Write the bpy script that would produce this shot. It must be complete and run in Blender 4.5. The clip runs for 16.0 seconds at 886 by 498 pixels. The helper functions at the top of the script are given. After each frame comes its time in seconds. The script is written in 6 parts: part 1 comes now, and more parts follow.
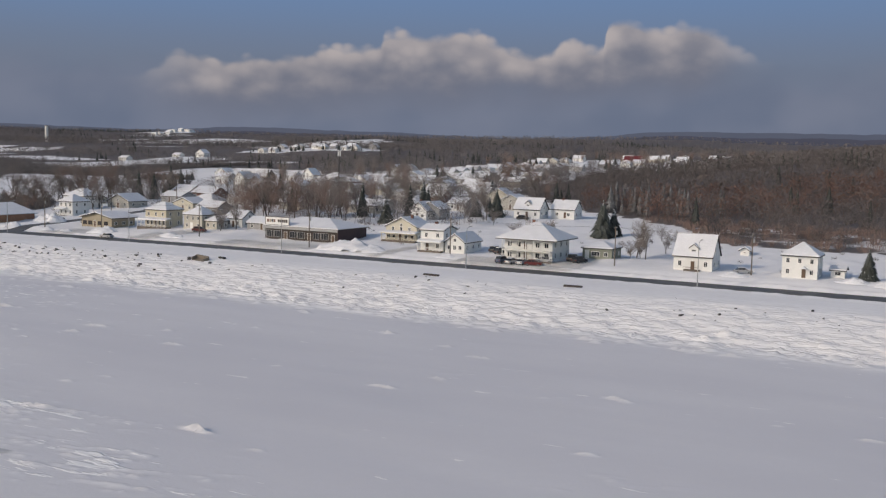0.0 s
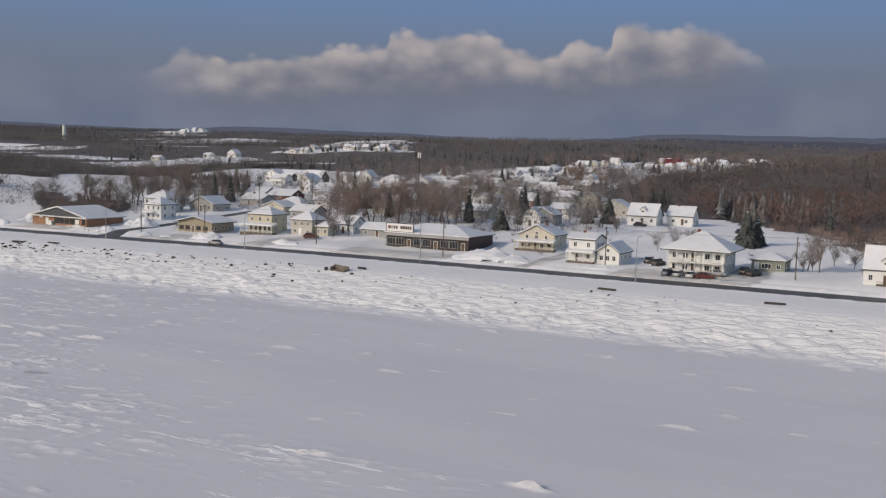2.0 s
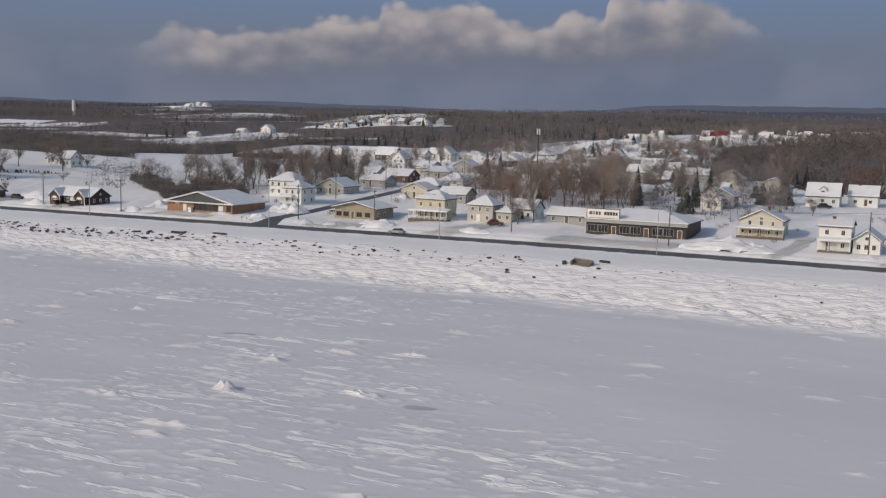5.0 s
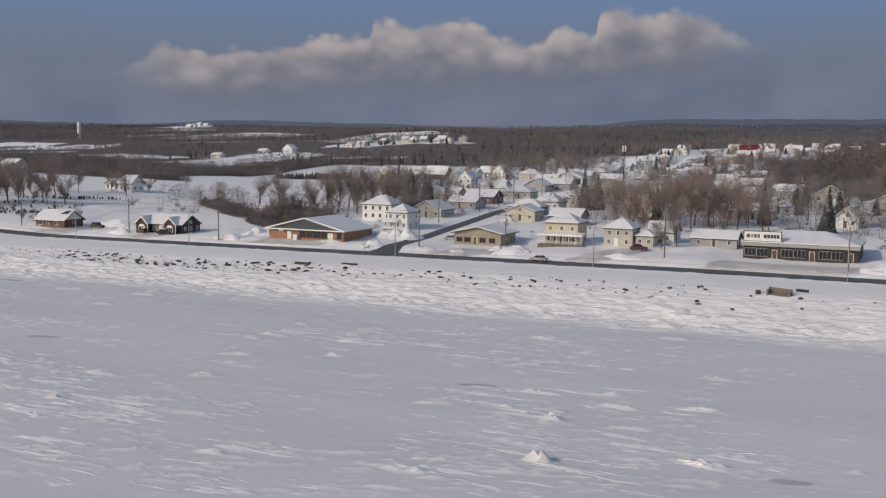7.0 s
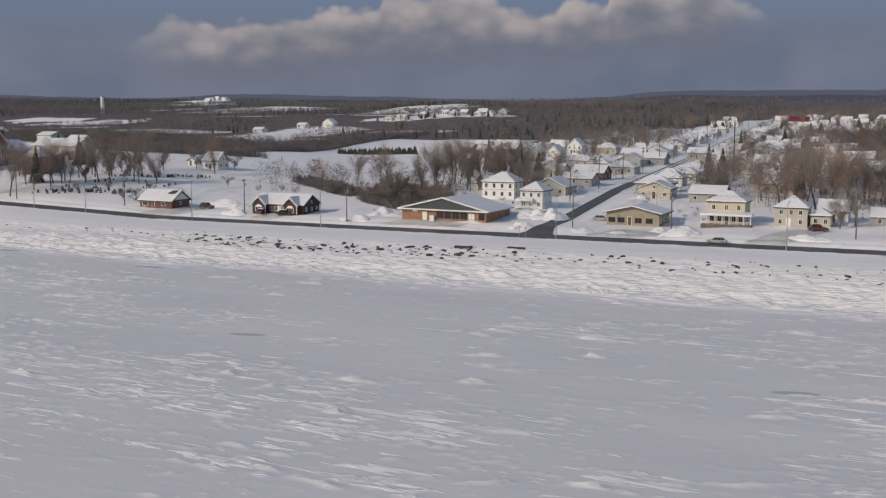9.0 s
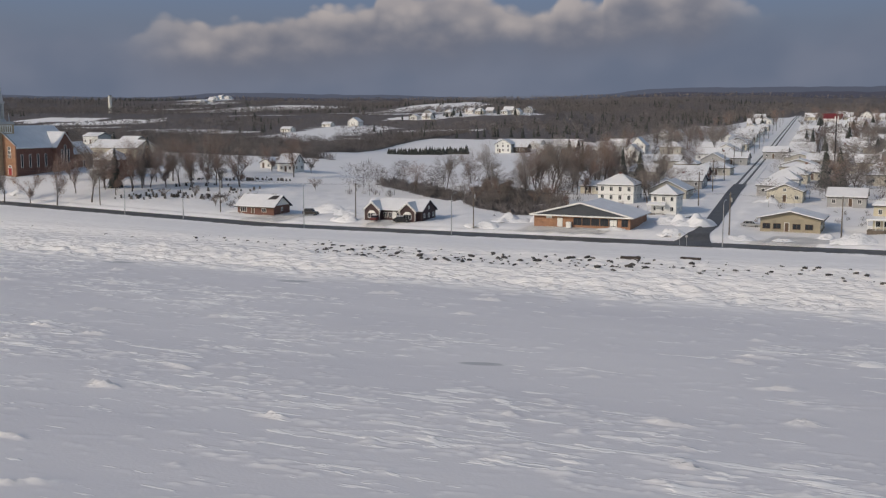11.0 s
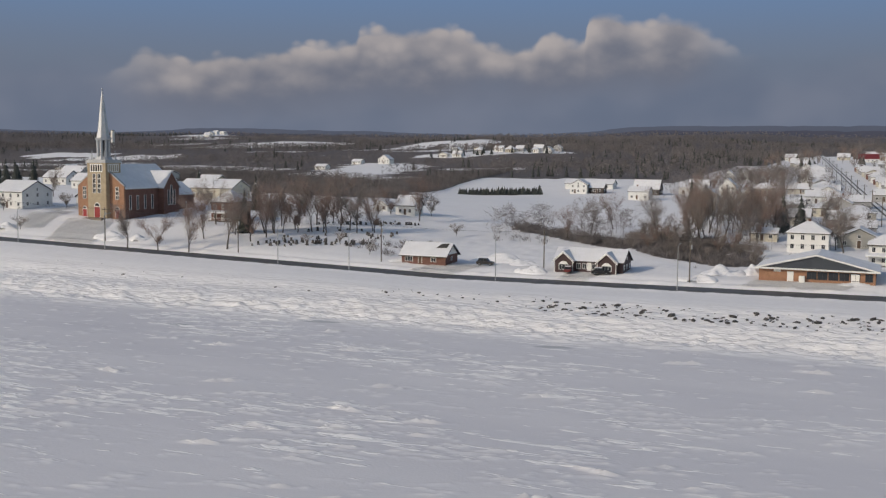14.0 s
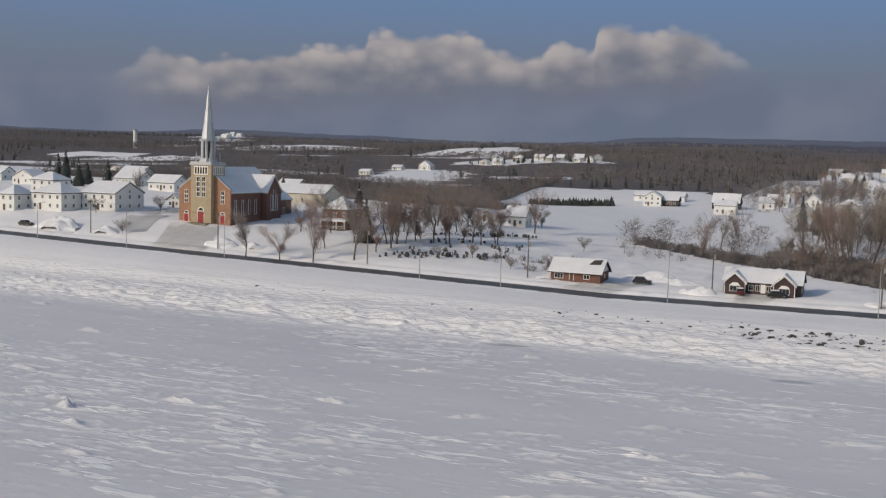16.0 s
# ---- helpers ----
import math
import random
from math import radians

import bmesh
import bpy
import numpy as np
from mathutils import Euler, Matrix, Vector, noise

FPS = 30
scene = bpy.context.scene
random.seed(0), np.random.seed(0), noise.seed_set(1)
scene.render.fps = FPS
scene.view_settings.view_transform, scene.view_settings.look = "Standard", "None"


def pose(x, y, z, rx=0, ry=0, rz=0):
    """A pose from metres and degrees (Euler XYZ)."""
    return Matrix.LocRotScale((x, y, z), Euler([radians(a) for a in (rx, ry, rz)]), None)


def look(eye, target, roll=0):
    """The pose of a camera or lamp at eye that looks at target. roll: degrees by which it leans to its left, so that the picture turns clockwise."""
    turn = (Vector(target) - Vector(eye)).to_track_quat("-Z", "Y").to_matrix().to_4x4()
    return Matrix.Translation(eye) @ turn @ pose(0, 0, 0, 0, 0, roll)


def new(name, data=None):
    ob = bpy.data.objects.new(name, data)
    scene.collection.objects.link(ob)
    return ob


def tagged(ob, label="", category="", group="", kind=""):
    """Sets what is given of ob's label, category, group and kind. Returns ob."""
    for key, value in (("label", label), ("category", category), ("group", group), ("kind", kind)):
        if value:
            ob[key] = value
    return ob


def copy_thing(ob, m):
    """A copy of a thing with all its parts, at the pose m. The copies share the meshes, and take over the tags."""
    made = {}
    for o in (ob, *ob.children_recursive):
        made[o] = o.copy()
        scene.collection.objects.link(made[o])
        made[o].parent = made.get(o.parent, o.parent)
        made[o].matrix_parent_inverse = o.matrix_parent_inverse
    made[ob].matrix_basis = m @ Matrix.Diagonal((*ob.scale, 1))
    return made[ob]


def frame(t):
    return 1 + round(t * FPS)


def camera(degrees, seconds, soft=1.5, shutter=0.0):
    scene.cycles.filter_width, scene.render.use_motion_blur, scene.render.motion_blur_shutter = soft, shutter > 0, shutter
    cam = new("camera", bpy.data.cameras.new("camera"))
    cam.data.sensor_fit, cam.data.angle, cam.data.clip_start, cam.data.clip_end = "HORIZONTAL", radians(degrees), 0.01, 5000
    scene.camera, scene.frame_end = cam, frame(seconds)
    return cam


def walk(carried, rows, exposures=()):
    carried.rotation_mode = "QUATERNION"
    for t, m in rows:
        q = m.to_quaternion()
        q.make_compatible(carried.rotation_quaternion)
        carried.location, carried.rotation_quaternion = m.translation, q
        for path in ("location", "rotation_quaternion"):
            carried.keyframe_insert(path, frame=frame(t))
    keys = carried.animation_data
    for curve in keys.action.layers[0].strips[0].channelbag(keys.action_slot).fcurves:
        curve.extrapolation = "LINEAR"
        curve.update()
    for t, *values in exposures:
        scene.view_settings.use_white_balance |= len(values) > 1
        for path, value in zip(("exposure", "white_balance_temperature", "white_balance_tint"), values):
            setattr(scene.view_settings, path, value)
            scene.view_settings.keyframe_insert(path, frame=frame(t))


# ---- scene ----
cam = camera(46.0, 16.0, soft=1.25)
PATH = [
    (0, (-0.725, -0.907, 33.836), (-1.648, 0.857, 33.652), 1.34),
    (0.5, (-11.671, -0.924, 33.735), (-12.596, 0.838, 33.544), 0.90),
    (1, (-22.603, -0.939, 33.569), (-23.534, 0.821, 33.379), 1.04),
    (1.5, (-33.516, -1.022, 33.406), (-34.444, 0.740, 33.223), 1.15),
    (2, (-44.404, -1.258, 33.294), (-45.322, 0.510, 33.112), 1.68),
    (2.5, (-55.295, -1.682, 33.210), (-56.206, 0.089, 33.029), 1.29),
    (3, (-66.122, -2.427, 33.186), (-67.032, -0.655, 33.004), 0.95),
    (3.5, (-76.718, -3.337, 33.264), (-77.631, -1.568, 33.075), 0.74),
    (4, (-87.261, -4.143, 33.386), (-88.167, -2.372, 33.175), 0.89),
    (4.2, (-91.553, -4.285, 33.414), (-92.451, -2.512, 33.195), 1.21),
    (6.3, (-137.496, -3.144, 33.485), (-138.356, -1.354, 33.250), 0.74),
    (6.5, (-141.882, -3.106, 33.515), (-142.741, -1.313, 33.291), 0.66),
    (7, (-152.613, -3.198, 33.533), (-153.474, -1.404, 33.332), 0.51),
    (7.5, (-163.194, -3.295, 33.493), (-164.058, -1.501, 33.303), 0.36),
    (8, (-173.881, -3.188, 33.513), (-174.743, -1.397, 33.294), -0.14),
    (8.5, (-184.338, -3.193, 33.496), (-185.200, -1.404, 33.254), 0.51),
    (9, (-194.782, -3.417, 33.589), (-195.645, -1.630, 33.337), 0.20),
    (9.5, (-205.429, -3.394, 33.615), (-206.291, -1.608, 33.355), 0.36),
    (9.7, (-209.666, -3.368, 33.621), (-210.525, -1.582, 33.354), 0.33),
    (11.8, (-252.629, -2.841, 34.209), (-253.454, -1.033, 33.981), -0.16),
    (12, (-256.799, -2.853, 34.232), (-257.615, -1.040, 34.014), 0.01),
    (12.5, (-267.252, -2.798, 34.399), (-268.049, -0.973, 34.208), 0.72),
    (13, (-277.741, -2.767, 34.616), (-278.525, -0.934, 34.448), 0.48),
    (13.5, (-288.277, -2.489, 34.822), (-289.066, -0.658, 34.658), 0.33),
    (14, (-298.817, -2.076, 35.037), (-299.608, -0.248, 34.850), 0.35),
    (14.5, (-309.381, -1.673, 35.125), (-310.171, 0.153, 34.923), 0.87),
    (15, (-319.812, -1.438, 35.133), (-320.601, 0.389, 34.931), 1.27),
    (15.5, (-330.214, -1.324, 35.051), (-331.003, 0.504, 34.864), 1.53),
    (16, (-340.793, -1.145, 34.946), (-341.578, 0.687, 34.771), 1.60),
]
walk(cam, [(t, look(eye, target, roll)) for t, eye, target, roll in PATH], [(0, -0.19, 7150, 13), (6.5, -0.23, 7200, 13), (9.5, -0.26, 7250, 13), (12, -0.25, 7200, 11), (16, -0.24, 7200, 11)])

# ---- light ----
SUN_AZ, SUN_EL = radians(218), radians(27)  # compass bearing with +y as north, clockwise
SUN_DIR = Vector((math.sin(SUN_AZ) * math.cos(SUN_EL), math.cos(SUN_AZ) * math.cos(SUN_EL), math.sin(SUN_EL)))
world = bpy.data.worlds.new("world")
scene.world = world
world.use_nodes = True
wn = world.node_tree.nodes
sky = wn.new("ShaderNodeTexSky")
sky.sky_type, sky.sun_disc = "NISHITA", False
sky.sun_elevation, sky.sun_rotation = SUN_EL, SUN_AZ
wn["Background"].inputs[1].default_value = 0.125
world.node_tree.links.new(sky.outputs[0], wn["Background"].inputs[0])
sun = new("sun", bpy.data.lights.new("sun", "SUN"))
sun.data.energy, sun.data.angle, sun.data.color = 1.95, radians(0.6), (1.0, 0.92, 0.82)
sun.matrix_world = look(SUN_DIR * 500, (0, 0, 0))


# ---- materials ----
def material(name, base, rough=0.8, vary=0.15, scale=1.0, bump=0.0, bump_scale=8.0, metal=0.0, dark=None, per_piece=0.0):
    """A surface with variation at two scales, in metres, and a fine relief."""
    mat = bpy.data.materials.new(name)
    mat.use_nodes = True
    n, l = mat.node_tree.nodes, mat.node_tree.links
    bsdf = n["Principled BSDF"]
    bsdf.inputs["Roughness"].default_value, bsdf.inputs["Metallic"].default_value = rough, metal
    geo = n.new("ShaderNodeNewGeometry")
    fine, broad = n.new("ShaderNodeTexNoise"), n.new("ShaderNodeTexNoise")
    fine.inputs["Scale"].default_value, broad.inputs["Scale"].default_value = 6 * scale, 0.7 * scale
    fine.inputs["Detail"].default_value, broad.inputs["Detail"].default_value = 4, 3
    for tex in (fine, broad):
        l.new(geo.outputs["Position"], tex.inputs["Vector"])
    add = n.new("ShaderNodeMath")
    add.operation = "ADD"
    l.new(fine.outputs["Fac"], add.inputs[0])
    l.new(broad.outputs["Fac"], add.inputs[1])
    ramp = n.new("ShaderNodeMapRange")
    ramp.inputs[1].default_value, ramp.inputs[2].default_value = 0.65, 1.35
    l.new(add.outputs[0], ramp.inputs[0])
    mix = n.new("ShaderNodeMix")
    mix.data_type = "RGBA"
    low = dark or tuple(c * (1 - 2 * vary) for c in base)
    mix.inputs[6].default_value, mix.inputs[7].default_value = (*low, 1), (*[min(1, c * (1 + vary * 0.5)) for c in base], 1)
    l.new(ramp.outputs[0], mix.inputs[0])
    out = mix.outputs[2]
    if per_piece:
        info, hsv, span = n.new("ShaderNodeObjectInfo"), n.new("ShaderNodeHueSaturation"), n.new("ShaderNodeMapRange")
        span.inputs[3].default_value, span.inputs[4].default_value = 1 - per_piece, 1 + per_piece
        l.new(info.outputs["Random"], span.inputs[0])
        l.new(span.outputs[0], hsv.inputs["Value"])
        l.new(out, hsv.inputs["Color"])
        out = hsv.outputs[0]
    l.new(out, bsdf.inputs["Base Color"])
    if bump:
        rel, bmp = n.new("ShaderNodeTexNoise"), n.new("ShaderNodeBump")
        rel.inputs["Scale"].default_value, rel.inputs["Detail"].default_value = bump_scale, 5
        bmp.inputs["Strength"].default_value, bmp.inputs["Distance"].default_value = bump, 1.0 / bump_scale
        l.new(geo.outputs["Position"], rel.inputs["Vector"])
        l.new(rel.outputs["Fac"], bmp.inputs["Height"])
        l.new(bmp.outputs[0], bsdf.inputs["Normal"])
    return mat


def math_node(n, l, op, a, b=None, clamp=False):
    m = n.new("ShaderNodeMath")
    m.operation, m.use_clamp = op, clamp
    for k, v in enumerate((a, b)):
        if v is None:
            continue
        if isinstance(v, (int, float)):
            m.inputs[k].default_value = v
        else:
            l.new(v, m.inputs[k])
    return m.outputs[0]


def span_node(n, l, v, a, b, c=0.0, d=1.0, soft=True):
    m = n.new("ShaderNodeMapRange")
    m.interpolation_type = "SMOOTHSTEP" if soft else "LINEAR"
    l.new(v, m.inputs[0])
    for k, q in zip((1, 2, 3, 4), (a, b, c, d)):
        m.inputs[k].default_value = q
    return m.outputs[0]


def curve_node(n, l, v, points):
    c = n.new("ShaderNodeFloatCurve")
    line = c.mapping.curves[0]
    line.points[0].location, line.points[1].location = points[0], points[-1]
    for p in points[1:-1]:
        line.points.new(*p)
    c.mapping.update()
    l.new(v, c.inputs["Value"])
    return c.outputs[0]


def mix_node(n, l, f, a, b):
    m = n.new("ShaderNodeMix")
    m.data_type = "RGBA"
    l.new(f, m.inputs[0])
    for k, v in ((6, a), (7, b)):
        if isinstance(v, tuple):
            m.inputs[k].default_value = (*v, 1)
        else:
            l.new(v, m.inputs[k])
    return m.outputs[2]


def snow_ground():
    """Wind-packed snow; the attribute 'cover' paints it dark brown for brush and for the shade among dense trees."""
    mat = material("snow_ground", (0.88, 0.875, 0.885), 0.65, 0.03, 0.12, 0.06, 2.5)
    n, l = mat.node_tree.nodes, mat.node_tree.links
    bsdf = n["Principled BSDF"]
    old = bsdf.inputs["Base Color"].links[0].from_socket
    att, mix, noi, geo = n.new("ShaderNodeAttribute"), n.new("ShaderNodeMix"), n.new("ShaderNodeTexNoise"), n.new("ShaderNodeNewGeometry")
    att.attribute_name = "cover"
    noi.inputs["Scale"].default_value, noi.inputs["Detail"].default_value = 0.09, 6
    l.new(geo.outputs["Position"], noi.inputs["Vector"])
    mth, rmp = n.new("ShaderNodeMath"), n.new("ShaderNodeMapRange")
    mth.operation = "ADD"
    l.new(math_node(n, l, "MULTIPLY", att.outputs["Fac"], 0.68), mth.inputs[0])
    l.new(noi.outputs["Fac"], mth.inputs[1])
    rmp.inputs[1].default_value, rmp.inputs[2].default_value = 0.90, 1.0
    l.new(mth.outputs[0], rmp.inputs[0])
    mix.data_type = "RGBA"
    l.new(rmp.outputs[0], mix.inputs[0])
    l.new(old, mix.inputs[6])
    # brush brown, which also paints the darkness under dense trees onto the snow
    mix.inputs[7].default_value = (0.14, 0.124, 0.12, 1)
    hard, glaze = n.new("ShaderNodeAttribute"), n.new("ShaderNodeMix")
    hard.attribute_name, glaze.data_type = "crust", "RGBA"
    l.new(hard.outputs["Fac"], glaze.inputs[0])
    l.new(mix.outputs[2], glaze.inputs[6])
    glaze.inputs[7].default_value = (0.66, 0.66, 0.70, 1)
    mix = glaze
    ice, wet = n.new("ShaderNodeAttribute"), n.new("ShaderNodeMix")
    ice.attribute_name, wet.data_type = "bare_ice", "RGBA"
    l.new(span_node(n, l, ice.outputs["Fac"], 0.3, 0.7), wet.inputs[0])
    l.new(mix.outputs[2], wet.inputs[6])
    wet.inputs[7].default_value = (0.47, 0.485, 0.515, 1)
    l.new(wet.outputs[2], bsdf.inputs["Base Color"])
    bsdf.inputs["Specular IOR Level"].default_value = 0.12
    # wind-cut streaks of white snow on the grey crust, finer than the mesh
    sep = n.new("ShaderNodeSeparateXYZ")
    l.new(geo.outputs["Position"], sep.inputs[0])

    def stretched(sx, sy, scale, detail, turn_z):
        turn, tex = n.new("ShaderNodeMapping"), n.new("ShaderNodeTexNoise")
        turn.inputs["Rotation"].default_value, turn.inputs["Scale"].default_value = (0, 0, turn_z), (sx, sy, 1.0)
        l.new(geo.outputs["Position"], turn.inputs["Vector"])
        l.new(turn.outputs[0], tex.inputs["Vector"])
        tex.inputs["Scale"].default_value, tex.inputs["Detail"].default_value = scale, detail
        tex.inputs["Distortion"].default_value = 0.25
        return tex.outputs["Fac"]

    rough = n.new("ShaderNodeAttribute")
    rough.attribute_name = "rough"
    long_cut, short_cut = stretched(0.11, 0.6, 0.9, 3, -0.25), stretched(0.38, 1.5, 1.0, 3, -0.4)
    level = math_node(n, l, "ADD", math_node(n, l, "MULTIPLY", long_cut, 0.72), math_node(n, l, "MULTIPLY", short_cut, 0.28))
    edge_at = math_node(n, l, "SUBTRACT", 0.668, math_node(n, l, "MULTIPLY", rough.outputs["Fac"], 0.118))
    raised = span_node(n, l, math_node(n, l, "SUBTRACT", level, edge_at), -0.01, 0.06)
    raised = math_node(n, l, "MULTIPLY", raised, span_node(n, l, sep.outputs[1], 196.0, 184.0))
    crust = span_node(n, l, math_node(n, l, "SUBTRACT", level, edge_at), 0.0, 0.028)
    crust = math_node(n, l, "MULTIPLY", crust, span_node(n, l, sep.outputs[1], 196.0, 184.0))
    white = n.new("ShaderNodeMix")
    white.data_type = "RGBA"
    l.new(crust, white.inputs[0])
    l.new(wet.outputs[2], white.inputs[6])
    white.inputs[7].default_value = (0.94, 0.935, 0.935, 1)
    l.new(white.outputs[2], bsdf.inputs["Base Color"])
    # broken clods of the ice foot and the bank
    clods = stretched(0.42, 1.15, 0.9, 5, -0.05)
    shore = math_node(n, l, "MULTIPLY", span_node(n, l, sep.outputs[1], 181.0, 190.0), span_node(n, l, sep.outputs[1], 217.0, 202.0, 0.12, 1.0))
    crust = math_node(n, l, "ADD", math_node(n, l, "MULTIPLY", raised, 1.1), math_node(n, l, "MULTIPLY", math_node(n, l, "MULTIPLY", span_node(n, l, clods, 0.44, 0.60), shore), 1.2))
    old_bump = bsdf.inputs["Normal"].links[0].from_node
    edge = n.new("ShaderNodeBump")
    edge.inputs["Strength"].default_value, edge.inputs["Distance"].default_value = 0.45, 0.16
    l.new(crust, edge.inputs["Height"])
    l.new(old_bump.outputs[0], edge.inputs["Normal"])
    l.new(edge.outputs[0], bsdf.inputs["Normal"])
    return mat


M = {
    "snow": material("snow", (0.82, 0.83, 0.86), 0.65, 0.06, 0.6, 0.35, 2.5),
    "ground": snow_ground(),
    "asphalt": material("wet_asphalt", (0.11, 0.11, 0.113), 0.6, 0.25, 0.5, 0.2, 6.0),
    "packed": material("packed_road_snow", (0.87, 0.865, 0.86), 0.65, 0.15, 0.35, 0.15, 1.5, dark=(0.76, 0.755, 0.75)),
    "white": material("white_clapboard", (0.78, 0.78, 0.76), 0.6, 0.05, 1.0, 0.1, 6.0),
    "cream": material("cream_siding", (0.60, 0.56, 0.46), 0.6, 0.08, 1.0, 0.1, 6.0),
    "yellow": material("yellow_siding", (0.60, 0.545, 0.41), 0.6, 0.08, 1.0, 0.1, 6.0),
    "tan": material("tan_siding", (0.36, 0.315, 0.235), 0.7, 0.1, 1.0, 0.1, 6.0),
    "beige": material("beige_siding", (0.50, 0.475, 0.42), 0.6, 0.08, 1.0, 0.1, 6.0),
    "green": material("sage_green_siding", (0.27, 0.285, 0.23), 0.6, 0.08, 1.0, 0.1, 6.0),
    "grey": material("grey_siding", (0.38, 0.38, 0.38), 0.7, 0.1, 1.0, 0.1, 6.0),
    "maroon": material("maroon_siding", (0.06, 0.032, 0.034), 0.6, 0.1, 1.0, 0.1, 6.0),
    "darkbrown": material("dark_brown_siding", (0.06, 0.046, 0.04), 0.7, 0.15, 1.0, 0.1, 6.0),
    "brick": material("red_brick", (0.2, 0.1, 0.078), 0.85, 0.18, 1.2, 0.3, 9.0),
    "orangebrick": material("orange_brick", (0.37, 0.20, 0.125), 0.85, 0.16, 1.2, 0.3, 9.0),
    "buffbrick": material("buff_brick", (0.44, 0.36, 0.25), 0.85, 0.14, 1.2, 0.3, 9.0),
    "shingle": material("dark_shingles", (0.07, 0.065, 0.065), 0.85, 0.25, 1.0, 0.4, 7.0),
    "redroof": material("red_metal_roof", (0.2, 0.035, 0.04), 0.5, 0.12, 0.6),
    "blueroof": material("blue_grey_cladding", (0.05, 0.06, 0.078), 0.5, 0.12, 1.0),
    "metalroof": material("galvanised_roof", (0.48, 0.50, 0.53), 0.5, 0.14, 0.4, 0.0, 8.0, 0.35),
    "glass": material("window_glass", (0.035, 0.04, 0.048), 0.12, 0.2, 1.0),
    "trim": material("white_trim", (0.80, 0.80, 0.78), 0.5, 0.05, 2.0),
    "reddoor": material("red_painted_door", (0.32, 0.02, 0.025), 0.5, 0.1, 2.0),
    "browndoor": material("brown_door", (0.12, 0.075, 0.05), 0.5, 0.1, 2.0),
    "wood": material("weathered_pole_wood", (0.17, 0.14, 0.115), 0.85, 0.2, 1.0),
    "steel": material("galvanised_steel", (0.42, 0.43, 0.44), 0.4, 0.12, 1.0, 0.0, 8.0, 0.7),
    "concrete": material("weathered_concrete", (0.25, 0.215, 0.18), 0.9, 0.2, 0.8, 0.3, 6.0),
    "stone": material("dark_riprap_stone", (0.095, 0.09, 0.088), 0.85, 0.3, 1.0, 0.5, 4.0, per_piece=0.4),
    "bark": material("grey_brown_bark", (0.13, 0.11, 0.098), 0.9, 0.25, 1.5),
    "twig": material("bare_twigs", (0.31, 0.268, 0.245), 0.9, 0.25, 0.3),
    "redtwig": material("reddish_bare_twigs", (0.33, 0.235, 0.20), 0.9, 0.25, 0.3),
    "wood_twig": material("woodland_twigs", (0.265, 0.238, 0.232), 0.9, 0.36, 0.07),
    "wood_red": material("reddish_woodland_twigs", (0.30, 0.225, 0.195), 0.9, 0.3, 0.09),
    "needle": material("dark_spruce_needles", (0.085, 0.095, 0.085), 0.85, 0.35, 0.5),
    "hill_twig": material("hillside_wood_twigs", (0.195, 0.17, 0.165), 0.9, 0.36, 0.07),
    "hill_red": material("reddish_hillside_twigs", (0.23, 0.138, 0.112), 0.9, 0.25, 0.05),
    "frost": material("frosted_needles", (0.26, 0.265, 0.27), 0.85, 0.5, 0.6),
    "tyre": material("tyre_rubber", (0.02, 0.02, 0.021), 0.9, 0.2, 2.0),
}


# ---- mesh helpers ----
def part(name, bm, mat, parent=None, label=""):
    """Links a bmesh as one mesh object under its thing."""
    me = bpy.data.meshes.new(name)
    bm.normal_update()
    bm.to_mesh(me)
    bm.free()
    me.materials.append(M[mat] if isinstance(mat, str) else mat)
    ob = new(name, me)
    ob.parent = parent
    if label:
        ob["label"] = label
    return ob


def empty(name, m, label, category, group="", kind=""):
    ob = new(name)
    ob.empty_display_size = 0.5
    ob.matrix_basis = m
    return tagged(ob, label, category, group, kind)


def box(bm, x0, y0, z0, x1, y1, z1):
    c = [bm.verts.new(p) for p in ((x0, y0, z0), (x1, y0, z0), (x1, y1, z0), (x0, y1, z0), (x0, y0, z1), (x1, y0, z1), (x1, y1, z1), (x0, y1, z1))]
    for f in ((3, 2, 1, 0), (4, 5, 6, 7), (0, 1, 5, 4), (1, 2, 6, 5), (2, 3, 7, 6), (3, 0, 4, 7)):
        bm.faces.new([c[i] for i in f])
    return bm


def prism(bm, ring, lift):
    """Extrudes a flat ring of points by the vector lift."""
    lift = Vector(lift)
    a = [bm.verts.new(p) for p in ring]
    b = [bm.verts.new(Vector(p) + lift) for p in ring]
    bm.faces.new(a[::-1])
    bm.faces.new(b)
    for i in range(len(a)):
        j = (i + 1) % len(a)
        bm.faces.new((a[i], a[j], b[j], b[i]))
    return bm


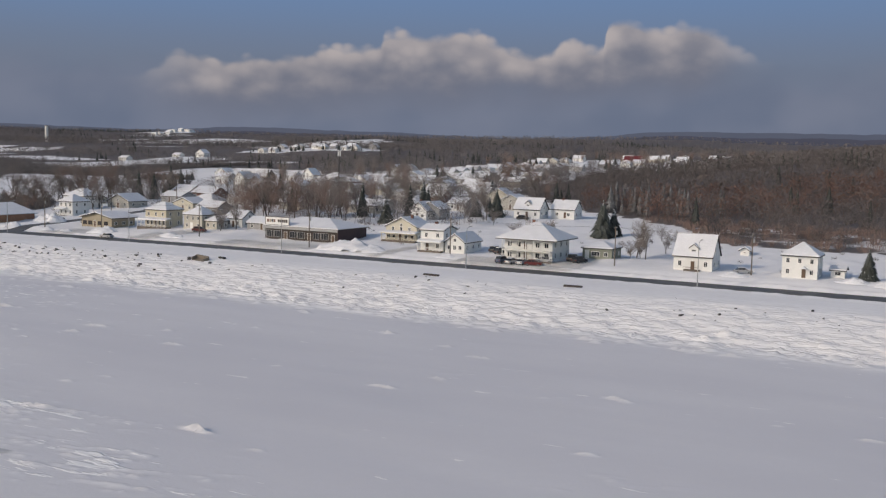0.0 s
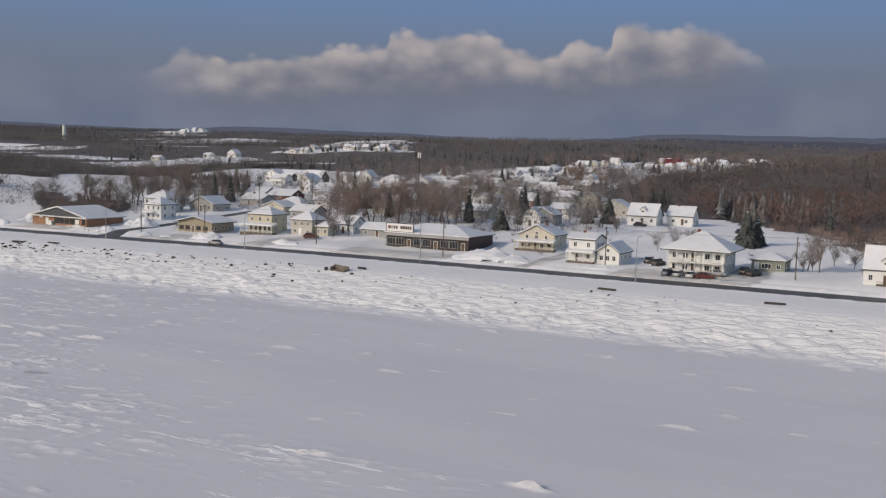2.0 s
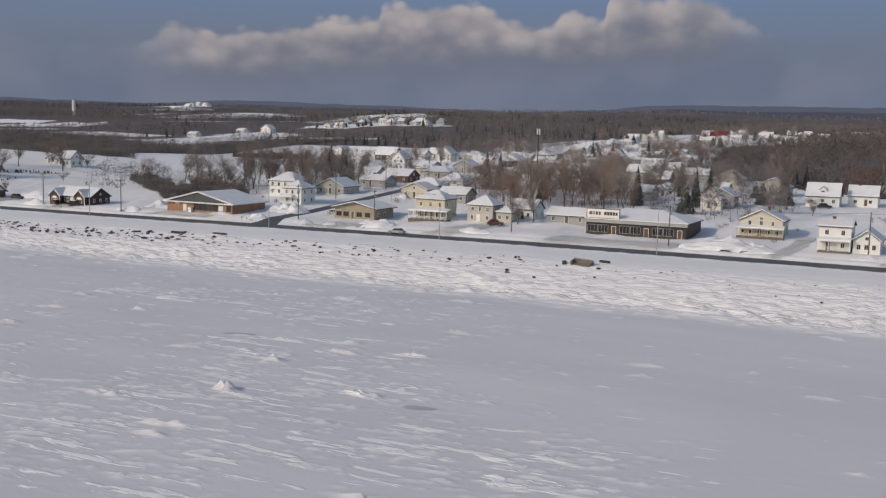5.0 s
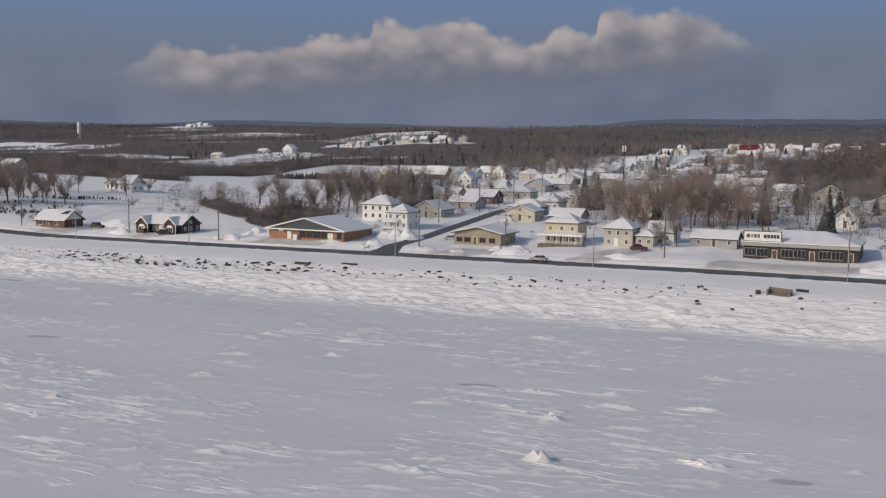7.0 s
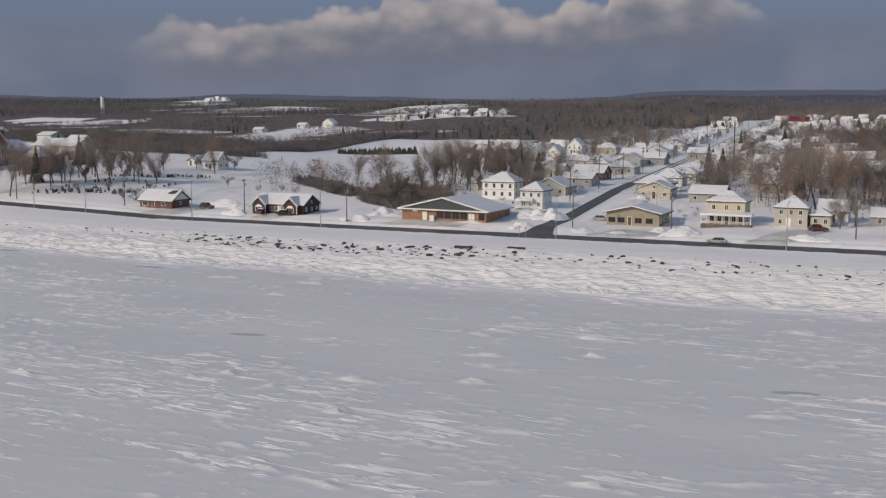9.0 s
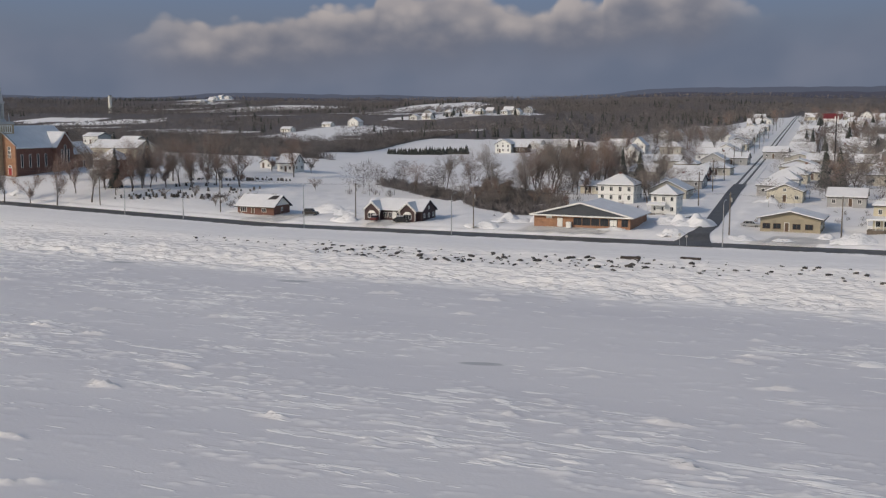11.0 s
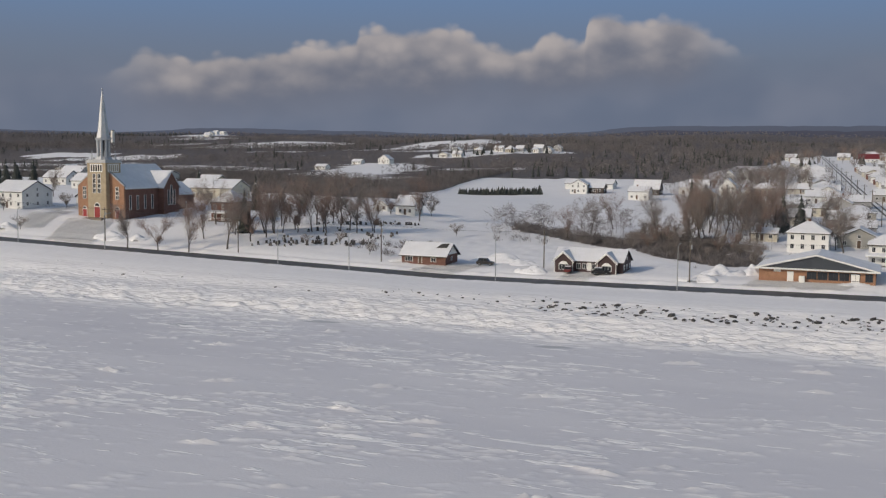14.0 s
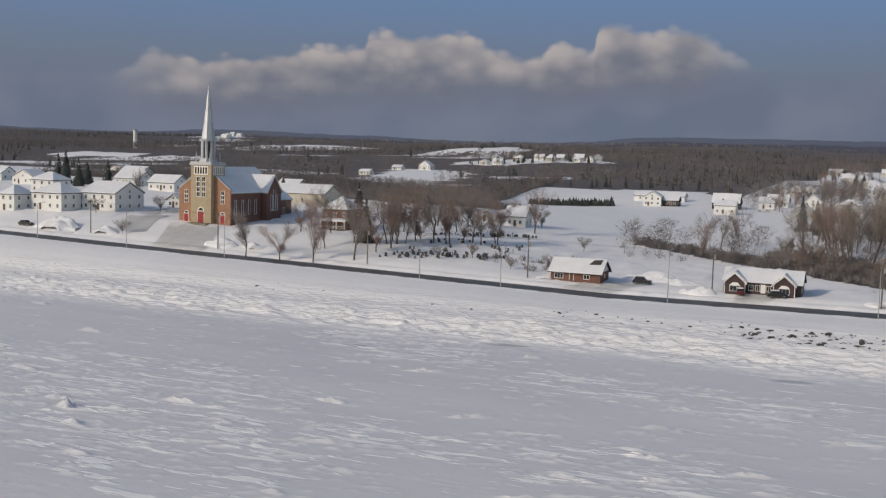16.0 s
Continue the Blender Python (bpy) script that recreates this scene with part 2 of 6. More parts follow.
def plate(xs, zs, holes, y0, y1):
    """An upright plate on a grid of cuts, with the cells in holes left open, as one piece."""
    bm = B()
    f = [[[bm.verts.new((x, y, z)) for z in zs] for x in xs] for y in (y0, y1)]
    solid = lambda i, k: 0 <= i < len(xs) - 1 and 0 <= k < len(zs) - 1 and (i, k) not in holes  # noqa: E731
    for i in range(len(xs) - 1):
        for k in range(len(zs) - 1):
            if not solid(i, k):
                continue
            bm.faces.new((f[0][i][k], f[0][i + 1][k], f[0][i + 1][k + 1], f[0][i][k + 1]))
            bm.faces.new((f[1][i][k], f[1][i][k + 1], f[1][i + 1][k + 1], f[1][i + 1][k]))
            for di, dk, a, b in ((0, -1, (i, k), (i + 1, k)), (0, 1, (i + 1, k + 1), (i, k + 1)), (-1, 0, (i, k + 1), (i, k)), (1, 0, (i + 1, k), (i + 1, k + 1))):
                if not solid(i + di, k + dk):
                    bm.faces.new((f[0][b[0]][b[1]], f[0][a[0]][a[1]], f[1][a[0]][a[1]], f[1][b[0]][b[1]]))
    return bm


def tube(bm, p, q, r0, r1, sides=6):
    p, q = Vector(p), Vector(q)
    d = (q - p).normalized()
    u = d.orthogonal().normalized()
    v = d.cross(u)
    rings = []
    for c, r in ((p, r0), (q, r1)):
        rings.append([bm.verts.new(c + (u * math.cos(a) + v * math.sin(a)) * r) for a in (2 * math.pi * k / sides for k in range(sides))])
    for k in range(sides):
        j = (k + 1) % sides
        bm.faces.new((rings[0][k], rings[0][j], rings[1][j], rings[1][k]))
    bm.faces.new(rings[0][::-1])
    bm.faces.new(rings[1])
    return bm


B = bmesh.new

# ---- ground ----
def smooth(v):
    v = np.clip(v, 0, 1)
    return v * v * (3 - 2 * v)


def lattice(x, y, seed):
    """Smooth value noise on a unit lattice, 0 to 1."""
    xi, yi = np.floor(x).astype(np.int64), np.floor(y).astype(np.int64)
    u, v = smooth(x - xi), smooth(y - yi)

    def h(a, b):
        k = (a * 374761393 + b * 668265263 + seed * 974634777) & 0xFFFFFFFF
        k = ((k ^ (k >> 13)) * 1274126177) & 0xFFFFFFFF
        return ((k ^ (k >> 16)) & 0xFFFF) / 65535.0

    return (h(xi, yi) * (1 - u) + h(xi + 1, yi) * u) * (1 - v) + (h(xi, yi + 1) * (1 - u) + h(xi + 1, yi + 1) * u) * v


def cloudy(x, y, seed, octaves=4):
    total, amp, norm = 0, 1.0, 0
    for k in range(octaves):
        total, norm = total + amp * lattice(x * 2**k, y * 2**k, seed + k), norm + amp
        amp *= 0.5
    return total / norm


PROFILE_Y = (190, 203, 210, 216, 238, 243, 262, 330, 560, 1000, 1150, 1650, 2300, 3200, 4800)
PROFILE_Z = (0, 3.4, 4.8, 5.2, 5.5, 6.8, 7.5, 10.6, 15.5, 26, 29, 31, 55, 68, 80)


def height(x, y):
    """The lie of the land: frozen bay, bank, village terrace, and the long rise inland."""
    x, y = np.asarray(x, float), np.asarray(y, float)
    far = np.hypot(x + 170, y)
    q = y + smooth((y - 700) / 900) * (far - y)
    z = np.interp(q, PROFILE_Y, PROFILE_Z)
    west = 0.028 * np.clip(-400 - x, 0, 230) * smooth((y - 198) / 30) * (1 - smooth((y - 350) / 400))
    knoll = 3.4 * smooth((-400 - x) / 100) * smooth((y - 236) / 26) * (1 - smooth((y - 350) / 400))
    east_hill = 13 * smooth((y - 390) / 330) * smooth((x + 235) / 140)
    ridge = 12 * smooth((y - 1160) / 380) * np.exp(-(((x + 480) / 520) ** 2)) * (1 - smooth((far - 2200) / 900))
    crest = 1.5 * smooth((y - 900) / 250) * np.exp(-(((x + 285) / 110) ** 2)) * (1 - smooth((y - 1260) / 240))
    lots = -0.7 * smooth((y - 238) / 5) * (1 - smooth((y - 262) / 16)) * (np.exp(-(((x + 183) / 19) ** 8)) + np.exp(-(((x + 262) / 16) ** 8)))
    dip = np.interp(-x, (200, 280, 320, 376, 537), (0.0, 0.5, 0.8, 1.1, 1.65)) * smooth((y - 196) / 10) * (1 - smooth((y - 520) / 300))
    upland = smooth((-430 - x) / 150) * (6.0 * smooth((y - 835) / 85) + 2.0 * smooth((y - 1200) / 150)) * (1 - smooth((far - 2200) / 600))
    hollow = 5.5 * np.exp(-(((x + 500) / 72) ** 2) - ((y - 525) / 75) ** 2)
    rises = sum(h * np.exp(-(((x - a) / w) ** 2) - ((y - b) / 75) ** 2) for a, b, w, h in ((-1165, 1405, 150, 7), (-885, 1330, 70, 7), (-805, 1335, 60, 7), (-640, 965, 70, 5), (-700, 800, 60, 1.5), (-1510, 1680, 90, 7)))
    return z + west + knoll + east_hill + ridge + crest + lots + upland + rises - hollow - dip


def H(x, y):
    return float(height(x, y))


def steps(*spans):
    out = []
    for a, b, d in spans:
        out += list(np.arange(a, b, d))
    return np.array(out + [spans[-1][1]])


def thicket(x, y):
    """Scrub in the hollow west of the field and beside the hall, 0 or 1."""
    east = np.interp(y, (380, 400, 475, 662, 1100), (-462, -490, -525, -552, -640))
    south = np.interp(x, (-700, -560, -500, -460), (420, 372, 372, 388))
    hollow = (x < east) * (y > south) * (y < np.where(x < -575, 520, 860)) * (x > -760)
    patch = ((x + 351) / 22) ** 2 + ((y - 292 + 0.8 * (x + 351)) / 22) ** 2 < 1
    hedge = (x > -415) * (x < -368) * (np.abs(y - 322 + 0.75 * (x + 407)) < 7)
    return (hollow | patch | hedge) * (1 - open_field(x, y))


def hill_wood(x, y):
    """The wooded hill east of the village, 0 or 1."""
    edge = np.interp(x, (-330, -282, -220, -146, -96, -82, -62, 0), (960, 860, 490, 393, 350, 318, 300, 292)) + 22 * (cloudy(np.asarray(x, float) / 8.0, np.asarray(y, float) / 8.0, 87, 2) - 0.5)
    return ((y > edge) * (y < np.where(x < -245, 860, 1500)) * (x > -330) * (x < 260)) * 1.0


# snowy fields among the far woods: two ends of a strip and its half width
FIELDS = (
    (-1165, 880, -1085, 882, 15), (-1095, 846, -995, 880, 17), (-1215, 1290, -1105, 1385, 62), (-945, 980, -900, 992, 13),
    (-905, 1140, -868, 1320, 24), (-795, 1060, -820, 1330, 26), (-880, 752, -768, 712, 24), (-640, 545, -690, 790, 34),
    (-612, 768, -586, 790, 15), (-1100, 742, -1030, 738, 26), (-1340, 1360, -1300, 1385, 18), (-1015, 772, -975, 805, 14),
    (-512, 560, -462, 650, 17), (-690, 905, -605, 955, 26), (-740, 830, -700, 815, 16), (-1468, 1560, -1545, 1770, 24),
)


def open_field(x, y, front=0.0):
    """Where a far field lies open, 0 or 1; with front, the strip before it too."""
    x, y = np.asarray(x, float), np.asarray(y, float)
    y = y + 10 * (cloudy(x / 30.0, y / 30.0, 95, 2) - 0.5)
    out = np.zeros(np.broadcast(x, y).shape)
    for ax, ay, bx, by, r in FIELDS:
        dx, dy = bx - ax, by - ay
        reach = front * (0.5 if ay < 1000 else 1.0)
        for lift in (0.0, 0.25 * reach, 0.5 * reach, 0.75 * reach, reach):
            k = np.clip(((x - ax) * dx + (y + lift - ay) * dy) / (dx * dx + dy * dy), 0, 1)
            out = np.maximum(out, np.hypot(x - ax - k * dx, y + lift - ay - k * dy) < r)
    return out


def far_wood(x, y):
    """Woods between the fields beyond the village, 0 or 1."""
    edge = np.interp(x, (-1400, -900, -760, -560, -480, -385, -330), (700, 640, 560, 640, 660, 610, 640))
    on = (y > edge) * ((np.abs(x + 322) > 60 + 40 * (y < 900)) | (y > 1230))
    east = (x > -190) & (y > 1000)
    return (((on > 0) | east) & ~((x > -400) & (y < 1200) & (x < -250))) * (1 - open_field(x, y))


def woods(x, y):
    """Where the ground is painted dark for scrub and for the shade of dense woods, 0 to 1."""
    return np.maximum(np.maximum(thicket(x, y), hill_wood(x, y) * np.where(y < 352, 0.72, 1.0)), far_wood(x, y)) * 1.0


def relief(x, y):
    """Pressure ridges at the shore, drifts on the bank, ploughed edges of the road."""
    swell = (cloudy(x / 30.0, y / 14.0, 12, 3) - 0.5) * 0.25
    ridge = np.clip(cloudy(x / 3.6, (y + 0.05 * x) / 1.7, 21, 4) - 0.48, 0, 1) * 1.7 * np.exp(-(((y - 191) / 8) ** 2))
    crumb = smooth((cloudy(x / 2.6, (y - 0.06 * x) / 1.2, 33, 4) - 0.52) / 0.06)
    lumps = smooth((cloudy(x / 1.6, y / 1.1, 37, 2) - 0.60) / 0.08)
    bank = ((cloudy(x / 9.0, y / 5.0, 31, 3) - 0.5) * 0.22 + crumb * (0.03 + 0.30 * cloudy(x / 7.0, y / 7.0, 35, 2)) + lumps * 0.20) * np.exp(-(((y - 200) / 11.5) ** 4)) * (1 - 0.5 * smooth((-385 - x) / 45) * smooth((y - 192) / 6))
    land = ((cloudy(x / 14.0, y / 14.0, 41, 3) - 0.5) * 0.7 + np.clip(cloudy(x / 4.5, y / 4.5, 43, 2) - 0.5, 0, 1) * 1.3 * (1 - smooth((y - 330) / 60))) * smooth((y - 243) / 14)
    plough = (0.2 + 0.8 * cloudy(x / 2.2, y * 0 + 3.0, 51, 2)) * 0.9 * (0.4 * np.exp(-(((y - 227.7) / 0.8) ** 2)) + np.exp(-(((y - 238.3) / 1.1) ** 2)) * (np.abs(x + 288) > 14))
    return swell * (1 - smooth((y - 178) / 14)) + ridge + bank + land + plough


def rough_ice(x, y):
    """How broken the snow on the ice is: calm towards the east and in lanes, rough in fields, 0 to 1."""
    west = smooth((-120 - x + 0.5 * (150 - y)) / 130)
    fields = smooth((cloudy(x / 46.0, y / 17.0, 12, 3) - 0.46) / 0.13)
    rough = (0.12 + 0.88 * west) * (0.42 + 0.6 * fields)
    for a, b, rx, ry in ((-150, 88, 30, 17), (-180, 108, 20, 9), (-110, 90, 24, 5), (-86, 77, 20, 8), (-252, 95, 30, 12), (-438, 104, 9, 6)):
        rough = np.maximum(rough, 1.15 * np.exp(-(((x - a) / rx) ** 2) - ((y - b) / ry) ** 2))
    return rough


def add_drifts(xs, ys, Z):
    """Wind-cut snow on the ice: thin ragged plates in fields, short ridges, and a few tilted blocks."""
    r = np.random.RandomState(3)
    X, Y = np.meshgrid(xs, ys)
    warp = cloudy(X / 24.0, Y / 24.0, 15, 2) - 0.5
    rough = rough_ice(X, Y)
    on = smooth((200 - Y) / 14) * smooth((Y - 58) / 9)
    along = Y - 0.24 * X
    vein = np.abs(cloudy((X + 9 * warp) / 6.5, (along + 4 * warp) / 1.5, 61, 3) - 0.5)
    broken = smooth((cloudy(X / 4.2, along / 2.2, 65, 2) - 0.69 + 0.24 * rough) / 0.07)
    plate = smooth((0.045 - vein) / 0.03) * broken
    chips = smooth((cloudy(X / 2.2, along / 0.75, 67, 3) - 0.86 + 0.18 * rough) / 0.05)
    lift = on * (plate * (0.04 + 0.24 * cloudy(X / 5.0, Y / 3.0, 63, 2) ** 1.5) + chips * 0.12) * np.minimum(1, 0.25 + rough)
    todo = []
    while len(todo) < 460:
        x, y = r.uniform(-600, 20), r.uniform(64, 196)
        if r.rand() > 0.1 + rough_ice(np.array([x]), np.array([y]))[0]:
            continue
        k = r.rand() ** 4
        todo.append((x, y, r.uniform(0.35, 1.1) + 2.2 * k, 0.14 + 0.2 * r.rand() + 0.35 * k, r.normal(0.08, 0.22)))
    for _ in range(1100):
        x = r.uniform(-600, 20)
        todo.append((x, r.normal(189, 4.0) - 0.012 * (x + 250), r.uniform(0.4, 2.4), r.uniform(0.2, 0.65), r.normal(0.05, 0.3)))
    for x, y, h in ((-195, 115.5, 1.2), (-202, 90, 0.9), (-248, 115.5, 0.8), (-192, 131, 0.9), (-174, 106, 1.0), (-237, 136, 0.6), (-159, 186, 0.9), (-363, 112, 0.7), (-398, 173, 0.8), (-279, 105, 0.6), (-257, 96, 0.8), (-144, 70.5, 1.1), (-189.6, 99, 1.2), (-330, 95, 0.9), (-441, 106, 1.0), (-435, 100, 0.9), (-446, 110, 0.6)):
        todo += [(x + r.normal(0, 0.9), y + r.normal(0, 0.5), r.uniform(0.3, 1.3), h * r.uniform(0.35, 1.0), r.uniform(-0.5, 0.5)) for _ in range(6)]
    piles = np.zeros_like(Z)
    for x, y, ln, h, tilt in todo:
        i0, i1 = np.searchsorted(xs, (x - 2.6 * ln, x + 2.6 * ln))
        j0, j1 = np.searchsorted(ys, (y - 2.5, y + 5.5))
        if i1 - i0 < 2 or j1 - j0 < 2:
            continue
        A, C = np.meshgrid(xs[i0:i1] - x, ys[j0:j1] - y)
        V = C - tilt * A + 0.2 * np.sin(A * 2.3 + x)
        wide = 0.16 + 0.08 * ln
        shape = np.where(V < 0, smooth((V + wide) / wide), np.exp(-V / (0.8 * wide + 0.2)))
        piles[j0:j1, i0:i1] = np.maximum(piles[j0:j1, i0:i1], h * shape * np.exp(-((A / ln) ** 4)))
    chip = cloudy(X / 1.2, Y / 0.8, 69, 2)
    return np.maximum(lift, piles * (0.3 + 1.4 * chip))


def bare_ice(x, y):
    """Patches where the wind has swept the ice bare, 0 to 1."""
    out = np.zeros_like(x)
    for a, b, w in ((-165, 104, 2.2), (-291, 126.6, 3.2), (-354, 176, 3.5), (-406, 182.4, 4.5), (-429, 167, 3.0), (-96, 76, 2.2), (-210, 128, 3.0)):
        out = np.maximum(out, np.exp(-(((x - a) / w) ** 2) - ((y - b - 0.2 * (x - a)) / 0.9) ** 2) * 1.3)
    return out


ROAD_Y, ROAD_W = 233.0, 7.2


def street_x(y):
    return -285.3 - 0.0935 * (y - 257) * (y > 257)


def build_ground():
    xs = steps((-5200, -2600, 130), (-2600, -1200, 60), (-1200, -600, 12), (-600, 24, 0.68), (24, 200, 8), (200, 1200, 50), (1200, 3200, 200))
    ys = steps((-900, -100, 80), (-100, 60, 10), (60, 130, 0.34), (130, 216, 0.5), (216, 242, 0.8), (242, 330, 1.6), (330, 640, 5), (640, 1300, 15), (1300, 3000, 50), (3000, 4800, 120))
    X, Y = np.meshgrid(xs, ys)
    lift = add_drifts(xs, ys, X)
    Z = height(X, Y) + relief(X, Y) + lift
    flat = np.exp(-(((Y - ROAD_Y) / 4.3) ** 10))
    Z = Z * (1 - flat) + (height(X, Y) - 0.10) * flat
    sx = street_x(Y)
    lane = np.exp(-(((X - sx) / 5.5) ** 8)) * (Y > 225) * (Y < 1270)
    Z = Z * (1 - lane) + (height(X, Y) - 0.10) * lane
    ny, nx = X.shape
    me = bpy.data.meshes.new("ground")
    k = np.arange(ny * nx).reshape(ny, nx)
    quads = np.stack([k[:-1, :-1], k[:-1, 1:], k[1:, 1:], k[1:, :-1]], -1).reshape(-1, 4)
    me.vertices.add(ny * nx)
    me.vertices.foreach_set("co", np.stack([X, Y, Z], -1).ravel())
    me.loops.add(quads.size)
    me.loops.foreach_set("vertex_index", quads.ravel())
    me.polygons.add(len(quads))
    me.polygons.foreach_set("loop_start", np.arange(0, quads.size, 4))
    me.polygons.foreach_set("loop_total", np.full(len(quads), 4))
    me.polygons.foreach_set("use_smooth", np.ones(len(quads), bool))
    me.update(calc_edges=True)
    att = me.attributes.new("cover", "FLOAT", "POINT")
    att.data.foreach_set("value", woods(X, Y).ravel())
    crust = (1 - smooth((Y - 180 + 6 * cloudy(X / 9.0, Y / 4.0, 91, 3)) / 9)) * (1 - smooth((lift - 0.04) / 0.10)) * (0.75 + 0.5 * (cloudy(X / 40.0, Y / 12.0, 93, 3) - 0.5))
    att = me.attributes.new("crust", "FLOAT", "POINT")
    att.data.foreach_set("value", crust.ravel())
    att = me.attributes.new("rough", "FLOAT", "POINT")
    att.data.foreach_set("value", np.clip(rough_ice(X, Y), 0, 1.2).ravel())
    att = me.attributes.new("bare_ice", "FLOAT", "POINT")
    att.data.foreach_set("value", bare_ice(X, Y).ravel())
    me.materials.append(M["ground"])
    return tagged(new("ground", me), "snow-covered ground, frozen bay and village land", "ground", kind="structure")


build_ground()


def ribbon(name, left, right, mat, label, category):
    """A flat strip between two lines of points, 4 cm proud of the ground below it, with edges down to it."""
    bm = B()
    rows = [[bm.verts.new((*p, H(*p) + dz)) for p, dz in ((l, -0.3), (l, 0.04), (r, 0.04), (r, -0.3))] for l, r in zip(left, right)]
    for a, b in zip(rows, rows[1:]):
        for k in range(3):
            bm.faces.new((a[k], a[k + 1], b[k + 1], b[k]))
    return tagged(part(name, bm, mat), label, category, kind="structure")


xs_road = [40 - 8 * k for k in range(110)]
ribbon("road", [(x, ROAD_Y + ROAD_W / 2) for x in xs_road], [(x, ROAD_Y - ROAD_W / 2) for x in xs_road], "asphalt", "bare wet asphalt shore road between snow banks", "road")
ys_street = [ROAD_Y + ROAD_W / 2 + 2.5 * k for k in range(412)]
near, far = ys_street[:50], ys_street[49:]
ribbon("road", [(street_x(y) - 2.1 - 2.2 * max(0, 1 - k / 5.0) ** 2, y) for k, y in enumerate(near)], [(street_x(y) + 2.1 + 2.2 * max(0, 1 - k / 5.0) ** 2, y) for k, y in enumerate(near)], "asphalt", "straight side street with bare asphalt", "road")
ribbon("road", [(street_x(y) - 4.2, y) for y in far], [(street_x(y) + 4.2, y) for y in far], "packed", "straight street under packed snow climbing the hill", "road")
for u in (-1.1, 1.3):
    strip = ribbon("road_track", [(street_x(y) + u - 0.45, y) for y in far], [(street_x(y) + u + 0.45, y) for y in far], "asphalt", "bare wheel track on the snowy street", "road")
    strip.location.z = 0.02


# ---- sky backdrop ----
SKY_R, SKY_X, SKY_TOP = 4800.0, -170.0, 1500.0


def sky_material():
    """Sky above a bank of cumulus, a grey layer under it and far hills at its foot, blue with painted haze, by bearing
    (0 to 60 degrees west of north) and height.
    """
    mat = bpy.data.materials.new("distant_sky")
    mat.use_nodes = True
    n, l = mat.node_tree.nodes, mat.node_tree.links
    n.remove(n["Principled BSDF"])
    emit = n.new("ShaderNodeEmission")
    l.new(emit.outputs[0], n["Material Output"].inputs[0])
    geo, sep, comb = n.new("ShaderNodeNewGeometry"), n.new("ShaderNodeSeparateXYZ"), n.new("ShaderNodeCombineXYZ")
    l.new(geo.outputs["Position"], sep.inputs[0])
    px, z = math_node(n, l, "SUBTRACT", SKY_X, sep.outputs[0]), sep.outputs[2]
    az = math_node(n, l, "MULTIPLY", math_node(n, l, "ARCTAN2", px, sep.outputs[1]), 180 / math.pi)
    l.new(math_node(n, l, "MULTIPLY", az, 1.4), comb.inputs[0])
    l.new(math_node(n, l, "MULTIPLY", z, 1.4 * 0.0119 * 1.35), comb.inputs[1])

    def noise_node(scale, detail, rough=0.55, shift=0.0):
        t = n.new("ShaderNodeTexNoise")
        t.inputs["Scale"].default_value, t.inputs["Detail"].default_value, t.inputs["Roughness"].default_value = scale, detail, rough
        off = n.new("ShaderNodeVectorMath")
        off.inputs[1].default_value = (shift, shift, 0)
        l.new(comb.outputs[0], off.inputs[0])
        l.new(off.outputs[0], t.inputs["Vector"])
        return t.outputs["Fac"]

    def billow_node(scale, shift):
        """Rounded heaps, 1 at their middle and 0 in the creases between them."""
        t, off = n.new("ShaderNodeTexVoronoi"), n.new("ShaderNodeVectorMath")
        t.feature, t.inputs["Scale"].default_value, t.inputs["Smoothness"].default_value = "SMOOTH_F1", scale, 0.35
        off.inputs[1].default_value = (shift, shift, 0)
        l.new(comb.outputs[0], off.inputs[0])
        l.new(off.outputs[0], t.inputs["Vector"])
        return span_node(n, l, t.outputs["Distance"], 0.75, 0.05)

    puff, lump, wide = noise_node(0.5, 3, 0.5), noise_node(0.22, 4, 0.5, 7.0), noise_node(0.09, 3, 0.5, 3.0)
    heap, knob = billow_node(0.30, 2.0), billow_node(0.75, 5.0)
    u = math_node(n, l, "DIVIDE", az, 60.0)
    outline = ((0, .50), (.13, .56), (.164, .64), (.178, .69), (.193, .76), (.212, .795), (.241, .76), (.256, .795), (.276, .82), (.286, .765), (.292, .67), (.321, .70), (.331, .66), (.341, .62), (.366, .645), (.392, .70), (.418, .74), (.449, .72), (.469, .735), (.488, .71), (.497, .635), (.531, .64), (.556, .59), (.617, .555), (.646, .555), (.676, .58), (.69, .52), (.73, .44), (1, .40))
    top = math_node(n, l, "MULTIPLY", curve_node(n, l, u, outline), 800.0)
    top = math_node(n, l, "ADD", top, math_node(n, l, "MULTIPLY", math_node(n, l, "SUBTRACT", knob, 0.55), 34.0))
    top = math_node(n, l, "ADD", top, math_node(n, l, "MULTIPLY", math_node(n, l, "SUBTRACT", puff, 0.5), 46.0))
    floor_z = math_node(n, l, "MULTIPLY", curve_node(n, l, u, ((0, .52), (.18, .50), (.22, .455), (.30, .42), (.43, .38), (.54, .335), (.64, .275), (1, .26))), 800.0)
    floor_z = math_node(n, l, "ADD", floor_z, math_node(n, l, "MULTIPLY", math_node(n, l, "SUBTRACT", lump, 0.5), 110.0))
    deep = math_node(n, l, "SUBTRACT", top, z)
    side = math_node(n, l, "MULTIPLY", span_node(n, l, az, 8.0, 12.5), span_node(n, l, az, 44.0, 37.5))
    body = math_node(n, l, "MULTIPLY", span_node(n, l, deep, -16.0, 34.0), side)
    rise = math_node(n, l, "SUBTRACT", z, floor_z)
    body = math_node(n, l, "MULTIPLY", body, span_node(n, l, rise, -120.0, 80.0))
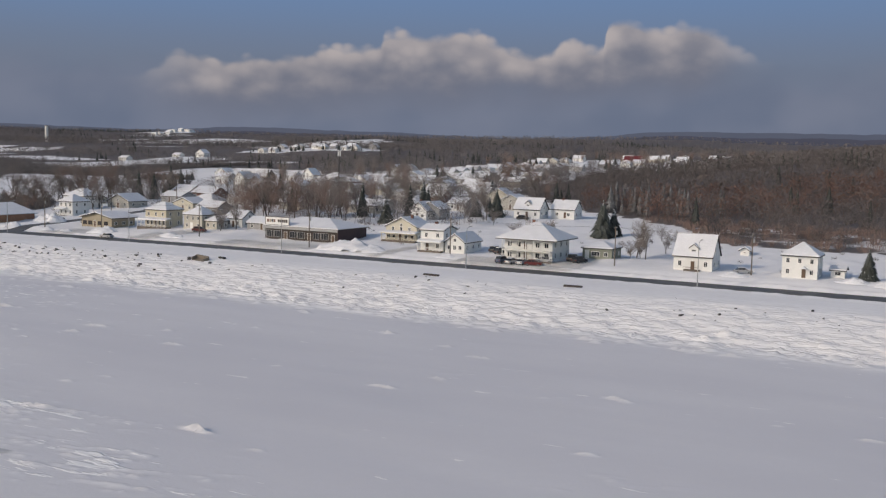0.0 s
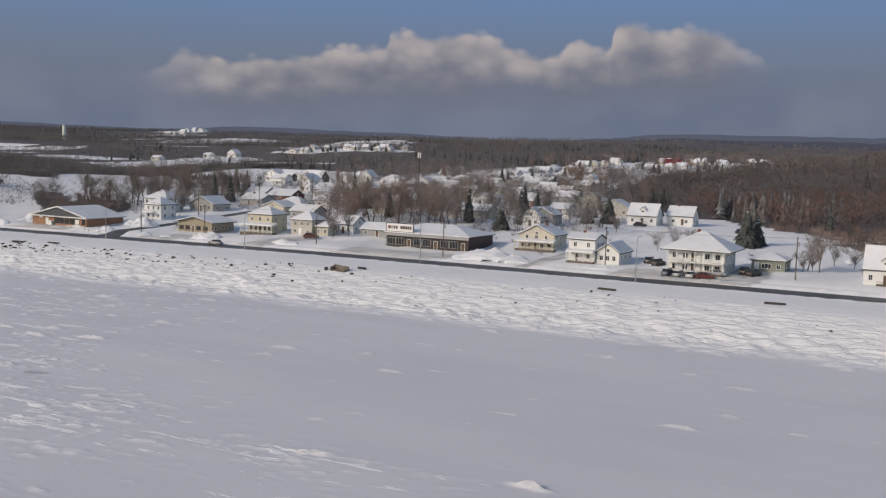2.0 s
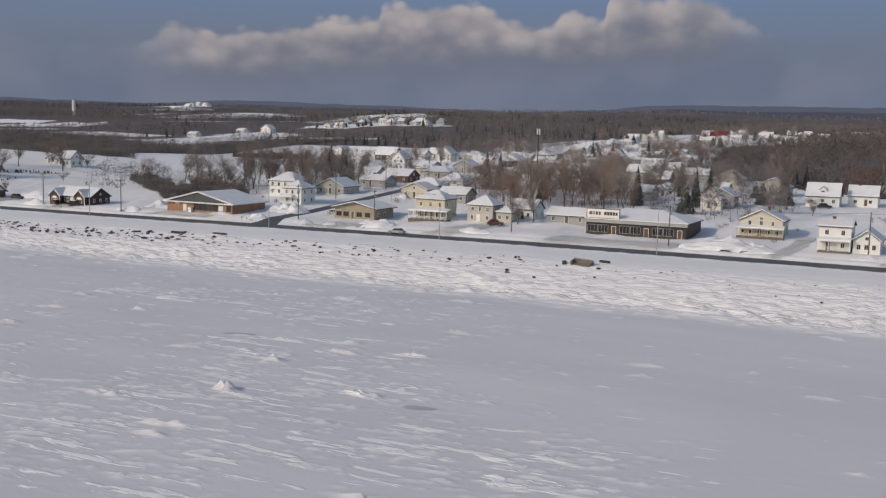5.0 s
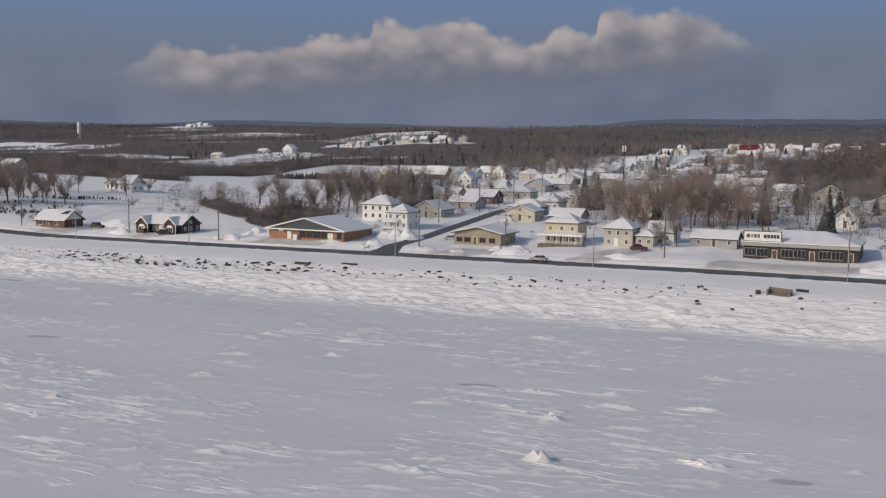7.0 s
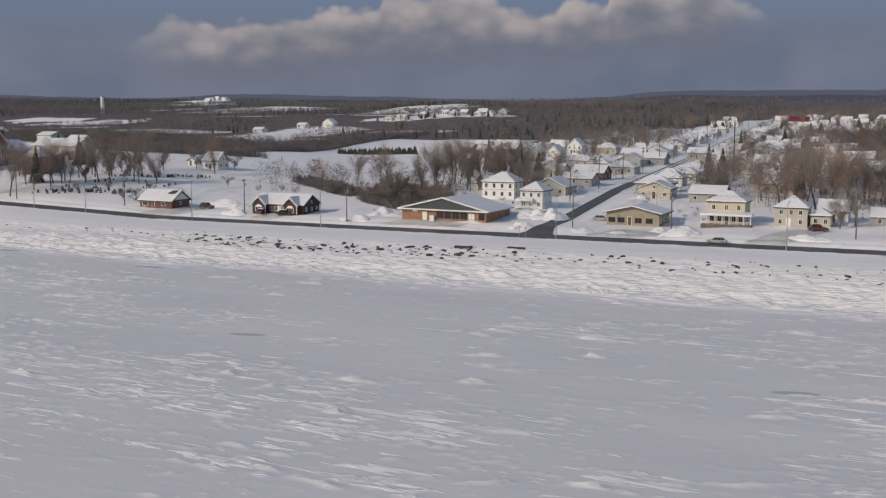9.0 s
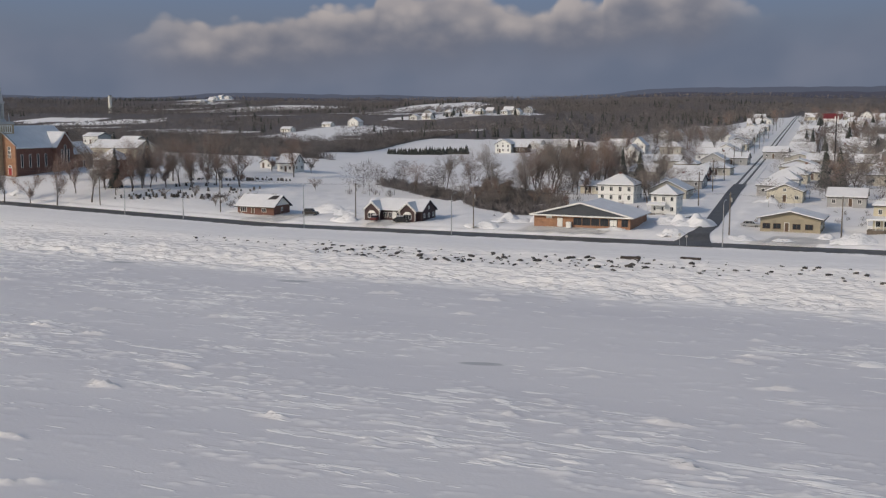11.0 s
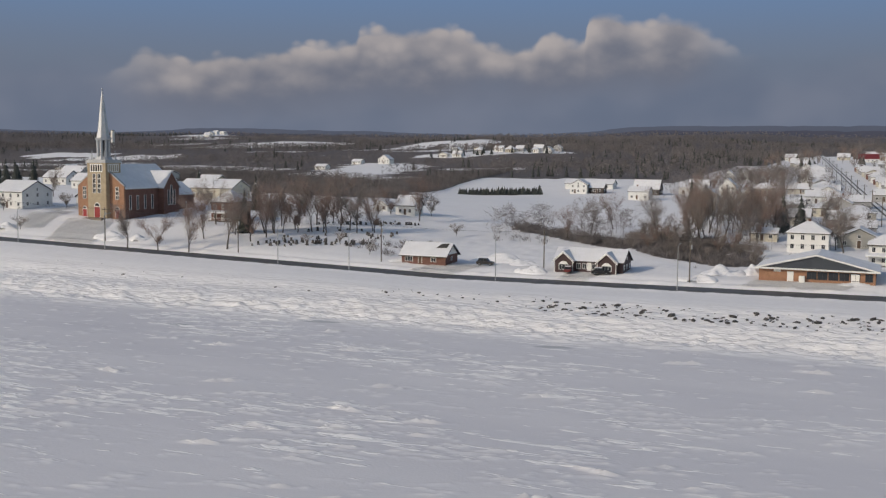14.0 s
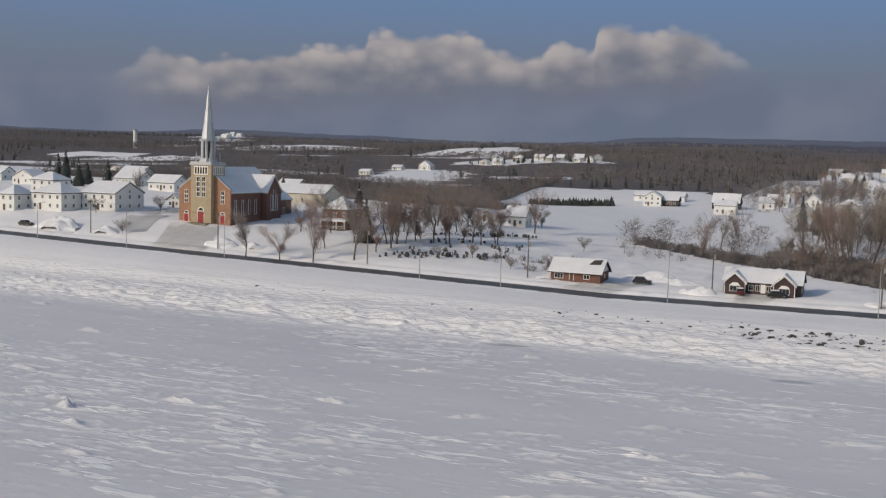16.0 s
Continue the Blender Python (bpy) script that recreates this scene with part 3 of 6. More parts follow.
    # sky: blue above, a grey veil towards the horizon
    blue = mix_node(n, l, span_node(n, l, z, 380.0, 820.0), (0.14, 0.185, 0.275), (0.125, 0.22, 0.405))
    veil = mix_node(n, l, span_node(n, l, wide, 0.35, 0.65), (0.122, 0.16, 0.245), (0.155, 0.19, 0.275))
    base = mix_node(n, l, span_node(n, l, math_node(n, l, "ADD", z, math_node(n, l, "MULTIPLY", lump, 160.0)), 380.0, 560.0), veil, blue)
    part_up = math_node(n, l, "DIVIDE", rise, math_node(n, l, "MAXIMUM", math_node(n, l, "SUBTRACT", top, floor_z), 60.0))
    high = span_node(n, l, part_up, 0.1, 0.6)
    glow = math_node(n, l, "ADD", part_up, math_node(n, l, "MULTIPLY", math_node(n, l, "MULTIPLY", math_node(n, l, "SUBTRACT", heap, 0.5), high), 0.5))
    glow = math_node(n, l, "ADD", glow, math_node(n, l, "MULTIPLY", math_node(n, l, "MULTIPLY", math_node(n, l, "SUBTRACT", knob, 0.5), high), 0.25))
    glow = math_node(n, l, "ADD", glow, math_node(n, l, "MULTIPLY", math_node(n, l, "SUBTRACT", puff, 0.5), 0.55))
    lit = span_node(n, l, glow, -0.05, 1.15)
    cloud = mix_node(n, l, lit, (0.135, 0.158, 0.222), (0.40, 0.385, 0.41))
    col = mix_node(n, l, math_node(n, l, "MULTIPLY", body, 0.94), base, cloud)
    # far hills, the haze of distance painted in as a bluish glow
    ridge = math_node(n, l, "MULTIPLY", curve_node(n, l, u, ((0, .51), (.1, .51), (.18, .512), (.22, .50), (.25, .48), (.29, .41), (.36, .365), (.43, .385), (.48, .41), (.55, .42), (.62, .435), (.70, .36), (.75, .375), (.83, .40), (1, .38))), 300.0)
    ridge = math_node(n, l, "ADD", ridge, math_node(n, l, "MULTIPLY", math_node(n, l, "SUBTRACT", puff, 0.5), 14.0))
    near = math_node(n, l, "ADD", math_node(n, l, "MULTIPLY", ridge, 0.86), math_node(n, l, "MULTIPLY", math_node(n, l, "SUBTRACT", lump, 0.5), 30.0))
    far_haze_col = mix_node(n, l, puff, (0.075, 0.092, 0.14), (0.09, 0.106, 0.155))
    near_haze_col = mix_node(n, l, puff, (0.055, 0.062, 0.095), (0.07, 0.076, 0.108))
    col = mix_node(n, l, span_node(n, l, math_node(n, l, "SUBTRACT", ridge, z), 0.0, 3.0), col, far_haze_col)
    col = mix_node(n, l, span_node(n, l, math_node(n, l, "SUBTRACT", near, z), 0.0, 3.0), col, near_haze_col)
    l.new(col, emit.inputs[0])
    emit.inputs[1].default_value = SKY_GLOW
    return mat


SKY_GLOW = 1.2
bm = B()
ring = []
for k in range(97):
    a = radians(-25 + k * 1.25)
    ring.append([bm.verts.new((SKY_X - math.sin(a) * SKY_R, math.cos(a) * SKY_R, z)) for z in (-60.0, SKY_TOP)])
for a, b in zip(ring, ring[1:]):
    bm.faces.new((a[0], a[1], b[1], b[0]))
tagged(part("backdrop", bm, sky_material()), "glowing backdrop of blue-grey winter sky and cumulus over far wooded hills with painted haze", "sky", kind="structure")


# ---- houses ----
WINDOWS = {}


def window_part(house, x, y, z, w, h, turn=0.0, trim="trim", bars=1, name="window"):
    """A framed window on a wall: x, y, z is the middle of its foot, turn 0 faces -y and 90 faces +x."""
    key = (round(w, 2), round(h, 2), trim, bars)
    if key not in WINDOWS:
        t = 0.11
        cuts = [-w / 2, -w / 2 + t]
        for k in range(bars):
            c = -w / 2 + w * (k + 1) / (bars + 1)
            cuts += [c - 0.03, c + 0.03]
        cuts += [w / 2 - t, w / 2]
        bm = plate(cuts, [0, t, h - t, h], {(k, 1) for k in range(1, len(cuts) - 1, 2)}, -0.08, 0.02)
        frame_mesh = bpy.data.meshes.new("window")
        bm.to_mesh(frame_mesh), bm.free()
        frame_mesh.materials.append(M[trim])
        bm = box(B(), -w / 2 + t, -0.035, t, w / 2 - t, 0.0, h - t)
        pane_mesh = bpy.data.meshes.new("pane")
        bm.to_mesh(pane_mesh), bm.free()
        pane_mesh.materials.append(M["glass"])
        WINDOWS[key] = frame_mesh, pane_mesh
    win = new(name, WINDOWS[key][0])
    win.parent = house
    win.matrix_basis = pose(x, y, z, 0, 0, turn)
    new("pane", WINDOWS[key][1]).parent = win
    return win


def roof_planes(w, d, eave, ridge, style, o):
    """The sloping planes of a roof over a w by d plan with an overhang o."""
    if style == "gx":
        k = (ridge - eave) / (d / 2)
        e = eave - k * o
        return [[(-o, -o, e), (w + o, -o, e), (w + o, d / 2, ridge), (-o, d / 2, ridge)], [(w + o, d + o, e), (-o, d + o, e), (-o, d / 2, ridge), (w + o, d / 2, ridge)]]
    if style == "gy":
        k = (ridge - eave) / (w / 2)
        e = eave - k * o
        return [[(-o, d + o, e), (-o, -o, e), (w / 2, -o, ridge), (w / 2, d + o, ridge)], [(w + o, -o, e), (w + o, d + o, e), (w / 2, d + o, ridge), (w / 2, -o, ridge)]]
    if style == "hip":
        r = min(w, d) / 2
        if w >= d:
            a, b = (r, d / 2, ridge), (w - r, d / 2, ridge)
        else:
            a, b = (w / 2, r, ridge), (w / 2, d - r, ridge)
        p = [(-o, -o, eave), (w + o, -o, eave), (w + o, d + o, eave), (-o, d + o, eave)]
        if w >= d:
            return [[p[0], p[1], b, a], [p[1], p[2], b], [p[2], p[3], a, b], [p[3], p[0], a]]
        return [[p[0], p[1], a], [p[1], p[2], b, a], [p[2], p[3], b], [p[3], p[0], a, b]]
    return [[(-o, -o, eave), (w + o, -o, eave), (w + o, d + o, eave), (-o, d + o, eave)]]


def roof_part(house, at, w, d, eave, ridge, style, o=0.4, mat="shingle", snow=0.28):
    ax, ay = at
    shift = lambda ring, dz: [(x + ax, y + ay, z + dz) for x, y, z in ring]  # noqa: E731
    bm = B()
    for ring in roof_planes(w, d, eave, ridge, style, o):
        prism(bm, shift(ring, 0.16), (0, 0, -0.18))
    roof = part("roof", bm, mat, house)
    if snow:
        bm = B()
        for ring in roof_planes(w, d, eave, ridge, style, o - 0.06):
            prism(bm, shift(ring, 0.165 + snow), (0, 0, -snow))
        bmesh.ops.remove_doubles(bm, verts=bm.verts, dist=0.002)
        part("snow_cover", bm, "snow", roof, "thick white snow on the roof")
    return roof


def wall_part(house, at, w, d, eave, ridge, style, mat, foot=-1.0, name="wall"):
    ax, ay = at
    bm = B()
    if style == "gx":
        prism(bm, [(ax, ay, foot), (ax, ay, eave), (ax, ay + d / 2, ridge - 0.05), (ax, ay + d, eave), (ax, ay + d, foot)], (w, 0, 0))
    elif style == "gy":
        prism(bm, [(ax, ay, foot), (ax + w, ay, foot), (ax + w, ay, eave), (ax + w / 2, ay, ridge - 0.05), (ax, ay, eave)], (0, d, 0))
    else:
        box(bm, ax, ay, foot, ax + w, ay + d, eave)
    bmesh.ops.recalc_face_normals(bm, faces=bm.faces)
    return part(name, bm, mat, house)


def chimney_part(house, x, y, z0, z1, mat="brick", s=0.35):
    bm = box(B(), x - s, y - s, z0, x + s, y + s, z1)
    box(bm, x - s - 0.06, y - s - 0.06, z1, x + s + 0.06, y + s + 0.06, z1 + 0.12)
    return part("chimney", bm, mat, house)


def porch_part(house, x0, x1, depth, z, posts, mat="trim", base=0.35, slope=0.45, rail=True):
    """A roofed porch in front of the wall, each post by itself."""
    part("porch_floor", box(B(), x0, -depth, -0.8, x1, -0.01, base), "wood", house)
    bm = prism(B(), [(x0 - 0.2, -depth - 0.25, z), (x0 - 0.2, -0.01, z + slope), (x0 - 0.2, -0.01, z + slope - 0.2), (x0 - 0.2, -depth - 0.25, z - 0.22)], (x1 - x0 + 0.4, 0, 0))
    roof = part("porch_roof", bm, mat, house)
    bm = prism(B(), [(x0 - 0.15, -depth - 0.2, z + 0.01), (x0 - 0.15, -0.02, z + slope + 0.01), (x0 - 0.15, -0.02, z + slope + 0.26), (x0 - 0.15, -depth - 0.1, z + 0.24)], (x1 - x0 + 0.3, 0, 0))
    part("snow_cover", bm, "snow", roof, "snow on the porch roof")
    for k in range(posts):
        x = x0 + 0.1 + (x1 - x0 - 0.2) * k / max(1, posts - 1)
        part("post", box(B(), x - 0.08, -depth, base, x + 0.08, -depth + 0.16, z - 0.1), mat, house)
    if rail:
        bm = box(B(), x0, -depth + 0.04, base + 0.85, x1, -depth + 0.12, base + 0.95)
        for k in range(int((x1 - x0) / 0.3)):
            box(bm, x0 + 0.3 * k + 0.12, -depth + 0.06, base, x0 + 0.3 * k + 0.17, -depth + 0.1, base + 0.85)
        part("railing", bm, mat, house)


def door_part(house, x, z=0.3, w=0.95, h=2.05, mat="browndoor", y=0.0, turn=0.0):
    bm = box(B(), -w / 2, -0.06, 0, w / 2, 0.02, h)
    box(bm, -w / 2 + 0.15, -0.075, h * 0.55, w / 2 - 0.15, -0.055, h - 0.2)
    box(bm, -w / 2 + 0.15, -0.075, 0.2, w / 2 - 0.15, -0.055, h * 0.45)
    door = part("door", bm, mat, house)
    door.matrix_basis = pose(x, y, z, 0, 0, turn)
    fr = box(box(box(B(), -w / 2 - 0.12, -0.09, 0, -w / 2 - 0.002, 0.02, h + 0.12), w / 2 + 0.002, -0.09, 0, w / 2 + 0.12, 0.02, h + 0.12), -w / 2, -0.09, h + 0.002, w / 2, 0.02, h + 0.12)
    part("door_frame", fr, "trim", door)
    return door


def house(label, x0, x1, y, d, eave, ridge, style="gx", wall="white", roof="shingle", front=2, side=2, storeys=1, door=None, win=(1.0, 1.3), snow=0.28, o=0.4, chimney=None, turn=0.0, name="house", category="house", foot=1.0, trim="trim", upper=True, at=None, size=1.0):
    """A house with its front on the line y, facing the bay, and its windows in even rows."""
    w = x1 - x0
    X, Y = at or ((x0 + x1) / 2, y)
    z = H(X, Y)
    h = empty(name, pose(X - size * w / 2, Y, z, 0, 0, turn) @ Matrix.Scale(size, 4), label, category)
    wall_part(h, (0, 0), w, d, eave, ridge, style, wall, -1.5)
    roof_part(h, (0, 0), w, d, eave, ridge, style, o, roof, snow)
    ww, wh = win
    for s in range(storeys):
        zz = foot + s * (eave / storeys)
        zz = min(zz, eave - wh - 0.25)
        slots = [w * (k + 0.5) / front for k in range(front)] if front else []
        for u in slots:
            if door is not None and s == 0 and abs(u - door * w) < 1.1:
                continue
            window_part(h, u, 0, zz, ww, wh, 0, trim)
        for k in range(side):
            window_part(h, w, d * (k + 0.5) / side, zz, ww, wh, 90, trim)
    if upper and style == "gx" and ridge - eave > 2.0:
        window_part(h, w, d / 2, eave + 0.1, 0.9, 1.1, 90, trim)
    if upper and style == "gy" and ridge - eave > 1.6:
        window_part(h, w / 2, 0, eave + 0.05, 0.9, 1.0, 0, trim)
    if door is not None:
        door_part(h, door * w)
    if chimney:
        cx, cy = chimney
        chimney_part(h, cx * w, cy * d, eave, ridge + 0.8)
    return h


def dormer(h, x, y0, z0, w=1.9, wh=1.2, depth=2.4, wall="white", peak=0.9):
    body = wall_part(h, (x - w / 2, y0), w, depth, z0 + wh + 0.3, z0 + wh + 0.3 + peak, "gy", wall, z0 - 0.6, "dormer")
    roof_part(h, (x - w / 2, y0), w, depth, z0 + wh + 0.3, z0 + wh + 0.3 + peak, "gy", 0.2, "shingle", 0.18)
    window_part(h, x, y0, z0, w * 0.55, wh, 0)
    return body


# front row along the shore road, from east to west
h = house("white two-storey square house with a snowy hip roof", -44.1, -35.9, 257.5, 8, 5.3, 8.2, "hip", "white", front=3, storeys=2, door=0.62, win=(0.9, 1.25), at=(-38.5, 247.4), size=0.961)
part("entry_roof", prism(B(), [(4.2, -1.3, 2.5), (5.1, -1.3, 3.1), (6.0, -1.3, 2.5)], (0, 1.29, 0)), "snow", h)
house("small white lean-to garage half buried in snow", -33.5, -30.3, 262.0, 4, 2.0, 2.6, "gx", "white", front=1, side=0, win=(1.4, 1.0), name="garage", category="garage", at=(-30.7, 251.6), size=0.960)
h = house("white steep-roofed house with a centre dormer", -71.9, -62.2, 262.5, 8.5, 3.7, 8.6, "gx", "white", front=3, side=2, door=0.5, win=(1.0, 1.4), o=0.35, at=(-63.2, 248.0), size=0.96)
dormer(h, 4.85, 0.6, 4.2, 2.2, 1.1, 3.2)
part("porch_floor", box(B(), 3.0, -1.8, -0.6, 6.8, -0.01, 0.3), "wood", h)
part("railing", box(B(), 3.0, -1.8, 0.9, 6.8, -1.72, 1.0), "wood", h)
house("tiny white garden shed in deep snow", -60.9, -58.4, 290.5, 2.4, 1.5, 2.2, "gy", "white", front=1, side=0, win=(0.6, 0.6), name="shed", category="shed", upper=False, at=(-57.7, 280.7), size=0.966)
h = house("small sage green bungalow with a low roof", -96.3, -88.1, 264.5, 8, 2.9, 4.4, "hip", "green", front=0, side=2, win=(0.9, 1.2), at=(-89.8, 255.0), size=0.96)
door_part(h, 1.3, mat="trim")
window_part(h, 3.7, 0, 0.9, 2.4, 1.3, 0, bars=2)
window_part(h, 6.6, 0, 0.9, 1.1, 1.2)
h = house("large white two-storey inn with full verandas and a hip roof", -117.0, -102.9, 258.2, 12.5, 5.7, 9.9, "hip", "white", front=0, side=3, storeys=2, win=(1.0, 1.4), o=1.9, chimney=(0.42, 0.5), at=(-104.3, 243.8), size=0.94)
for s in range(2):
    for u in (1.6, 4.3, 9.8, 12.4):
        window_part(h, u, 0, 0.8 + 2.8 * s, 1.3, 1.5)
    door_part(h, 6.3, 0.35 + 2.8 * s, mat="browndoor")
    door_part(h, 7.8, 0.35 + 2.8 * s, mat="trim")
part("porch_floor", box(B(), 0, -1.8, -0.6, 14.1, -0.01, 0.3), "wood", h)
part("balcony", box(B(), 0, -1.8, 2.75, 14.1, -0.01, 3.0), "trim", h)
for k in range(7):
    x = 0.1 + k * 13.9 / 6
    part("post", box(B(), x - 0.1, -1.75, 0.3, x + 0.1, -1.55, 5.7), "trim", h)
bm = box(B(), 0, -1.72, 3.85, 14.1, -1.64, 3.95)
for k in range(46):
    box(bm, 0.15 + 0.3 * k, -1.7, 3.0, 0.2 + 0.3 * k, -1.66, 3.85)
part("railing", bm, "trim", h)
h = house("white bungalow with its gable to the road", -133.3, -127.2, 254.6, 11, 3.1, 5.3, "gy", "white", front=0, side=3, win=(1.0, 1.2), at=(-127.4, 248.0), size=0.95)
for u in (1.3, 3.0, 4.7):
    window_part(h, u, 0, 0.9, 1.0, 1.35)
h = house("white two-storey house with a front porch", -142.5, -135.3, 258.5, 8, 6.0, 7.2, "gx", "white", front=2, side=2, storeys=2, door=0.3, win=(1.0, 1.3), chimney=(0.4, 0.5), at=(-134.2, 247.6), size=0.97)
porch_part(h, 0, 7.2, 1.8, 2.9, 4)
h = house("cream gabled house with a glazed front porch", -165.2, -154.0, 275.5, 10, 4.6, 7.3, "gy", "cream", front=0, side=3, storeys=2, win=(1.0, 1.25), chimney=(0.6, 0.5), at=(-153.3, 264.0), size=0.93)
for u in (2.6, 5.6, 8.6):
    window_part(h, u, 0, 3.3, 0.95, 1.3)
porch_part(h, -0.5, 11.7, 2.2, 2.7, 7, "cream")
for u in (1.0, 3.0, 7.4, 9.6):
    window_part(h, u, 0, 0.7, 1.2, 1.4)
door_part(h, 5.2)


def store():
    """A long low shop row with a roof sign, shopfronts under a fascia and a maroon side wall."""
    x0, x1, y, d = -198.6, -170.9, 260.5, 17
    X, Y, S = -183.0, 255.5, 0.935
    h = empty("shop_row", pose(X - S * (x1 - x0) / 2, Y, H(X, Y + 2)) @ Matrix.Scale(S, 4), "long brown shop row with maroon side wall and roof sign", "shop")
    w = x1 - x0
    bm = box(B(), 0, 0, -1.5, w - 0.004, d, 4.0)
    part("wall", bm, "darkbrown", h)
    part("side_wall", box(B(), w, -0.02, -1.5, w + 0.15, d, 4.3), "maroon", h, "maroon clad side wall")
    roof_part(h, (0, 0), w, d, 4.0, 6.6, "hip", 0.7, "shingle", 0.3)
    part("fascia", box(B(), -0.6, -0.9, 3.3, w + 0.6, -0.72, 4.1), "grey", h, "grey fascia board above the shop windows")
    for k in range(9):
        u = 1.7 + k * 3.05
        if k in (2, 5, 8):
            door_part(h, u, 0.1, 1.1, 2.2, "browndoor")
        else:
            window_part(h, u, 0, 0.6, 2.9, 2.1, 0, "grey", 2)
    for k in range(10):
        part("post", box(B(), 0.1 + k * (w - 0.3) / 9, -0.7, -0.5, 0.22 + k * (w - 0.3) / 9, -0.58, 3.55), "darkbrown", h)
    sign = part("sign", box(B(), 0.2, -0.6, 4.6, 9.4, -0.45, 7.0), "trim", h, "white roof sign with coloured panels")
    part("sign_frame", plate([0.0, 0.2, 9.4, 9.6], [4.4, 4.6, 7.0, 7.2], {(1, 1)}, -0.62, -0.43), "shingle", sign)
    for a, b, m in ((0.8, 1.7, "brick"), (1.9, 2.5, "tan"), (2.7, 3.3, "blueroof"), (3.5, 4.1, "brick"), (5.1, 5.8, "darkbrown"), (5.95, 6.6, "darkbrown"), (6.75, 7.4, "darkbrown"), (7.55, 8.2, "darkbrown"), (8.35, 8.9, "darkbrown")):
        part("sign_bar", box(B(), a, -0.65, 5.4, b, -0.605, 6.3), m, sign)
    for u in (0.8, 4.8, 8.8):
        part("sign_post", box(B(), u, -0.44, 4.0, u + 0.12, -0.3, 6.8), "steel", sign)
    return h


store()
h = house("low weathered cottage with a dark front beside the shops", -218.0, -206.0, 276.0, 7, 2.6, 4.4, "gx", "grey", front=3, side=2, door=0.5, at=(-204.9, 264.9), size=0.960)
house("small white gabled house behind bare trees", -230.9, -223.5, 280.0, 8, 3.2, 5.6, "gx", "white", front=2, side=2, door=0.5, at=(-219.7, 269.2), size=0.961)
h = house("cream two-storey house with a snowy hip roof", -237.5, -229.2, 269.5, 8, 5.0, 7.8, "hip", "beige", front=0, side=2, storeys=2, win=(0.95, 1.3), at=(-228.4, 259.5), size=0.92)
for u in (1.7, 4.2, 6.6):
    window_part(h, u, 0, 3.3, 1.0, 1.35)
for u in (1.5, 6.6):
    window_part(h, u, 0, 0.8, 1.0, 1.35)
door_part(h, 3.6, mat="trim")
h = house("small hip-roofed cream annexe", -228.4, -223.6, 270.5, 6, 2.9, 4.4, "hip", "beige", front=2, side=2, at=(-221.7, 260.5), size=0.96)
h = house("yellow two-storey house with a white wrap-around porch", -251.2, -241.4, 270.0, 8.5, 6.2, 8.7, "hip", "yellow", front=0, side=2, storeys=2, win=(1.0, 1.35), o=0.5, at=(-243.7, 259.0), size=0.92)
for u in (1.6, 5.0, 8.2):
    window_part(h, u, 0, 4.1, 1.0, 1.4)
porch_part(h, -1.2, 12.0, 3.0, 3.0, 8)
for u in (1.2, 3.2, 7.0, 8.8):
    window_part(h, u, 0, 0.8, 1.2, 1.7)
door_part(h, 5.1, 0.35)
h = house("tan single-storey office with dark window band", -273.9, -259.8, 261.4, 11, 3.4, 5.0, "gy", "tan", front=0, side=3, win=(1.4, 1.1), o=0.9, upper=False, at=(-266.2, 255.0), size=0.97)
for u in (1.5, 4.0, 8.6, 11.5):
    window_part(h, u, 0, 0.8, 1.9, 1.4, 0, "browndoor", 1)
door_part(h, 6.3)
h = house("white two-storey house at the street corner", -305.3, -298.3, 278.5, 8, 5.4, 7.8, "hip", "white", front=3, side=2, storeys=2, win=(0.95, 1.35), o=0.45, at=(-300.8, 273.5), size=0.97)
porch_part(h, -0.6, 4.2, 1.6, 2.9, 3)
h = house("white two-storey house with double-height bay windows", -326.5, -315.5, 297.0, 10, 5.3, 8.3, "hip", "white", front=4, side=3, storeys=2, win=(1.1, 1.5), chimney=(0.5, 0.5), at=(-320.0, 295.0), size=0.97)


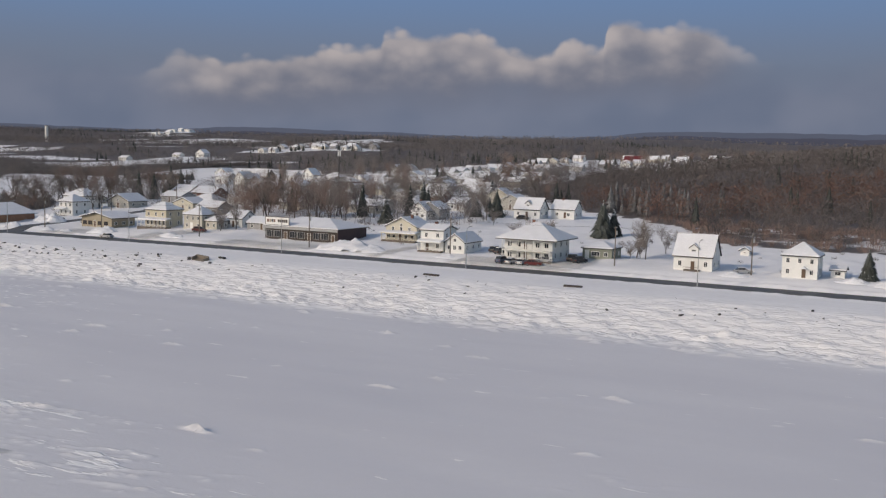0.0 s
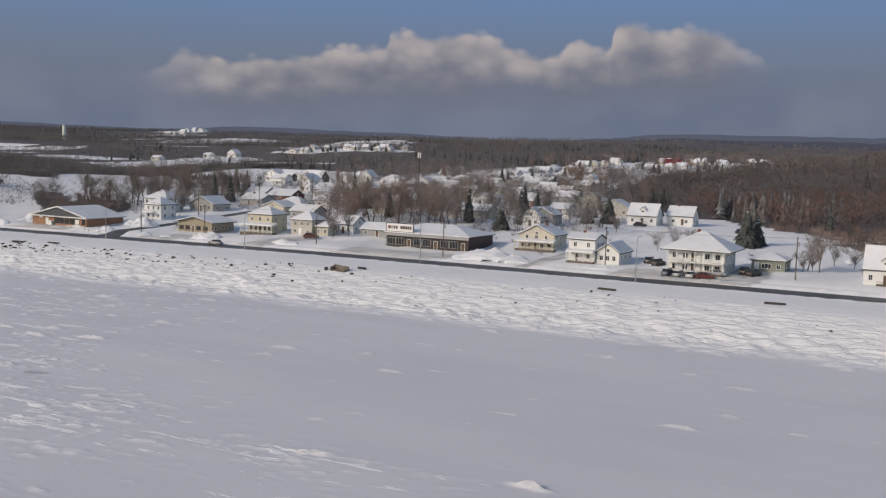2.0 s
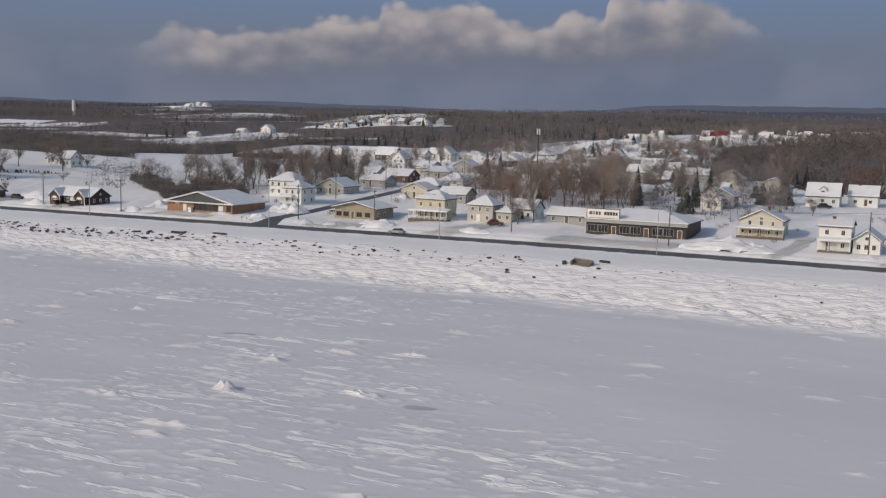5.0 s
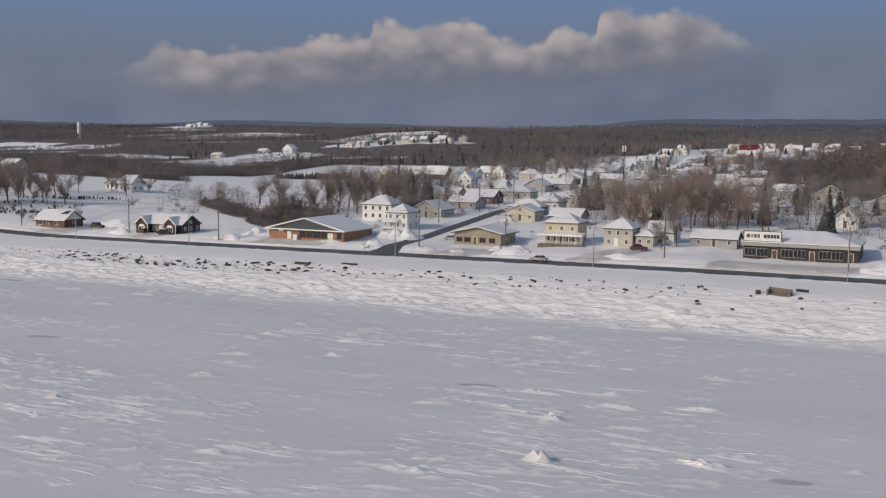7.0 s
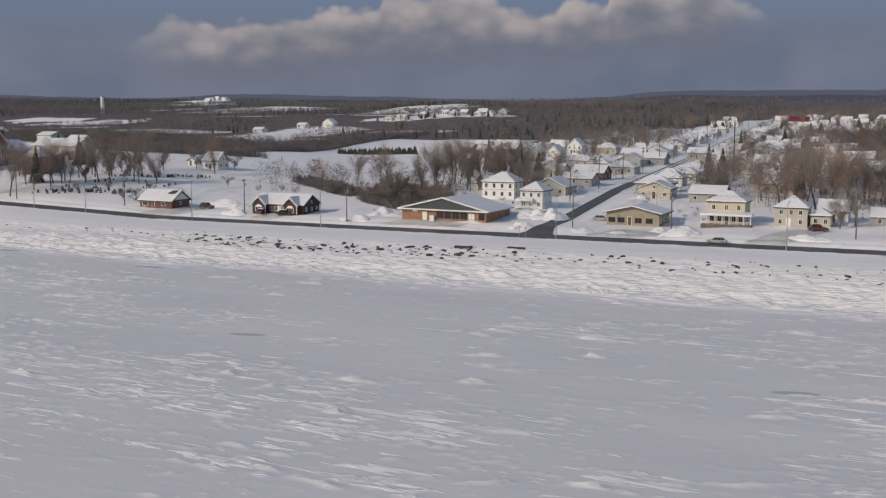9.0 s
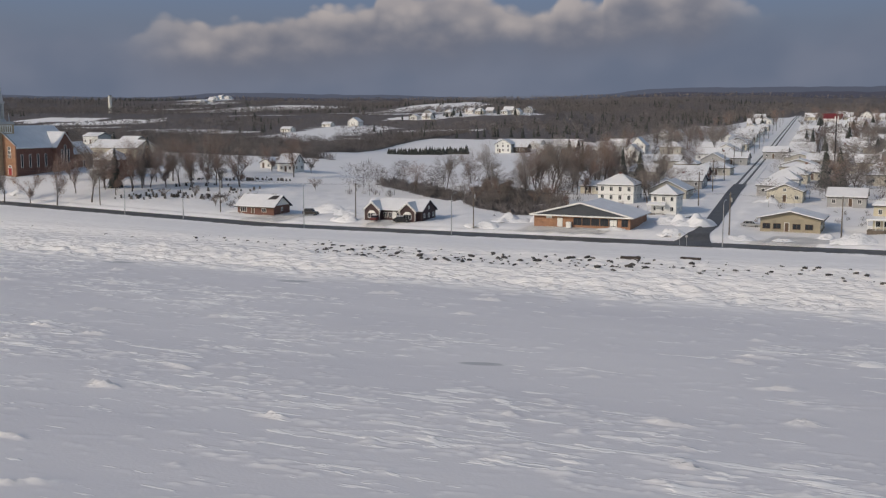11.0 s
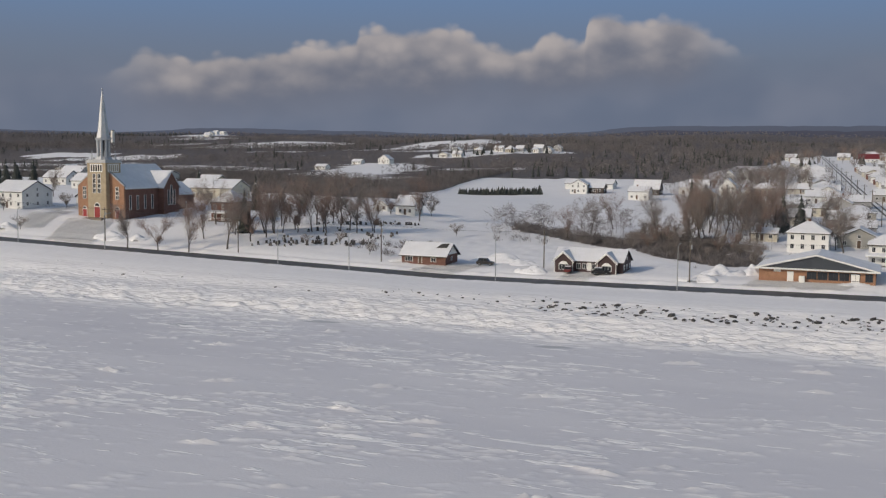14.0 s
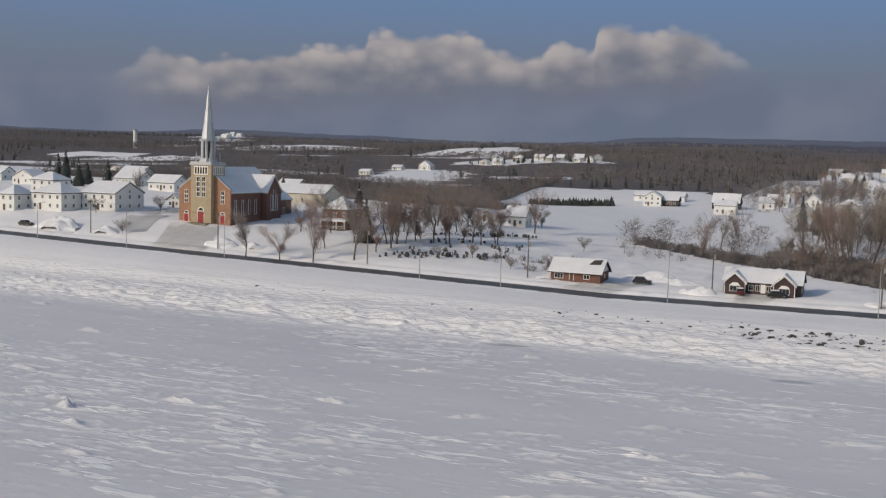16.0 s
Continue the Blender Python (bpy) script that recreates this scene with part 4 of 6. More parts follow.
def hall():
    """A long low brick hall with a wide low gable and a blue-grey front pediment."""
    x0, x1, y, d = -333.5, -307.5, 257.5, 17
    X, Y, S = -314.3, 244.2, 0.95
    w = x1 - x0
    h = empty("community_hall", pose(X - S * (x1 - x0) / 2, Y, H(X, Y + 2)) @ Matrix.Scale(S, 4), "long orange brick hall with blue-grey pediment and snowy roof", "hall")
    part("wall", box(B(), 0, 0, -1.5, w, d, 3.1), "orangebrick", h)
    roof_part(h, (0, 0), w, d, 3.1, 6.3, "gy", 1.0, "metalroof", 0.14)
    bm = prism(B(), [(-0.2, -0.5, 3.1), (w + 0.2, -0.5, 3.1), (w / 2, -0.5, 6.2)], (0, d + 0.4, 0))
    part("pediment", bm, "blueroof", h, "blue-grey clad front pediment")
    for u, v in ((-1.0, w / 2), (w + 1.0, w / 2)):
        bm = prism(B(), [(u, -1.04, 2.98), (v, -1.04, 6.42), (v, -1.04, 6.72), (u, -1.04, 3.28)], (0, 0.08, 0))
        part("verge", bm, "trim", h, "white verge with snow")
    part("fascia", box(B(), -1.0, -1.12, 2.9, w + 1.0, -0.52, 3.25), "trim", h)
    for k in range(5):
        window_part(h, 12.0 + k * 2.4, 0, 0.7, 2.2, 1.9, 0, "shingle", 1)
    window_part(h, 24.6, 0, 0.7, 1.7, 1.9, 0, "shingle", 1)
    door_part(h, 7.2, 0.1, 1.2, 2.2, "trim")
    door_part(h, 21.6, 0.1, 1.6, 2.2, "trim")
    part("sign", box(B(), 3.4, -0.08, 2.2, 5.0, -0.003, 2.9), "trim", h)
    tagged(part("ice_chest", box(box(B(), 9.2, -1.1, -0.3, 10.5, -0.1, 1.4), 9.25, -1.12, 1.41, 10.45, -0.15, 1.5), "trim", h), "white ice chest by the wall")
    return h


hall()


def twin_gables():
    """A dark maroon ranch house with two white-trimmed front gables."""
    x0, x1, y, d = -379.5, -361.0, 254.5, 9
    X, Y, S = -366.8, 244.4, 0.92
    w = x1 - x0
    h = empty("house", pose(X - S * (x1 - x0) / 2, Y, H(X, Y + 2)) @ Matrix.Scale(S, 4), "dark maroon ranch house with two white-trimmed front gables", "house")
    wall_part(h, (0, 0), w, d, 2.9, 5.6, "gx", "maroon", -1.2)
    roof_part(h, (0, 0), w, d, 2.9, 5.6, "gx", 0.5, "shingle", 0.25)
    for u in (0.3, 12.0):
        wall_part(h, (u, -1.6), 5.2, 6, 2.9, 5.1, "gy", "maroon", -1.2, "gable")
        roof_part(h, (u, -1.6), 5.2, 5.4, 2.9, 5.1, "gy", 0.4, "shingle", 0.22)
        for a, b in (((u - 0.4, 2.6), (u + 2.6, 5.22)), ((u + 5.6, 2.6), (u + 2.6, 5.22))):
            bm = prism(B(), [(a[0], -2.06, a[1]), (b[0], -2.06, b[1]), (b[0], -2.06, b[1] - 0.32), (a[0], -2.06, a[1] - 0.32)], (0, 0.05, 0))
            part("verge_board", bm, "trim", h)
        window_part(h, u + 2.6, -1.6, 0.5, 2.6, 1.5, 0, "trim", 2)
        part("window_head", prism(B(), [(u + 1.3, -1.68, 2.02), (u + 3.9, -1.68, 2.02), (u + 3.2, -1.68, 2.7), (u + 2.0, -1.68, 2.7)], (0, 0.07, 0)), "trim", h)
        for k in (u + 0.05, u + 5.0):
            part("corner_board", box(B(), k, -1.66, -1.0, k + 0.16, -1.603, 2.9), "trim", h)
    for u in (6.6, 8.2, 10.8):
        window_part(h, u, 0, 0.7, 1.2, 1.5)
    door_part(h, 9.5, mat="trim")
    for u in (1.5, 4.5, 7.5):
        window_part(h, w, u, 0.8, 1.0, 1.3, 90)
    window_part(h, w, d / 2, 3.2, 0.8, 0.9, 90)
    return h


twin_gables()
h = house("low red brick ranch house with a snowy gable roof", -421.0, -407.8, 255.5, 8.5, 2.6, 5.4, "gx", "brick", front=0, side=1, win=(1.0, 1.1), upper=False, o=0.7, at=(-410.2, 242.6), size=0.94)
window_part(h, 2.2, 0, 0.7, 2.4, 1.4, 0, "trim", 2)
window_part(h, 9.6, 0, 0.8, 1.6, 1.2)
door_part(h, 5.6)
part("bare_shingles", prism(B(), [(9.6, 2.0, 4.48), (12.6, 2.2, 4.6), (12.9, 3.9, 5.62), (10.6, 3.7, 5.5)], (0, 0, 0.06)), "shingle", h, "patch of bare dark shingles")
part("gable_cladding", prism(B(), [(13.21, -0.2, 2.75), (13.21, 8.7, 2.75), (13.21, 4.25, 5.25)], (0.05, 0, 0)), "trim", h)

# second rows behind, up the hill
TAKEN = [(-153.5, -143.5, 346, 354)]  # plans of the houses that stand
BACK = (
    # x0, x1, y, depth, eave, ridge, style, wall
    (-141.5, -132.6, 352, 8, 3.4, 6.3, "gx", "white"), (-179.9, -171.5, 322, 8, 3.7, 6.0, "gy", "white"),
    (-215.8, -199.8, 331, 9, 2.9, 4.9, "gx", "beige"), (-205.0, -196.6, 352, 8, 2.6, 4.4, "hip", "white"), (-255.6, -243.8, 363, 9, 3.3, 5.4, "hip", "cream"),
    (-237.0, -224.7, 356, 9, 3.4, 5.4, "hip", "beige"), (-320.3, -303.8, 455, 9, 3.0, 5.2, "gx", "grey"), (-272.0, -262.7, 415, 8, 2.9, 6.0, "gy", "grey"),
    (-317.1, -304.7, 395, 9, 2.7, 4.9, "hip", "beige"), (-416.8, -407.0, 495, 8, 4.1, 6.2, "gx", "white"), (-376.2, -367.2, 475, 8, 3.4, 6.8, "gy", "white"),
    (-400.0, -389.6, 560, 8, 2.8, 6.4, "gx", "white"), (-281.4, -265.4, 488, 10, 3.4, 6.0, "hip", "cream"), (-342.5, -327.3, 553, 9, 2.6, 4.9, "gx", "beige"),
    (-188.8, -181.5, 362, 8, 2.8, 4.6, "gx", "white"), (-357.9, -351.0, 440, 8, 5.6, 9.0, "gy", "white"), (-328.2, -320.3, 411, 8, 3.0, 5.0, "hip", "cream"),
    (-284.3, -274.6, 345, 8, 2.8, 5.6, "hip", "white"), (-246.5, -236.6, 330, 9, 3.0, 6.8, "gx", "cream"), (-302.7, -291.8, 500, 8, 3.2, 5.4, "gx", "white"),
    (-335.5, -324.8, 368, 9, 3.0, 5.4, "gx", "cream"), (-314.4, -303.6, 338, 9, 2.6, 4.4, "gx", "grey"), (-358.4, -347.4, 535, 8, 3.4, 5.8, "hip", "cream"),
    (-330.4, -319.3, 481, 8, 3.2, 5.6, "gx", "white"), (-342.3, -332.3, 628, 8, 3.2, 5.8, "gy", "white"), (-337.4, -330.0, 316, 6, 2.4, 3.6, "gx", "white"),
    (-391.3, -384.1, 680, 7, 3.4, 6.2, "gy", "white"), (-180.7, -174.5, 318, 7, 3.4, 6.2, "gy", "white"), (-262.0, -252.0, 300, 8, 2.8, 4.8, "gx", "grey"),
    (-284.0, -273.0, 322, 8, 2.9, 5.2, "hip", "grey"), (-280.0, -270.0, 380, 8, 2.9, 5.2, "gx", "cream"), (-283.0, -272.0, 446, 8, 2.9, 5.2, "gx", "white"),
    (-288.0, -277.0, 560, 8, 3.0, 5.6, "hip", "white"), (-293.0, -283.0, 640, 8, 3.0, 5.6, "gx", "white"), (-297.0, -287.0, 720, 8, 3.0, 5.6, "gx", "cream"),
    (-345.0, -335.0, 710, 8, 3.0, 5.6, "gx", "white"), (-350.0, -340.0, 790, 8, 3.2, 5.8, "gy", "white"), (-306.0, -295.0, 800, 8, 3.2, 5.8, "gx", "white"),
    (-358.0, -347.0, 870, 9, 3.2, 5.8, "gx", "white"), (-312.0, -300.0, 890, 9, 3.2, 5.8, "gx", "grey"), (-362.0, -350.0, 960, 9, 3.2, 6.0, "gy", "white"),
    (-302.0, -290.0, 955, 9, 3.2, 6.0, "gx", "white"), (-272.0, -260.0, 985, 9, 3.4, 6.4, "gx", "white"), (-250.0, -238.0, 1010, 9, 3.4, 6.4, "gy", "white"),
    (-289.0, -279.0, 1060, 9, 3.4, 6.4, "gx", "white"), (-262.0, -252.0, 1085, 9, 3.4, 6.4, "hip", "white"), (-236.0, -226.0, 1050, 9, 3.4, 6.4, "gx", "white"),
    (-318.0, -309.0, 1090, 9, 3.4, 6.4, "gx", "cream"), (-210.0, -196.0, 1090, 9, 3.4, 6.4, "gx", "white"), (-378.0, -366.0, 1050, 9, 3.4, 6.4, "gx", "white"),
    (-328.0, -319.0, 1140, 9, 3.4, 6.4, "gx", "white"), (-305.0, -293.0, 1130, 9, 3.4, 6.4, "gy", "white"), (-282.0, -273.0, 1170, 9, 3.4, 6.4, "gx", "white"), (-260.0, -251.0, 1135, 9, 3.4, 6.4, "gx", "cream"), (-238.0, -228.0, 1180, 9, 3.4, 6.4, "hip", "white"),
)
for k, (x0, x1, y, d, e, r, st, wall) in enumerate(BACK):
    if x0 < -288.0 - 0.068 * (y - 300) and y > 440 and x1 > -366 - 0.02 * y:
        x0, x1 = x0 - 0.026 * (y - 300), x1 - 0.026 * (y - 300)
    TAKEN.append((x0, x1, y, y + d))
    wall = ("grey", "beige", "cream")[k // 3 % 3] if k % 3 == 1 and y < 720 else wall
    house({"white": "white-sided village house with a snowy roof", "cream": "cream-sided village house with a snowy roof", "beige": "beige bungalow with a snowy roof", "grey": "grey-sided bungalow with a snowy roof"}[wall], x0, x1, y, d, e, r, st, wall, front=3 if x1 - x0 > 9 else 2, side=2, storeys=2 if e > 4.5 else 1, door=0.42 if k % 2 else 0.6, chimney=(0.35, 0.5) if k % 3 == 0 else None, win=(1.1, 1.2))
h = house("white storey-and-a-half house with a front dormer", -153.5, -143.5, 346, 8, 3.3, 7.0, "gx", "white", front=3, side=2, door=0.5, win=(1.0, 1.3))
dormer(h, 5.0, 0.8, 4.0, 2.0, 1.0, 2.8)
# houses out in the fields and west of the church
FIELD = (
    (-462.0, -452.6, 549, 9, 5.0, 7.6, "gy", "white", 2), (-474.0, -446.0, 580, 9, 3.0, 5.2, "gx", "white", 1), (-424.4, -411.0, 538, 9, 3.2, 7.6, "gx", "grey", 1), (-451.8, -444.0, 552, 7, 3.0, 5.0, "gx", "grey", 1), (-402.4, -395.1, 546, 8, 3.4, 5.8, "gx", "white", 1), (-398.7, -392.1, 672, 8, 3.4, 6.2, "gy", "white", 1),
    (-379.9, -371.8, 533, 8, 4.6, 8.4, "gy", "white", 2), (-459.0, -451.6, 326, 7, 3.6, 6.6, "gx", "white", 1), (-468.9, -463.7, 329, 6, 2.3, 3.8, "gy", "white", 1), (-567.9, -562.5, 288.7, 7, 3.0, 4.8, "gy", "white", 1),
    (-598.0, -585.5, 258, 11, 5.6, 8.6, "hip", "white", 2), (-585.2, -571.5, 267, 14, 5.8, 9.2, "gx", "white", 2), (-606.5, -600.4, 253, 8, 5.4, 8.0, "hip", "white", 2), (-616.0, -603.0, 338, 9, 3.4, 6.2, "gx", "white", 1),
    (-575.3, -565.5, 369, 9, 3.5, 6.0, "gx", "cream", 1), (-620.1, -610.4, 394, 9, 3.8, 5.4, "gx", "white", 1), (-726.0, -716.5, 726, 8, 2.4, 4.2, "gx", "white", 1), (-720.9, -709.7, 827, 9, 4.0, 7.8, "gy", "white", 2),
    (-741.0, -732.0, 815, 8, 2.5, 4.4, "gx", "white", 1), (-640.0, -629.0, 300, 9, 4.8, 7.6, "hip", "white", 2), (-660.0, -648.0, 272, 9, 4.8, 7.6, "gx", "white", 2), (-590.0, -578.0, 330, 9, 3.2, 5.8, "gx", "white", 1),
    (-555.0, -530.0, 330, 12, 4.0, 7.0, "gx", "cream", 1), (-645.0, -632.0, 352, 9, 3.2, 6.0, "gx", "white", 1), (-700.0, -686.0, 420, 9, 3.2, 6.0, "gx", "white", 1), (-760.0, -746.0, 480, 9, 3.2, 6.0, "gy", "white", 1),
    (-680.0, -668.0, 330, 9, 3.2, 6.0, "gy", "white", 1), (-720.0, -707.0, 350, 9, 3.2, 6.0, "gx", "white", 1),
)
for k, (x0, x1, y, d, e, r, st, wall, n) in enumerate(FIELD):
    house({"white": "white clapboard house standing in snowy fields", "cream": "cream outbuilding under a snowy roof", "grey": "dark weathered barn under a snowy roof"}[wall], x0, x1, y, d, e, r, st, "darkbrown" if wall == "grey" else wall, front=4 if x1 - x0 > 11 else 3 if x1 - x0 > 8 else 2, side=3 if d > 10 else 2, storeys=n, door=0.5 if k % 2 else 0.3, win=(1.05, 1.35))
h = house("red brick presbytery with a white veranda behind trees", -497.5, -488.8, 272, 9, 6.0, 9.6, "hip", "brick", front=3, side=2, storeys=2, door=0.5, win=(1.0, 1.4))
porch_part(h, 0, 8.7, 2.0, 2.9, 4)
house("white hillside house with a bare red metal roof", -331.0, -313.5, 1018, 11, 3.4, 7.6, "gx", "white", "redroof", front=5, side=2, snow=0)


# ---- church ----
def church():
    z = H(-533, 262)
    h = empty("church", pose(-542.2, 262, z), "orange and buff brick church with a tall silver spire", "church")
    w, L, eave, ridge = 18.5, 26, 9.6, 16.8
    wall_part(h, (0, 0.6), w, L, eave, ridge, "gy", "brick", -1.5, "nave")
    bm = prism(B(), [(-0.15, 0, -1.5), (w + 0.15, 0, -1.5), (w + 0.15, 0, eave + 0.5), (13, 0, 14.4), (5.5, 0, 14.4), (-0.15, 0, eave + 0.5)], (0, 0.6, 0))
    part("front_wall", bm, "orangebrick", h, "orange brick front wall")
    for a, b in (((-0.3, eave + 0.5), (5.5, 14.5)), ((w + 0.3, eave + 0.5), (13.0, 14.5))):
        part("coping", prism(B(), [(a[0], -0.1, a[1]), (b[0], -0.1, b[1]), (b[0], -0.1, b[1] + 0.4), (a[0], -0.1, a[1] + 0.4)], (0, 0.8, 0)), "metalroof", h)
    roof_part(h, (0, 0.8), w, L, eave, ridge, "gy", 0.5, "metalroof", 0.2)
    # transept and sacristy
    wall_part(h, (-2.2, 17), w + 4.4, 8, 9.6, 14.6, "gx", "brick", -1.5, "transept")
    roof_part(h, (-2.2, 17), w + 4.4, 8, 9.6, 14.6, "gx", 0.4, "metalroof", 0.2)
    wall_part(h, (3.5, 26.7), 11.5, 14, 6.5, 10.5, "gy", "brick", -1.5, "sacristy")
    roof_part(h, (3.5, 26.9), 11.5, 14, 6.5, 10.5, "gy", 0.4, "metalroof", 0.2)
    # tower
    x0, x1, y0, y1 = 5.4, 12.8, -1.6, 5.4
    t = part("tower", box(B(), x0, y0, -1.5, x1, y1, 17.6), "buffbrick", h, "square buff brick tower")
    cx, cy = (x0 + x1) / 2, (y0 + y1) / 2
    part("cornice", box(box(B(), x0 - 0.35, y0 - 0.35, 17.61, x1 + 0.35, y1 + 0.35, 18.1), x0 - 0.1, y0 - 0.1, 18.11, x1 + 0.1, y1 + 0.1, 18.6), "metalroof", t)
    for k in range(5):
        u = cx - 1.9 + k * 0.95
        part("louvre", box(B(), u - 0.3, y0 - 0.09, 15.0, u + 0.3, y0 - 0.01, 17.0), "glass", t)
    part("louvre_frame", plate([cx - 2.5, cx - 2.25, cx - 1.55, cx - 1.3, cx - 0.6, cx - 0.35, cx + 0.35, cx + 0.6, cx + 1.3, cx + 1.55, cx + 2.25, cx + 2.5], [14.7, 15.0, 17.0, 17.3], {(1, 1), (3, 1), (5, 1), (7, 1), (9, 1)}, y0 - 0.14, y0 - 0.002), "trim", t)
    part("louvre_frame", plate([-2.5, -2.25, -1.55, -1.3, -0.6, -0.35, 0.35, 0.6, 1.3, 1.55, 2.25, 2.5], [14.7, 15.0, 17.0, 17.3], {(1, 1), (3, 1), (5, 1), (7, 1), (9, 1)}, -0.14, -0.002), "trim", t).matrix_basis = pose(x1, cy, 0, 0, 0, 90)
    for u in (cx - 1.0, cx + 1.0):
        for k in range(4):
            window_part(t, u, y0, 8.0 + 1.55 * k, 1.35, 1.5, 0, "trim", 1)

    def octagon(z0, z1, r0, r1, bm):
        a = [bm.verts.new((cx + r0 * math.cos(radians(22.5 + 45 * k)), cy + r0 * math.sin(radians(22.5 + 45 * k)), z0)) for k in range(8)]
        b = [bm.verts.new((cx + r1 * math.cos(radians(22.5 + 45 * k)), cy + r1 * math.sin(radians(22.5 + 45 * k)), z1)) for k in range(8)]
        for k in range(8):
            bm.faces.new((a[k], a[(k + 1) % 8], b[(k + 1) % 8], b[k]))
        bm.faces.new(a[::-1]), bm.faces.new(b)
        return bm

    part("lantern_base", octagon(18.6, 19.6, 3.0, 2.4, B()), "metalroof", t)
    # closed core in a dark colour, for the shade inside the open belfry
    part("lantern_core", octagon(19.6, 24.8, 1.15, 1.15, B()), "shingle", t, "solid dark core standing for the shade in the belfry openings")
    for k in range(8):
        a = radians(22.5 + 45 * k)
        part("pier", tube(B(), (cx + 1.8 * math.cos(a), cy + 1.8 * math.sin(a), 19.55), (cx + 1.8 * math.cos(a), cy + 1.8 * math.sin(a), 24.9), 0.42, 0.42, 6), "metalroof", t)
    for k in range(4):
        a = radians(45 + 90 * k)
        part("pinnacle", tube(B(), (cx + 3.7 * math.cos(a), cy + 3.7 * math.sin(a), 18.6), (cx + 3.5 * math.cos(a), cy + 3.5 * math.sin(a), 21.6), 0.26, 0.08, 6), "metalroof", t)
    part("lantern_cornice", octagon(24.8, 25.6, 2.5, 2.75, B()), "metalroof", t)
    part("spire_foot", octagon(25.6, 28.0, 2.2, 1.75, B()), "metalroof", t)
    part("spire", octagon(28.0, 41.6, 1.75, 0.08, B()), "metalroof", t, "silver sheet-metal spire")
    # doors and windows of the front
    for u, y, s in ((cx, y0, 1.25), (2.6, 0, 0.9), (15.9, 0, 0.9)):
        door_part(h, u, 0.2, 1.8 * s, 2.7 * s, "reddoor", y)
        bm = prism(B(), [(u + 1.0 * s * math.cos(radians(a)), y - 0.07, 0.2 + 2.85 * s + 1.0 * s * math.sin(radians(a))) for a in range(0, 181, 20)], (0, 0.06, 0))
        part("fanlight", bm, "trim", h)
        bm = prism(B(), [(u + 0.7 * s * math.cos(radians(a)), y - 0.1, 0.25 + 2.9 * s + 0.7 * s * math.sin(radians(a))) for a in range(0, 181, 20)], (0, 0.028, 0))
        part("fanlight_pane", bm, "glass", h)
    for u in (2.6, 15.9):
        for k in range(3):
            window_part(h, u, 0, 6.0 + 1.35 * k, 1.4, 1.3, 0, "trim", 1)
    part("steps", box(box(B(), cx - 3.5, y0 - 2.2, -0.8, cx + 3.5, y0 - 0.01, 0.18), cx - 4.0, y0 - 2.8, -0.8, cx + 4.0, y0 - 2.21, 0.0), "concrete", h)
    for k in range(4):
        window_part(h, w, 3.0 + 3.6 * k, 2.6, 1.0, 4.6, 90, "trim", 0)
    for dy, hh in ((-1.5, 5.0), (0, 6.6), (1.5, 5.0)):
        window_part(h, w + 2.2, 21 + dy, 3.6, 1.0, hh, 90, "trim", 0)
    for dy in (31.0, 36.0):
        window_part(h, 15.0, dy, 1.5, 1.1, 2.4, 90, "trim", 0)
    chimney_part(h, 12.5, 30, 7, 14.5, "brick", 0.5)
    return h


church()


# ---- trees ----
def bare_tree(seed, tall, spread=0.36, twigs=520, fork=0.3, lean=0.0):
    """Trunk with limbs, and a crown of many thin twigs; returns two bmeshes."""
    rnd = random.Random(seed)
    trunk, crown = B(), B()
    ends = []

    def grow(p, d, length, r, level):
        steps_n = 3 if level < 2 else 2
        for k in range(steps_n):
            d = (d + Vector((rnd.uniform(-1, 1), rnd.uniform(-1, 1), rnd.uniform(-0.2, 0.6))) * 0.16).normalized()
            q = p + d * (length / steps_n)
            r1 = r * (0.82 if level else 0.88)
            tube(trunk, p, q, r, r1, 6 if level == 0 else 4 if level == 1 else 3)
            p, r = q, r1
            if level > 0:
                ends.append((p, d))
            if level < 3 and (level or k) and rnd.random() < 0.85:
                side = (d + Vector((rnd.uniform(-1, 1), rnd.uniform(-1, 1), rnd.uniform(-0.1, 0.7))) * 0.8).normalized()
                grow(p, side, length * rnd.uniform(0.5, 0.75), r * 0.5, level + 1)
        if level < 3:
            for _ in range(3 if level == 0 else 2):
                a = rnd.uniform(0, 2 * math.pi)
                side = (d + Vector((math.cos(a), math.sin(a), 0)) * (spread * 2.0)).normalized()
                grow(p, side, length * rnd.uniform(0.6, 0.85) if level else tall * rnd.uniform(0.26, 0.36), r * 0.66, level + 1)
        ends.append((p, d))

    grow(Vector((0, 0, -0.4)), Vector((lean, 0, 1)).normalized(), tall * fork, tall * 0.016, 0)
    for _ in range(twigs):
        p, d = rnd.choice(ends)
        p = p + Vector((rnd.gauss(0, 1), rnd.gauss(0, 1), rnd.gauss(0, 1))) * tall * 0.032
        d = (d + Vector((rnd.gauss(0, 0.6), rnd.gauss(0, 0.6), rnd.gauss(0.25, 0.45)))).normalized()
        ln = tall * rnd.uniform(0.06, 0.13)
        o = d.orthogonal().normalized()
        o.rotate(Matrix.Rotation(rnd.uniform(0, 6.28), 3, d))
        v = [crown.verts.new(p - o * 0.02), crown.verts.new(p + o * 0.02), crown.verts.new(p + d * ln)]
        crown.faces.new(v)
    return trunk, crown


